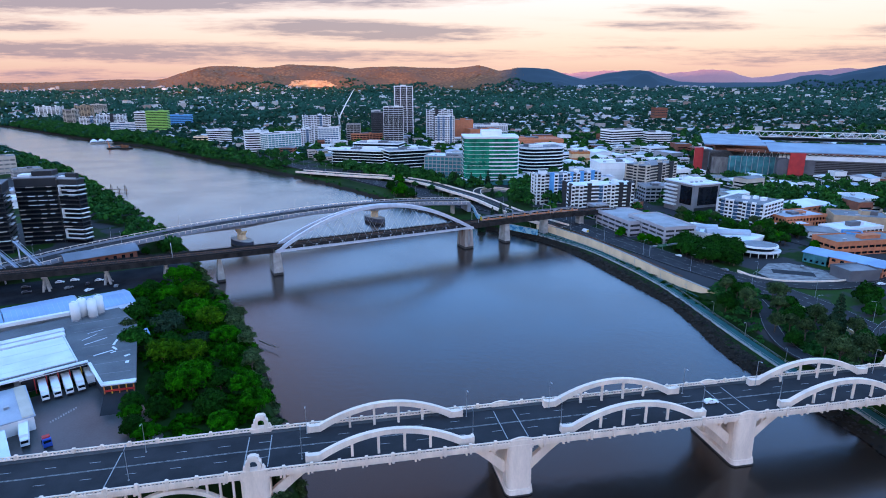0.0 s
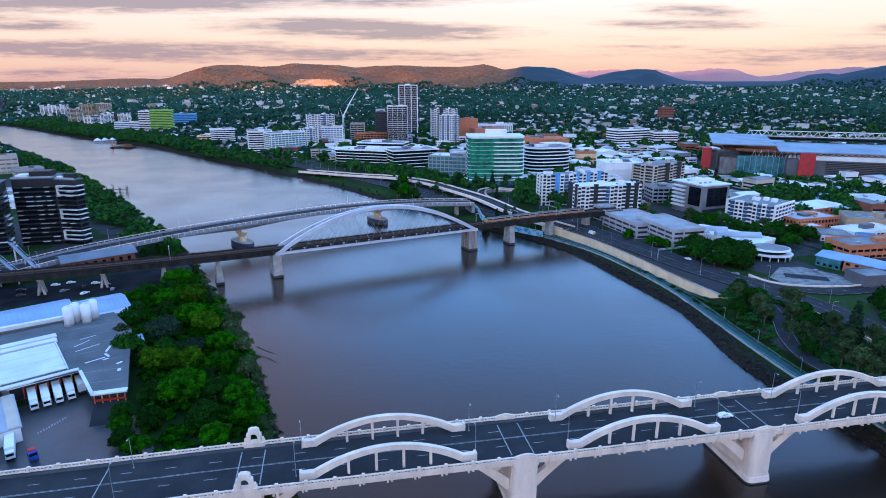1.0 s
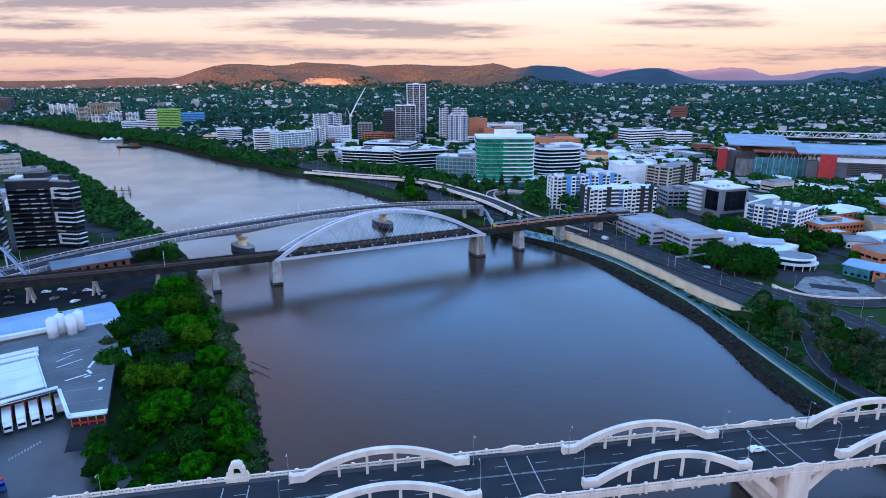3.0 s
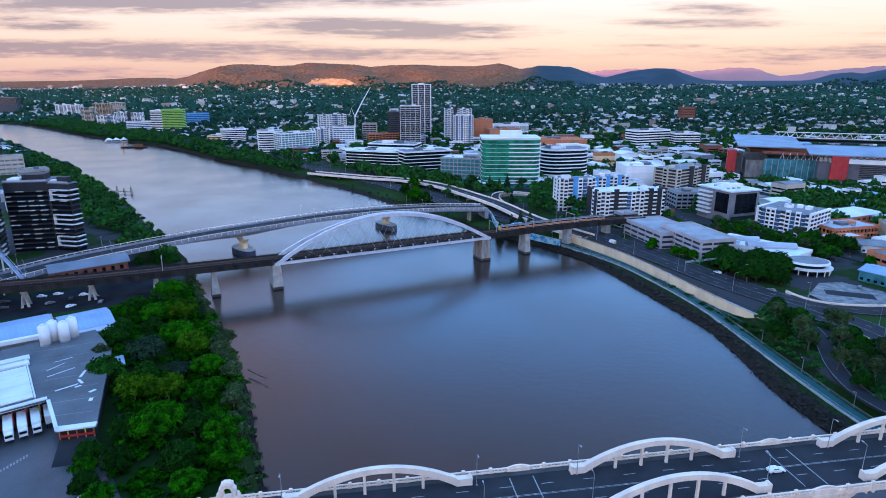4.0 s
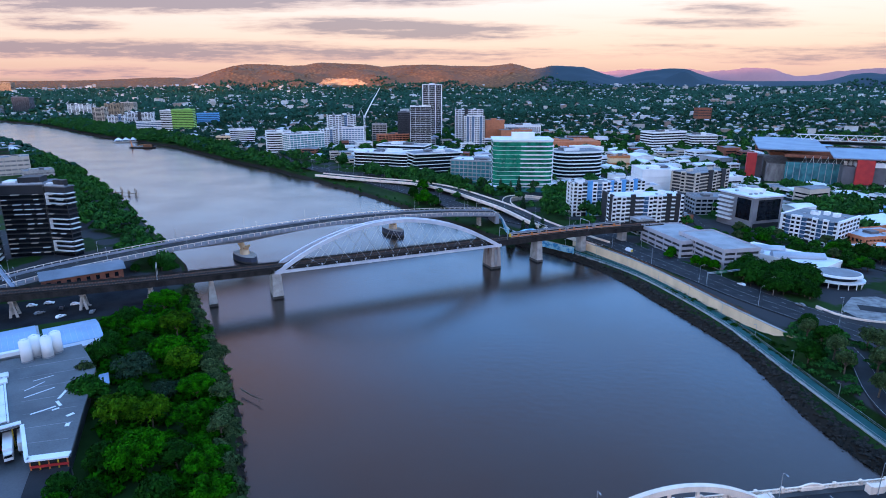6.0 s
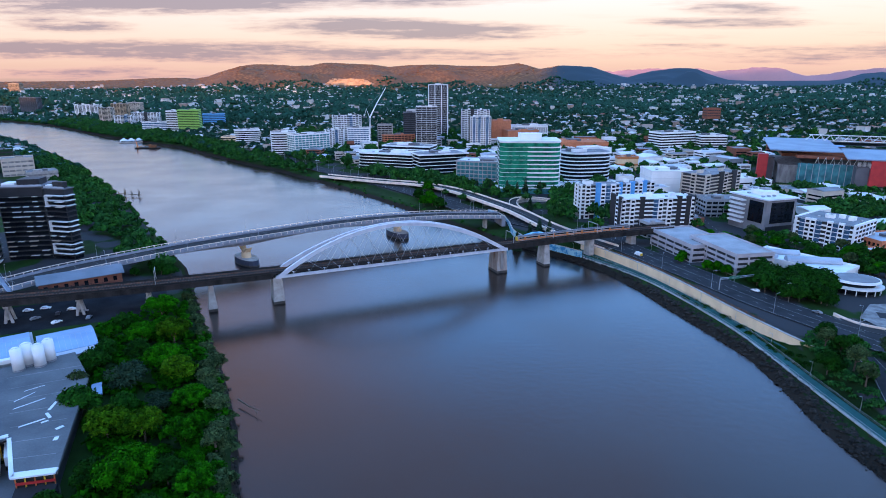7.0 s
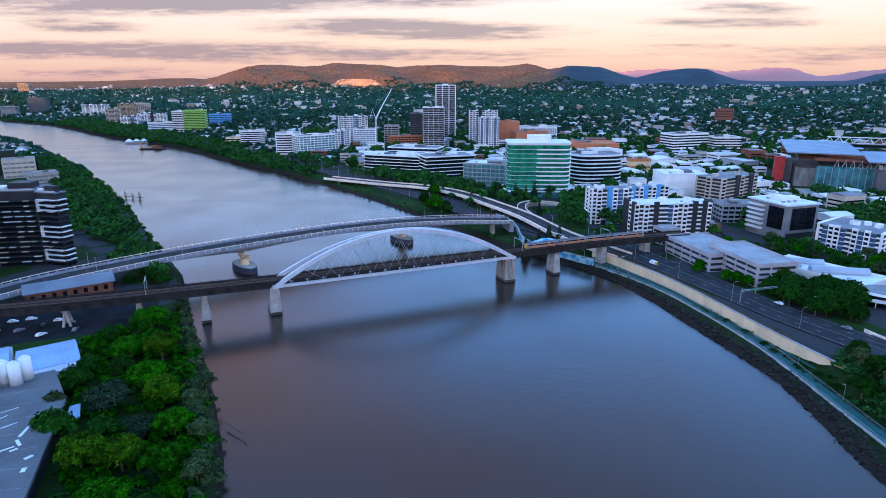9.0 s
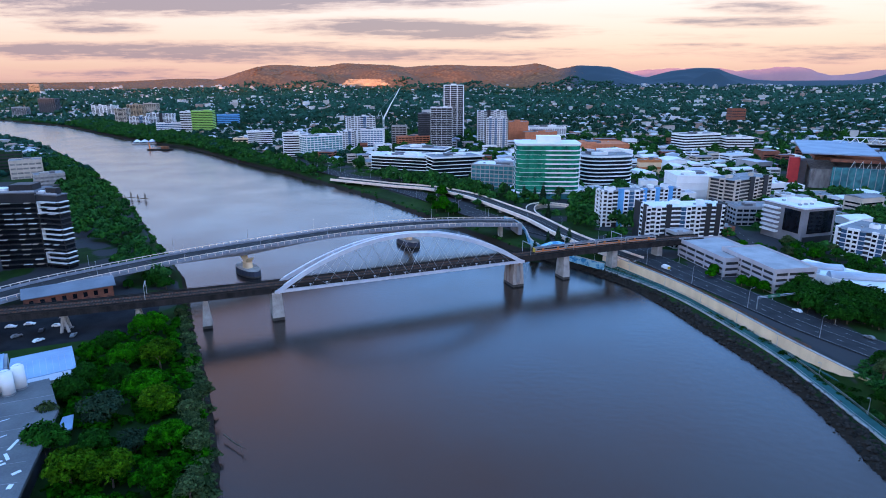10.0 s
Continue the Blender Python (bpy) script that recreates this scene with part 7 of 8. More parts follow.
def stadium():
    th = thing("stadium", pose(340, 700, 6, 0, 0, -18), "large football stadium with blue-grey roofs, pale trusses and red panels", "stadium")
    c = th.matrix_world @ Vector((55, 75, 0))
    claim(c.x, c.y, 250, 150, -18)

    def roof(x0, x1, y0, y1, z0, z1, name="roof"):
        v = [(x0, y0, z0), (x1, y0, z0), (x1, y1, z1), (x0, y1, z1)]
        v += [(x, y, z - 1.2) for x, y, z in v]
        return part(name, Geo().add(v, ((0, 1, 2, 3), (7, 6, 5, 4), (4, 5, 1, 0), (5, 6, 2, 1), (6, 7, 3, 2), (7, 4, 0, 3))), STADIUMROOF, th, "blue-grey metal roof plane")

    part("front_stand", Geo().box(90, 9, 12, 140, 14, 24), MIDGREY, th, "dark grey stand wall")
    for i in range(7):
        part("louvre", Geo().box(108, 1.75, 10.5 + i * 1.9, 100, 0.5, 0.9), CHARCOAL, th, "dark horizontal louvre")
    for i in range(22):
        part("eaves_truss", Geo().tube([(36 + i * 6, 1, 28.4), (39 + i * 6, -1, 31.2), (42 + i * 6, 1, 28.4)], 0.3, 4), WHITEWALL, th, "pale lattice under the roof edge")
    part("eaves_chord", Geo().tube([(34, 1, 28.4), (168, 1, 28.4)], 0.35, 5), WHITEWALL, th)
    part("white_band", Geo().box(95, 4, 26, 128, 8, 4), WHITEWALL, th)
    part("red_panel", Geo().box(39, 0.2, 19, 15.5, 5, 25), RED, th, "bright red panel")
    for i in range(18):
        part("gate_bay", Geo().box(36 + i * 6.6, 1.7, 4.2, 4.4, 0.6, 6.4), RED if i in (9, 10, 11) else (GREYWALL if i % 3 else CHARCOAL), th)
    roof(10, 170, -2, 42, 33, 39)
    roof(-58, 10, 22, 130, 37, 41)
    roof(-20, 170, 118, 158, 40, 33)
    part("back_stand", Geo().box(75, 140, 15, 190, 26, 30), MIDGREY, th)
    part("end_stand", Geo().box(-34, 78, 10, 26, 94, 20), CONC_D, th)
    part("end_seating", Geo().box(-32, 90, 28.5, 22, 70, 3.5), BRICK, th, "dark red seating rows")
    part("inner_red", Geo().box(75, 120, 24, 180, 2, 12), BRICK, th, "red seating rows")
    part("inner_red", Geo().box(-4, 26, 30.5, 56, 8, 3), BRICK, th, "red seating rows")
    part("end_box", Geo().box(-56, 60, 13, 12, 22, 26), MIDGREY, th, "dark grey end block")
    part("red_panel", Geo().box(-62, 46, 16, 10, 10, 27), RED, th, "bright red end panel")
    part("glass_front", Geo().box(-4, 20, 12, 52, 6, 24), TEALGLASS, th, "teal glass entrance front")
    for i in range(9):
        part("mullion", Geo().box(-28 + i * 6.0, 16.8, 12, 0.5, 0.5, 24), GREYWALL, th)
    for i in range(3):
        part("pylon", Geo().box(24 + i * 4.2, 14, 14, 2.4, 4, 28), WHITEWALL, th)
    # lattice along the far roof edge and over the glass front
    for i in range(19):
        x = -14 + i * 9.6
        part("truss", Geo().tube([(x, 117, 40), (x + 4.8, 112, 47), (x + 9.6, 117, 40)], 0.55, 5), WHITEWALL, th, "pale steel roof truss")
    part("truss_chord", Geo().tube([(-12, 112, 47), (165, 112, 47)], 0.6, 6), WHITEWALL, th)
    part("truss_chord", Geo().tube([(-14, 117, 40), (168, 117, 40)], 0.6, 6), WHITEWALL, th)
    for i in range(7):
        x = -16 + i * 7
        part("brace", Geo().tube([(x, 24, 18), (x + 3.5, 18, 31), (x + 7, 24, 18)], 0.45, 5), WHITEWALL, th, "pale raking steel brace")
    part("pitch", Geo().box(75, 80, 0.4, 120, 70, 0.3), GRASS, th, "green pitch")


stadium()


# tower crane
crane = thing("tower_crane", pose(-207, 1000, 6), "white lattice tower crane with a raised jib", "crane")
for sx in (-0.9, 0.9):
    for sy in (-0.9, 0.9):
        part("mast_chord", Geo().box(sx, sy, 26, 0.28, 0.28, 56), WHITEWALL, crane)
part("mast_lacing", Geo().tube([((-0.9 if i % 2 else 0.9), -0.9, i * 2.4) for i in range(23)], 0.14, 4), WHITEWALL, crane)
part("jib", Geo().tube([(0, 0, 52), (12, 0, 74), (27, 0, 98)], [1.1, 0.9, 0.4], 4), WHITEWALL, crane)
part("a_frame", Geo().tube([(0, 0, 52), (-5, 0, 66), (-9, 0, 53)], 0.4, 4), WHITEWALL, crane)
part("pendant_line", Geo().tube([(-5, 0, 66), (27, 0, 98)], 0.12, 4), STEEL, crane)
part("counterweight", Geo().box(-8, 0, 53, 6, 2.6, 2.4), MIDGREY, crane)
part("operator_cab", Geo().box(1.5, -1.5, 52.5, 2, 1.8, 2.2), WHITEWALL, crane)

# work barge with an orange mast on the river
barge = thing("work_barge", pose(-614, 1050, 0, 0, 0, 8), "rusty work barge with an orange crane moored by the bank", "barge")
part("hull", Geo().add([(-20, -4.5, -0.6), (18, -4.5, -0.6), (22, 0, -0.6), (18, 4.5, -0.6), (-20, 4.5, -0.6), (-21, -5, 2), (19, -5, 2), (24, 0, 2.2), (19, 5, 2), (-21, 5, 2)],
     ((4, 3, 2, 1, 0), (5, 6, 7, 8, 9), (0, 1, 6, 5), (1, 2, 7, 6), (2, 3, 8, 7), (3, 4, 9, 8), (4, 0, 5, 9))), DARK_STEEL, barge)
part("deck_house", Geo().box(9, 0, 4.2, 12, 6, 4.4), RUST, barge, "rust-red deck house")
part("mast", Geo().tube([(-17, 0, 2), (-19, 0, 15)], [1.6, 0.4], 6), ORANGE, barge, "orange derrick")
part("boom", Geo().tube([(-15, 0, 3), (6, 0, 7)], 0.3, 5), ORANGE, barge)
pav = thing("boat_pavilion", pose(-706, 1148, 0, 0, 0, 22), "white riverside pavilion with peaked roofs", "pavilion")
part("platform", Geo().box(0, 0, 0.6, 42, 14, 1.6), CONC, pav)
for i in range(3):
    part("peaked_roof", Geo().box(-13 + i * 13, 0, 6, 12.5, 12, 4.5, 0, 0.15), WHITEROOF, pav)
    for e in (-5, 5):
        part("post", Geo().box(-13 + i * 13 + e, -5, 2.6, 0.4, 0.4, 3), WHITEWALL, pav)
jetty = thing("jetty", pose(-391, 628, 0, 0, 0, -12), "old timber jetty with leaning piles", "jetty")
for i in range(7):
    part("pile", Geo().tube([(i * 4.5, (i % 2) * 3, -2), (i * 4.5 + 0.3, (i % 2) * 3, 4.5 + (i * 7 % 4))], 0.35, 6), WOOD, jetty)
part("beam", Geo().box(14, 1.5, 2.0, 30, 0.5, 0.5), WOOD, jetty)

# smaller commercial buildings between the large ones
LOW_STYLES = ((WHITEWALL, WHITEROOF, "white flat-roofed commercial building"), (GREYWALL, TINROOF, "grey commercial building with metal roof"), (BEIGE, GREYROOF, "beige flat-roofed commercial building"),
              (WHITEWALL, TINROOF, "white commercial building with pale metal roof"), (BRICK, GREYROOF, "brown brick commercial building with flat roof"), (GREYWALL, BLUEROOF, "grey shed with blue metal roof"))


def low_building(x, y, w, d, rot, h, style, seed):
    r = random.Random(seed)
    wall, roof, label = LOW_STYLES[style]
    claim(x, y, w, d, rot)
    th = thing("commercial_building", pose(x, y, float(land(x, y)) - 0.2, 0, 0, rot), label, "commercial building", "small city buildings")
    part("wall", Geo().box(0, 0, h / 2 - 1, w, d, h + 2), wall, th)
    if r.random() < 0.45:
        part("roof", Geo().add([(-w / 2 - 0.5, -d / 2 - 0.5, h), (w / 2 + 0.5, -d / 2 - 0.5, h), (w / 2 + 0.5, d / 2 + 0.5, h), (-w / 2 - 0.5, d / 2 + 0.5, h), (-w / 2 - 0.5, 0, h + d * 0.1), (w / 2 + 0.5, 0, h + d * 0.1)],
             ((0, 1, 5, 4), (2, 3, 4, 5), (0, 4, 3), (1, 2, 5), (3, 2, 1, 0))), roof, th)
    else:
        part("roof", Geo().box(0, 0, h + 0.1, w - 0.6, d - 0.6, 0.3), roof, th)
        part("parapet", Geo().box(0, -d / 2, h + 0.3, w + 0.3, 0.35, 1.0).box(0, d / 2, h + 0.3, w + 0.3, 0.35, 1.0).box(-w / 2, 0, h + 0.3, 0.35, d, 1.0).box(w / 2, 0, h + 0.3, 0.35, d, 1.0), wall, th)
        for k in range(r.randint(1, 3) if y < 720 else 0):
            part("air_unit", Geo().box(r.uniform(-0.35, 0.35) * w, r.uniform(-0.35, 0.35) * d, h + 0.9, r.uniform(1.5, 4), r.uniform(1.5, 3), 1.3), STEEL, th)
    fl = max(1, int(h / 3.6))
    for i in range(fl):
        z = 1.9 + i * 3.5
        part("window_band", Geo().box(0, -d / 2 - 0.04, z, w * 0.86, 0.1, 1.5).box(w / 2 + 0.04, 0, z, 0.1, d * 0.8, 1.5).box(-w / 2 - 0.04, 0, z, 0.1, d * 0.8, 1.5), GLASS, th)


rl2 = random.Random(77)
made = 0
for _ in range(14000):
    if made >= 300:
        break
    y = 470 + 640 * rl2.random() ** 0.8
    x = rl2.uniform(-0.32, 0.80) * y
    w, d = (rl2.uniform(14, 38), rl2.uniform(12, 26)) if made < 150 else (rl2.uniform(11, 24), rl2.uniform(9, 16))
    if float(from_bank(x, y)) < 75 or (x < 72 and y < 800) or taken(x, y, max(w, d) * 0.55):
        continue
    low_building(x, y, w, d, rl2.choice((5, 22, 22, 95, 112)) + rl2.uniform(-4, 4), rl2.choice((5, 6, 8, 8, 11, 14)), rl2.choice((0, 0, 1, 2, 3, 3, 4, 5)), made)
    made += 1

B("church_hall", (432, 1396), (460, 1400), 22, 16, "large red-roofed hall on the wooded slope", BRICK, CHARCOAL, RED, z0=40, fh=5, band=0.6, bay=5, plant=0, category="hall")

# ---------------------------------------------------------------- houses of the suburbs
def suburb():
    rs = np.random.RandomState(9)
    wall_v, wall_f, roof_v, roof_f = [], [], [], []
    r_ = 860 + 2690 * rs.rand(22000) ** 0.85
    az_ = rs.uniform(-46, 44, 22000)
    x_, y_ = r_ * np.sin(np.radians(az_)), r_ * np.cos(np.radians(az_))
    z_ = land(x_, y_) - 0.4
    ok = (rs.rand(22000) < 0.5 + 0.5 * waves(x_, y_, 420, 31) + 0.25 * (az_ > 8) + 0.2 * (r_ < 1300)) & ((r_ > 1050) | (az_ > 6)) & (from_bank(x_, y_) > 30) & (z_ < 92)
    n = 0
    for x, y, z, r in zip(x_[ok], y_[ok], z_[ok], r_[ok]):
        if n >= 7600:
            break
        if r < 1350 and taken(x, y, 9):
            continue
        w, d, h = rs.uniform(7, 14), rs.uniform(6, 9.5), rs.uniform(2.6, 4.6)
        rot = rs.choice((0.3, 0.3 + math.pi / 2)) + rs.normal(0, 0.25) + 0.0004 * x
        c, s = math.cos(rot), math.sin(rot)
        if rs.rand() < (0.03 if r > 1350 else 0.3):
            w, d, h = w * 1.8, d * 1.6, rs.uniform(5, 10) if r < 1350 else rs.uniform(8, 16)
        rh = d * rs.uniform(0.16, 0.3) if h < 8 else 0.6
        hip = rs.rand() < 0.6

        def at(px, py, pz):
            return (x + px * c - py * s, y + px * s + py * c, z + pz)

        o = len(wall_v)
        wall_v += [at(a * w / 2, b * d / 2, q) for q in (-2, h) for a, b in ((-1, -1), (1, -1), (1, 1), (-1, 1))]
        wall_f += [(o, o + 1, o + 5, o + 4), (o + 1, o + 2, o + 6, o + 5), (o + 2, o + 3, o + 7, o + 6), (o + 3, o, o + 4, o + 7)]
        o = len(roof_v)
        e = 0.6
        k = (w - d * 0.8) / 2 if hip else w / 2 + e
        roof_v += [at(-w / 2 - e, -d / 2 - e, h), at(w / 2 + e, -d / 2 - e, h), at(w / 2 + e, d / 2 + e, h), at(-w / 2 - e, d / 2 + e, h), at(-k, 0, h + rh), at(k, 0, h + rh)]
        roof_f += [(o, o + 1, o + 5, o + 4), (o + 2, o + 3, o + 4, o + 5), (o + 1, o + 2, o + 5), (o + 3, o, o + 4)]
        n += 1
    return Geo().add(wall_v, wall_f), Geo().add(roof_v, roof_f)


hw, hr = suburb()
houses = solid("houses", hw, HOUSEWALL, "pale timber houses scattered through the wooded suburbs", "houses", kind="stuff")
tagged(part("roofs", hr, HOUSEROOF, houses, "pale metal and red tile roofs"), kind="stuff")


# ---------------------------------------------------------------- trees
def leaf_cloud(seed, lobes, count, size, droop=0.2):
    """A crown: leaf sprays, each a bent pair of triangles, over a few uneven lobes (centre, radii)."""
    rs = np.random.RandomState(seed)
    lobes = np.array(lobes, float)
    vol = lobes[:, 3] * lobes[:, 4]
    pick = rs.choice(len(lobes), count, p=vol / vol.sum())
    u = rs.normal(size=(count, 3))
    u /= np.linalg.norm(u, axis=1)[:, None]
    u[:, 2] = np.where(u[:, 2] < -0.35, -u[:, 2] * 0.6, u[:, 2])
    rad = (1 - 0.42 * rs.rand(count) ** 1.7) * (1 + 0.13 * np.sin(u[:, 0] * 7 + seed) * np.cos(u[:, 1] * 6))
    c = lobes[pick, :3] + u * rad[:, None] * lobes[pick][:, (3, 3, 4)]
    nrm = u + rs.normal(scale=0.45, size=(count, 3))
    nrm /= np.linalg.norm(nrm, axis=1)[:, None]
    t = np.cross(nrm, rs.normal(size=(count, 3)))
    t /= np.linalg.norm(t, axis=1)[:, None]
    b = np.cross(nrm, t)
    s = size * rs.uniform(0.6, 1.4, count)[:, None]
    p0, p1 = c - t * s, c + t * s
    p2, p3 = c + b * s * 0.7 - nrm * s * droop, c - b * s * 0.7 - nrm * s * droop
    v = np.stack([p0, p3, p1, p2], 1).reshape(-1, 3)
    i = np.arange(count)[:, None] * 4
    f = np.concatenate([i + (0, 1, 2), i + (0, 2, 3)], 0)
    return v, f


def cloud_mesh(name, data, mat):
    me = bpy.data.meshes.new(name)
    me.from_pydata(data[0].tolist(), [], data[1].tolist())
    me.materials.append(mat)
    return me


def tree(kind, seed, h, r, count, size, mat, label, name="tree", lobes=7):
    """Trunk, limbs and a crown: a broad dome that carries many small rounded clumps, or for a gum a few loose ones."""
    rr = random.Random(seed)
    th = thing(name, Matrix(), label, "tree", "trees")
    stem = h * (0.38 if kind != "gum" else 0.5)
    trunk = Geo().tube([(0, 0, -0.8), (0.1, 0, stem * 0.5), (0.2, 0.1, stem), (0.1, 0.2, h * 0.75)], [h * 0.035, h * 0.028, h * 0.022, h * 0.008], 7)
    if kind == "dome":
        ls = [(0, 0, h - r * 0.62, r * 0.74, r * 0.52)]
    else:
        ls = [(0, 0, h - r * 0.72, r * 0.72, r * 0.68)]
    for k in range(lobes):
        a = 2 * math.pi * k / lobes * (1 if kind != "dome" else 5.618) + rr.uniform(-0.4, 0.4)
        if kind == "dome":
            up = rr.uniform(0.05, 1.0) ** 0.7
            q = r * 0.78 * math.cos(up * 1.3)
            lr = r * rr.uniform(0.2, 0.34)
            z = h - r * 0.72 + r * 0.56 * math.sin(up * 1.5)
        else:
            q = r * rr.uniform(0.42, 0.66)
            lr = r * rr.uniform(0.36, 0.52)
            z = h - r * rr.uniform(0.6, 1.25)
        ls.append((q * math.cos(a), q * math.sin(a), z, lr, lr * 0.85))
        if kind != "dome" or k % 3 == 0:
            trunk.tube([(0.15, 0.05, stem * rr.uniform(0.6, 0.95)), (q * 0.5 * math.cos(a), q * 0.5 * math.sin(a), z - lr * 0.7), (q * math.cos(a), q * math.sin(a), z)], [h * 0.016, h * 0.011, h * 0.004], 5)
    part("trunk", trunk, BARK, th)
    part("crown", cloud_mesh("crown", leaf_cloud(seed, ls, count, size), mat), mat, th)
    return th


def pine_tree(seed, h, r, label):
    th = thing("pine_tree", Matrix(), label, "tree", "pine trees")
    part("trunk", Geo().tube([(0, 0, -0.6), (0, 0, h * 0.5), (0, 0, h)], [h * 0.025, h * 0.016, 0.04], 7), BARK, th)
    ls = []
    rr = random.Random(seed)
    tiers = 11
    for k in range(tiers):
        z = h * (0.14 + 0.84 * k / tiers)
        rk = r * (1 - (k / tiers) ** 1.3) * rr.uniform(0.8, 1.1) + 0.3
        for j in range(5):
            a = j * 1.257 + k * 0.6
            ls.append((rk * 0.55 * math.cos(a), rk * 0.55 * math.sin(a), z, rk * 0.48, h * 0.035))
    part("crown", cloud_mesh("crown", leaf_cloud(seed, ls, 2600, 0.42), PINE), PINE, th)
    return th


grove = [tree("dome", 11, 11, 8.0, 5600, 0.42, LEAF, "broad domed bright green tree on the river bank", lobes=24),
         tree("dome", 12, 10, 6.4, 4200, 0.40, LEAF, "rounded bright green tree on the river bank", lobes=18),
         tree("fig", 13, 11, 6.0, 3000, 0.48, LEAF_D, "dense dark green tree on the river bank", lobes=10),
         tree("gum", 14, 13, 5.0, 1700, 0.42, LEAF_G, "thin grey-green gum tree on the river bank", lobes=9),
         tree("broad", 15, 8, 4.4, 2000, 0.48, LEAF, "low bright green tree on the river bank", lobes=8),
         tree("dome", 16, 11, 7.4, 4200, 0.46, LEAF_Y, "spreading feathery yellow-green tree on the river bank", lobes=30),
         tree("broad", 17, 11, 6.6, 3200, 0.46, LEAF_P, "round dull blue-green tree among brighter ones", lobes=11)]
street = [tree("broad", 21, 9, 4.4, 1100, 0.66, LEAF_D, "leafy dark green street tree"),
          tree("broad", 22, 10, 5.2, 1300, 0.70, LEAF, "leafy green park tree"),
          tree("gum", 23, 12, 4.4, 900, 0.62, LEAF_G, "grey-green gum tree in the street"),
          tree("fig", 24, 11, 6.4, 1500, 0.74, LEAF_D, "wide dark fig tree")]
mid_spots = []      # trees further off, joined into one mesh of clumps
used = set()


def plant(ob, x, y, s=1.0, sz=None, turn=0.0, z=None):
    m = pose(x, y, float(land(x, y)) - 0.1 if z is None else z, 0, 0, turn)
    if ob.name not in used:
        used.add(ob.name)
        ob.matrix_world = m
        ob.scale = (s, s, sz or s)
        return ob
    c = copy_thing(ob, m)
    c.scale = (s, s, sz or s)
    return c


rt = random.Random(5)


def within(poly, x, y):
    hit = False
    for (ax, ay), (bx, by) in zip(poly, poly[1:] + poly[:1]):
        if (ay > y) != (by > y) and x < ax + (y - ay) * (bx - ax) / (by - ay):
            hit = not hit
    return hit


def fill(poly, gap, kinds, weights, lo, hi, pad=1.0, shore=1.0, far=False):
    xs, ys = [p[0] for p in poly], [p[1] for p in poly]
    y = min(ys)
    while y < max(ys):
        x = min(xs)
        while x < max(xs):
            px, py = x + rt.uniform(-0.42, 0.42) * gap, y + rt.uniform(-0.42, 0.42) * gap
            if within(poly, px, py) and not taken(px, py, pad) and float(from_bank(px, py)) > shore:
                if far:
                    mid_spots.append((px, py, rt.uniform(lo, hi)))
                else:
                    plant(rt.choices(kinds, weights)[0], px, py, rt.uniform(lo, hi), None, rt.uniform(0, 360))
            x += gap
        y += gap * 0.87


# the wooded near shore between yard and river
GROVE = [(-100, 150), (-82, 152), (-60, 160), (-71, 184), (-81, 206), (-92, 230), (-110, 260), (-128, 288), (-142, 304), (-156, 322), (-172, 312), (-178, 298), (-174, 284), (-150, 246), (-138, 226), (-118, 198), (-110, 178), (-101, 158)]
# the broad crowns: x, y, size and kind
for x, y, s, kind in ((-155, 303, 1.0, 0), (-134, 276, 1.05, 5), (-147, 274, 0.9, 0), (-163, 275, 0.85, 1), (-151, 249, 1.0, 2), (-130, 238, 1.05, 6), (-124, 251, 1.0, 0), (-114, 244, 0.95, 5), (-144, 287, 0.8, 1),
                      (-135, 218, 1.15, 2), (-117, 206, 1.05, 5), (-106, 208, 0.95, 5), (-92, 207, 0.95, 1), (-96, 185, 1.1, 0), (-87, 188, 0.95, 2), (-76, 184, 0.95, 1), (-69, 172, 1.0, 1), (-108, 186, 0.85, 2)):
    plant(grove[kind], x, y, s, None, rt.uniform(0, 360))
for x, y, s, kind in ((-102, 171, 0.75, 2), (-83, 171, 1.0, 2), (-75, 160, 0.85, 1), (-100, 226, 0.8, 0), (-110, 224, 0.75, 6), (-141, 262, 0.85, 2), (-122, 222, 0.8, 2), (-84, 197, 0.7, 4), (-138, 292, 0.7, 4), (-104, 160, 0.7, 2), (-112, 174, 0.7, 2), (-108, 166, 0.65, 1), (-97, 155, 0.7, 1),
                      (-166, 290, 0.75, 2), (-145, 232, 0.8, 3), (-155, 262, 0.8, 2), (-148, 306, 0.62, 4), (-161, 315, 0.6, 4), (-152, 318, 0.5, 4)):
    plant(grove[kind], x, y, s, None, rt.uniform(0, 360))
# low gums hanging over the waterline
for x, y, s in ((-70, 186, 0.7), (-80, 206, 0.85), (-82, 212, 0.7), (-89, 226, 0.85), (-93, 234, 0.75), (-100, 242, 0.9), (-105, 250, 0.8), (-105, 258, 0.9), (-98, 238, 0.7), (-124, 284, 0.55), (-132, 298, 0.5)):
    plant(grove[3], x - 1.5, y - 1.0, s, s * 0.75, rt.uniform(0, 360))
# two trees in front of the near bridge
for x, y, s in ((-86.5, 124.2, 0.62), (-64.7, 125.0, 0.4)):
    plant(grove[4], x, y, s, None, 40)
# past the rail bridge
for x, y, s in ((-192, 366, 0.9), (-184, 362, 0.75), (-200, 372, 0.7), (-206, 362, 0.5)):
    plant(grove[2], x, y, s, None, rt.uniform(0, 360))
fill([(-160, 345), (-196, 400), (-240, 450), (-290, 510), (-330, 560), (-375, 612), (-410, 662), (-540, 798), (-655, 905), (-700, 860), (-600, 770), (-470, 640), (-400, 540), (-330, 470), (-262, 430), (-240, 395), (-200, 372), (-178, 352)],
     9.0, street, (1, 3, 3, 2), 0.7, 1.15, 1.0, 11.0, True)
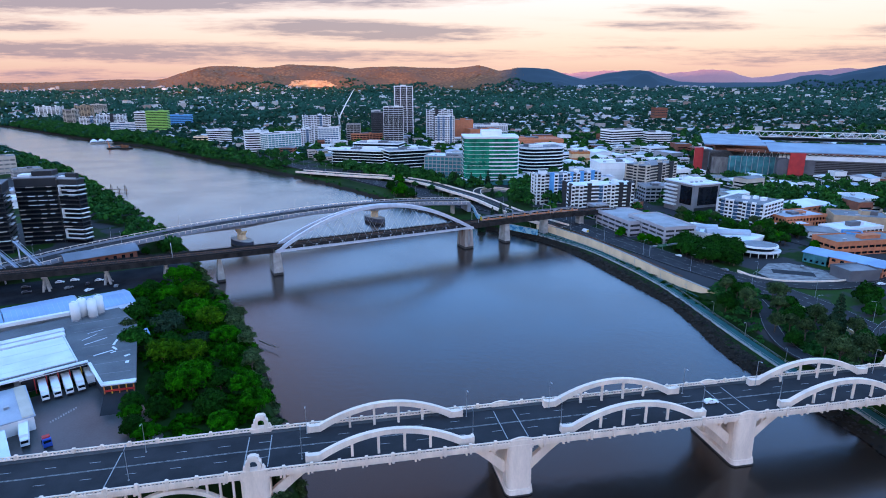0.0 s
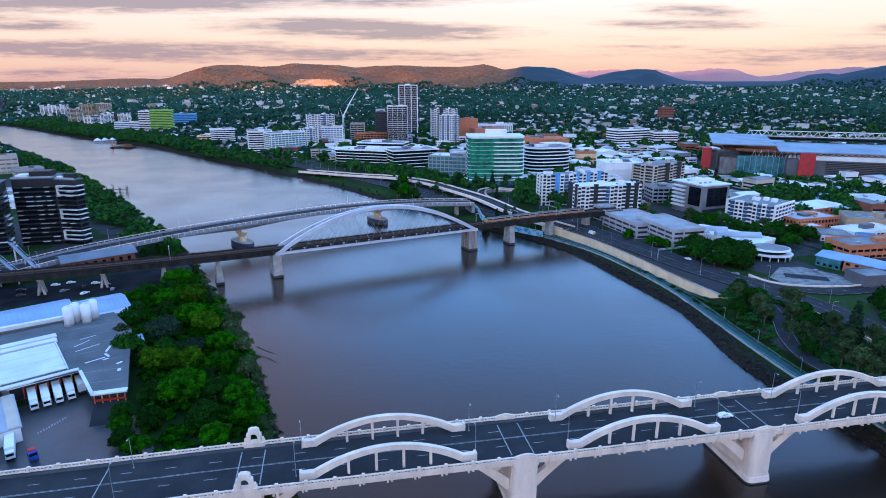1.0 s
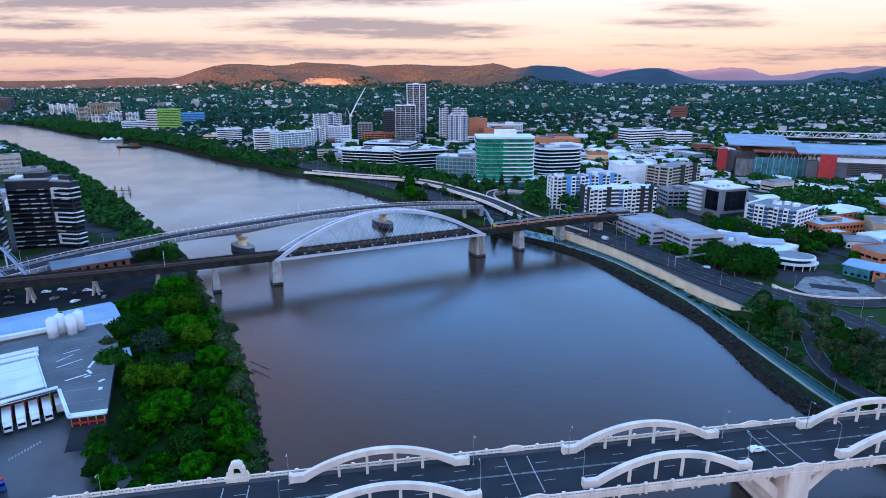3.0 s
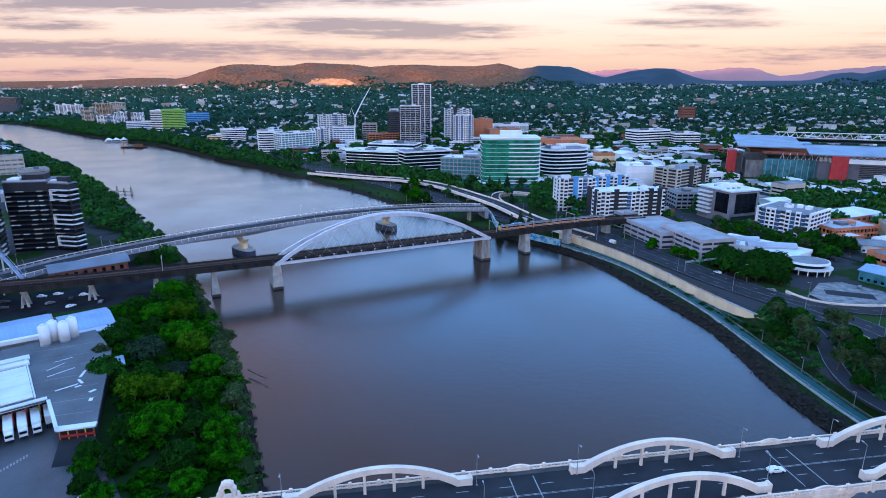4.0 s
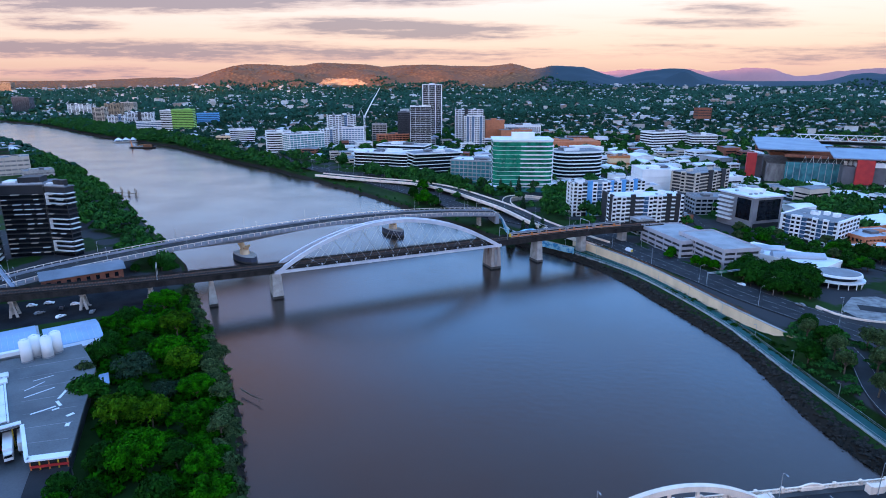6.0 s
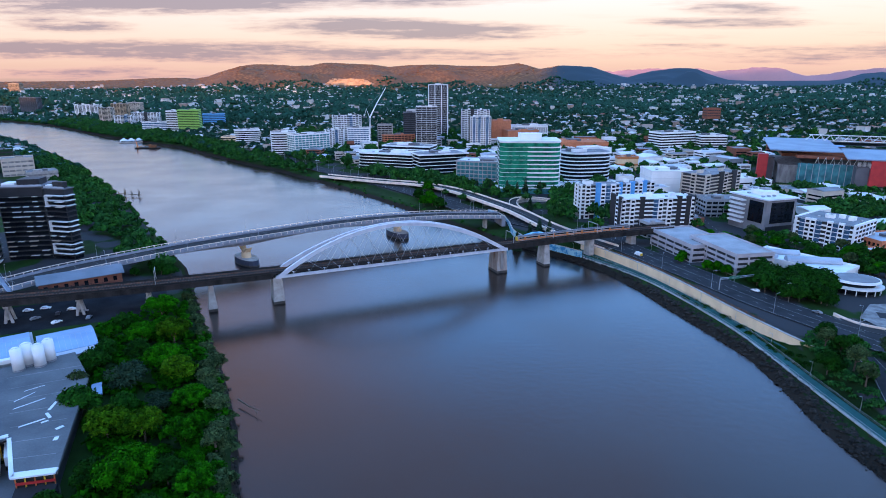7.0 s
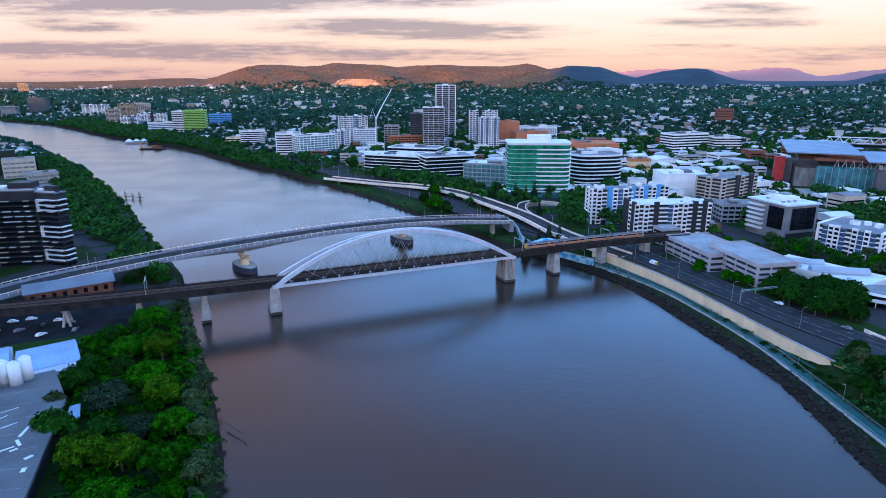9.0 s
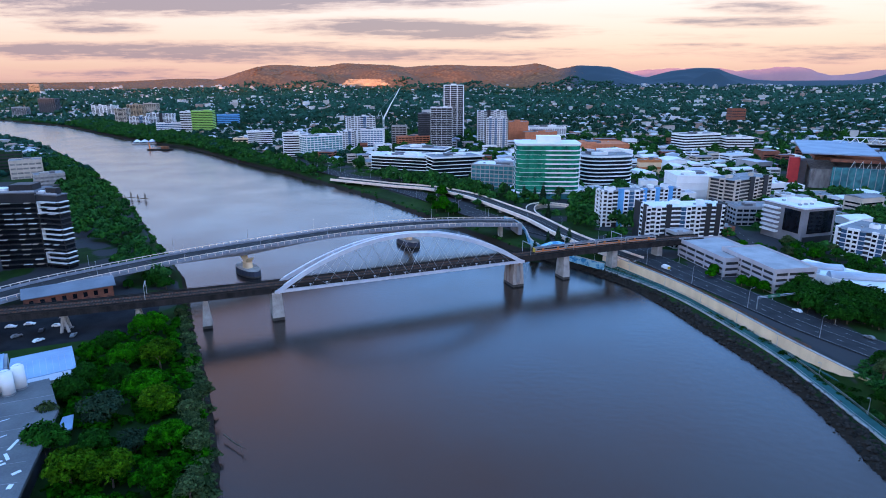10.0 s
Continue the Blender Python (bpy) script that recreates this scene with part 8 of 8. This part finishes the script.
# far shore park
fill([(-1191, 1550), (-963, 1365), (-808, 1240), (-564, 1072), (-392, 905), (-289, 816), (-240, 768), (-225, 790), (-330, 905), (-480, 1060), (-680, 1240), (-900, 1430), (-1130, 1610)],
     9.0, street, (3, 3, 1.5, 2), 0.8, 1.3, 0.5, 1.0, True)
# between the riverside road and the path, and round the loop road
fill([(131, 300), (140, 308), (152, 312), (163, 298), (172, 270), (174, 240), (170, 190), (150, 190), (138, 215), (131, 245), (127, 275)], 10.5, [grove[3], street[0], grove[2], street[1]], (5, 1.5, 1, 1.5), 0.65, 1.05, -1.0, 12.0)
# trees in front of the low hall
fill([(137, 388), (135, 378), (143, 362), (152, 346), (164, 348), (182, 370), (178, 382), (162, 394), (149, 404)], 7.0, [street[0], street[3], grove[2]], (2, 2, 2), 0.8, 1.1, -12.0, 5.0)
fill([(190, 395), (240, 380), (245, 440), (205, 450), (185, 430)], 9.0, street, (3, 2, 1, 2), 0.7, 1.0, 0.5, 5.0)
fill([(110, 478), (180, 470), (178, 500), (200, 480), (210, 420), (190, 390), (175, 395), (165, 450), (120, 470)], 9.0, street, (3, 2, 1, 2), 0.6, 0.95, 0.5, 5.0)
fill([(185, 262), (260, 275), (330, 310), (330, 330), (250, 300), (195, 290)], 10.0, street, (3, 2, 2, 2), 0.7, 1.0, 0.5, 5.0)
fill([(230, 520), (330, 560), (420, 600), (400, 640), (300, 620), (240, 570)], 11.0, street, (3, 3, 1, 2), 0.8, 1.2, 0.5, 5.0, True)
fill([(40, 520), (66, 520), (62, 600), (70, 650), (130, 690), (-10, 690), (-20, 650), (10, 660), (45, 640), (48, 560)], 10.0, street, (3, 2, 1, 2), 0.8, 1.1, 0.5, 5.0, True)
fill([(-196, 756), (-95, 738), (-46, 688), (-16, 662), (-52, 655), (-100, 694), (-165, 734)], 8.0, street, (1, 1, 1, 1), 0.9, 1.35, 0.0, 5.0, True)
# trees and bushes leaning over the far water's edge
for line, low, tall in ((RIGHT_BANK[2:10], 0.55, 1.0), (RIGHT_BANK[9:15], 0.2, 0.35), (LEFT_BANK[12:23], 0.3, 0.6)):
    for p, a in along([(x, y, 0.0) for x, y in line], 5.0):
        for _ in range(2):
            x, y = p.x + rt.gauss(0, 4), p.y + rt.gauss(0, 4)
            if 1.5 < float(from_bank(x, y)) < 10:
                mid_spots.append((x, y, rt.uniform(low, tall)))
# before the stadium and the parking blocks, and the clump on the far bank
fill([(285, 645), (330, 650), (400, 615), (420, 640), (350, 672), (300, 690)], 11.0, street, (1, 1, 1, 1), 0.9, 1.4, -6.0, 5.0, True)
for x, y, s in ((104, 413, 0.62), (107, 419, 0.7), (116, 400, 0.7), (120, 396, 0.75), (124, 391, 0.7)):
    plant(street[1], x + 8, y + 3, s, None, rt.uniform(0, 360))
for x, y, s in ((-68, 590, 1.1), (-60, 588, 1.2), (-52, 578, 1.0), (-76, 612, 1.0), (-64, 600, 1.15), (-70, 640, 1.3)):
    plant(street[1] if s > 1.05 else street[3], x, y, s, None, rt.uniform(0, 360))
# street trees through the city
for _ in range(2500):
    y = 470 + 800 * rt.random() ** 0.8
    x = rt.uniform(-0.34, 0.78) * y
    if float(from_bank(x, y)) < 25 or taken(x, y, 1.5):
        continue
    mid_spots.append((x, y, rt.uniform(0.7, 1.45)))


def mid_trees():
    """Crowns of leaf sprays for the trees between the buildings, four shapes turned and scaled."""
    rs = np.random.RandomState(2)
    shapes = []
    for k in range(4):
        ls = [(0, 0, 6.4, 3.4, 3.2)] + [(2.8 * math.cos(a + k), 2.8 * math.sin(a + k), 5.0 + (k + j) % 3 * 0.8, 2.2, 2.0) for j, a in enumerate((0, 1.3, 2.5, 3.8, 5.0))]
        shapes.append(leaf_cloud(40 + k, ls, 84, 1.4))
    P = np.array(mid_spots)
    P = P[from_bank(P[:, 0], P[:, 1]) > 1]
    Z = land(P[:, 0], P[:, 1])
    geo = {}
    for n in range(3):
        vs, fs, base = [], [], 0
        for (x, y, s), z in list(zip(P, Z))[n::3]:
            v, f = shapes[rs.randint(4)]
            a = rs.uniform(0, 6.3)
            c, q = math.cos(a), math.sin(a)
            w = np.stack([v[:, 0] * c - v[:, 1] * q, v[:, 0] * q + v[:, 1] * c, v[:, 2]], 1) * (s, s, s * rs.uniform(0.8, 1.25)) + (x, y, z - 0.6)
            vs.append(w), fs.append(f + base)
            base += len(v)
        geo[n] = np.vstack(vs), np.vstack(fs)
    for n, mat, label in ((0, LEAF_C, "dark green trees between the city buildings"), (1, LEAF_M, "fresh green trees of the riverside parks"), (2, LEAF_C, "deep green trees along the streets")):
        tagged(new("street_trees", cloud_mesh("street_trees", geo[n], mat)), label, "trees", kind="stuff")


mid_trees()


def shrubs(poly, n, seed, lo, hi, shore=0.5):
    """Low growth under and between the trees."""
    rs = np.random.RandomState(seed)
    xs, ys = [p[0] for p in poly], [p[1] for p in poly]
    vs, fs, base = [], [], 0
    forms = [leaf_cloud(60 + k, [(0, 0, 0.6, 1.0, 0.8), (0.7, 0.2, 0.4, 0.7, 0.6), (-0.5, 0.6, 0.4, 0.7, 0.5)], 80, 0.28) for k in range(3)]
    while len(vs) < n:
        x, y, s = rs.uniform(min(xs), max(xs)), rs.uniform(min(ys), max(ys)), rs.uniform(lo, hi)
        if not within(poly, x, y) or taken(x, y, 0.3) or float(from_bank(x, y)) < shore:
            n -= 0.02
            continue
        v, f = forms[rs.randint(3)]
        vs.append(v * s + (x, y, float(land(x, y)) - 0.1)), fs.append(f + base)
        base += len(v)
    return np.vstack(vs), np.vstack(fs)


SHORE = [(x - 1, y) for x, y in LEFT_BANK[2:12]] + [(x - 9, y + 3) for x, y in LEFT_BANK[11:1:-1]]
tagged(new("shrubs", cloud_mesh("shrubs", shrubs(SHORE, 240, 5, 0.8, 2.4, 0.3), LEAF_G)), "grey-green scrub hanging over the near river bank", "shrubs", kind="stuff")
RIGHT_STRIP = [(131, 303), (140, 312), (156, 312), (166, 296), (174, 262), (176, 220), (172, 170), (150, 170), (143, 195), (136, 218), (130.5, 247), (126, 276)]
tagged(new("shrubs", cloud_mesh("shrubs", shrubs(GROVE, 420, 1, 1.2, 3.0), LEAF)), "low green undergrowth along the wooded bank", "shrubs", kind="stuff")
tagged(new("shrubs", cloud_mesh("shrubs", shrubs(RIGHT_STRIP, 300, 2, 0.9, 2.2, 12.0), LEAF_C)), "green shrubs between the path and the road", "shrubs", kind="stuff")
tagged(new("shrubs", cloud_mesh("shrubs", shrubs([(96, 372), (104, 375), (127, 312), (134, 296), (128, 280), (121, 297), (114, 330)], 60, 3, 0.6, 1.5, 6.0), LEAF_D)), "dark green shrubs at the foot of the river wall", "shrubs", kind="stuff")

pines = [pine_tree(31, 17, 3.6, "tall dark pine tree beside the road ramp")]
for x, y, s in ((14.5, 461, 1.1), (31, 486, 0.8), (38, 482, 0.8), (24, 484, 0.7), (27, 557, 0.85), (163, 244, 1.25), (26, 642, 1.0), (-8, 640, 0.9), (8, 638, 0.95), (18, 640, 0.8), (-22, 648, 0.8), (0, 628, 0.7), (40, 640, 0.85)):
    plant(pines[0], x, y, s, None, rt.uniform(0, 360))


def far_woods(n, r0, r1, size, seed, zmax, detail, az=(-47, 45), thin=False, lift=0.55, flat=0.85):
    """Crowns too far off to count, each a rough clump."""
    rs = np.random.RandomState(seed)
    az_ = np.radians(rs.uniform(az[0], az[1], n) + rs.normal(0, 0.5, n))
    r = r0 + (r1 - r0) * rs.rand(n) ** 0.8
    x, y = r * np.sin(az_), r * np.cos(az_)
    z = land(x, y)
    ok = (from_bank(x, y) > 6) & (z < zmax) & ((zmax < 300) | (z > 62))
    deg = np.degrees(np.arctan2(x, y))
    ok &= ~((deg > -16.3) & (deg < -11.5) & (r > 2900) & (z > 84) & (z < 122))      # the quarry stays bare
    if r0 < 1400:
        ok &= np.array([not (a < 1400 and taken(b, c, 3)) for a, b, c in zip(r, x, y)])
    x, y, z = x[ok], y[ok], z[ok]
    n = len(x)
    m = 12
    phi = (1 + 5 ** 0.5) / 2
    ic = np.array([(-1, phi, 0), (1, phi, 0), (-1, -phi, 0), (1, -phi, 0), (0, -1, phi), (0, 1, phi), (0, -1, -phi), (0, 1, -phi), (phi, 0, -1), (phi, 0, 1), (-phi, 0, -1), (-phi, 0, 1)]) / 1.9
    fc = np.array([(0, 11, 5), (0, 5, 1), (0, 1, 7), (0, 7, 10), (0, 10, 11), (1, 5, 9), (5, 11, 4), (11, 10, 2), (10, 7, 6), (7, 1, 8), (3, 9, 4), (3, 4, 2), (3, 2, 6), (3, 6, 8), (3, 8, 9), (4, 9, 5), (2, 4, 11), (6, 2, 10), (8, 6, 7), (9, 8, 1)])
    if thin:
        ic = np.array([(1, 0, 0), (-1, 0, 0), (0, 1, 0), (0, -1, 0), (0, 0, 1), (0, 0, -1.0)])
        fc = np.array([(0, 2, 4), (2, 1, 4), (1, 3, 4), (3, 0, 4), (2, 0, 5), (1, 2, 5), (3, 1, 5), (0, 3, 5)])
        m = 6
    vs, fs = [], []
    for k in range(detail):
        s = size * rs.uniform(0.55, 1.3, (n, 1, 1)) * (1 if k == 0 else 0.7)
        sh = rs.normal(scale=size * 0.55, size=(n, 1, 3)) * (0 if k == 0 else 1) * (1, 1, 0.5)
        v = ic[None] * s * (1 + rs.uniform(-0.32, 0.32, (n, m, 1))) * (1, 1, flat) + sh
        v = v + np.stack([x, y, z + size * lift], -1)[:, None, :]
        vs.append(v.reshape(-1, 3))
        fs.append((fc[None] + (np.arange(n) * m)[:, None, None]).reshape(-1, 3) + k * n * m)
    me = bpy.data.meshes.new("woods")
    me.from_pydata(np.vstack(vs).tolist(), [], np.vstack(fs).tolist())
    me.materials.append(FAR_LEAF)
    me.shade_smooth()
    return me




def spray_woods(n, r0, r1, seed):
    """Suburban trees, each a rough crown of two dozen leaf sprays."""
    rs = np.random.RandomState(seed)
    shapes = [leaf_cloud(80 + k, [(0, 0, 5.0, 4.2, 3.6), (2.6, 1.0 - k, 4.0, 2.8, 2.4), (-2.2, k - 1.5, 4.2, 2.8, 2.4)], 24, 2.5) for k in range(4)]
    az = np.radians(rs.uniform(-47, 45, n))
    r = r0 + (r1 - r0) * rs.rand(n) ** 0.85
    x, y = r * np.sin(az), r * np.cos(az)
    z = land(x, y)
    ok = (from_bank(x, y) > 6) & (z < 95)
    vs, fs, base = [], [], 0
    for px, py, pz, pr in zip(x[ok], y[ok], z[ok], r[ok]):
        if pr < 1400 and taken(px, py, 3):
            continue
        v, f = shapes[rs.randint(4)]
        a, s = rs.uniform(0, 6.3), rs.uniform(0.6, 1.35)
        c, q = math.cos(a) * s, math.sin(a) * s
        vs.append(np.stack([v[:, 0] * c - v[:, 1] * q + px, v[:, 0] * q + v[:, 1] * c + py, v[:, 2] * s * rs.uniform(0.7, 1.2) + pz - 0.6], 1))
        fs.append(f + base)
        base += len(v)
    return np.vstack(vs), np.vstack(fs)


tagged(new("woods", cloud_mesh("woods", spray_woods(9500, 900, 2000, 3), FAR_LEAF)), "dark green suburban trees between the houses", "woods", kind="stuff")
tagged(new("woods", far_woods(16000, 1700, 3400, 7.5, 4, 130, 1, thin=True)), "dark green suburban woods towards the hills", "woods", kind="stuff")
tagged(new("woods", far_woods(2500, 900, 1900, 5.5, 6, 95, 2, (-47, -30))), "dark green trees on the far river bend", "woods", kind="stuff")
tagged(new("woods", far_woods(9000, 2900, 4500, 6.0, 7, 400, 1, (-48, 4.5), True, 0.05, 0.28)), "hill forest coloured orange-brown for the low sun", "woods", kind="stuff").data.materials[0] = HILL_LEAF
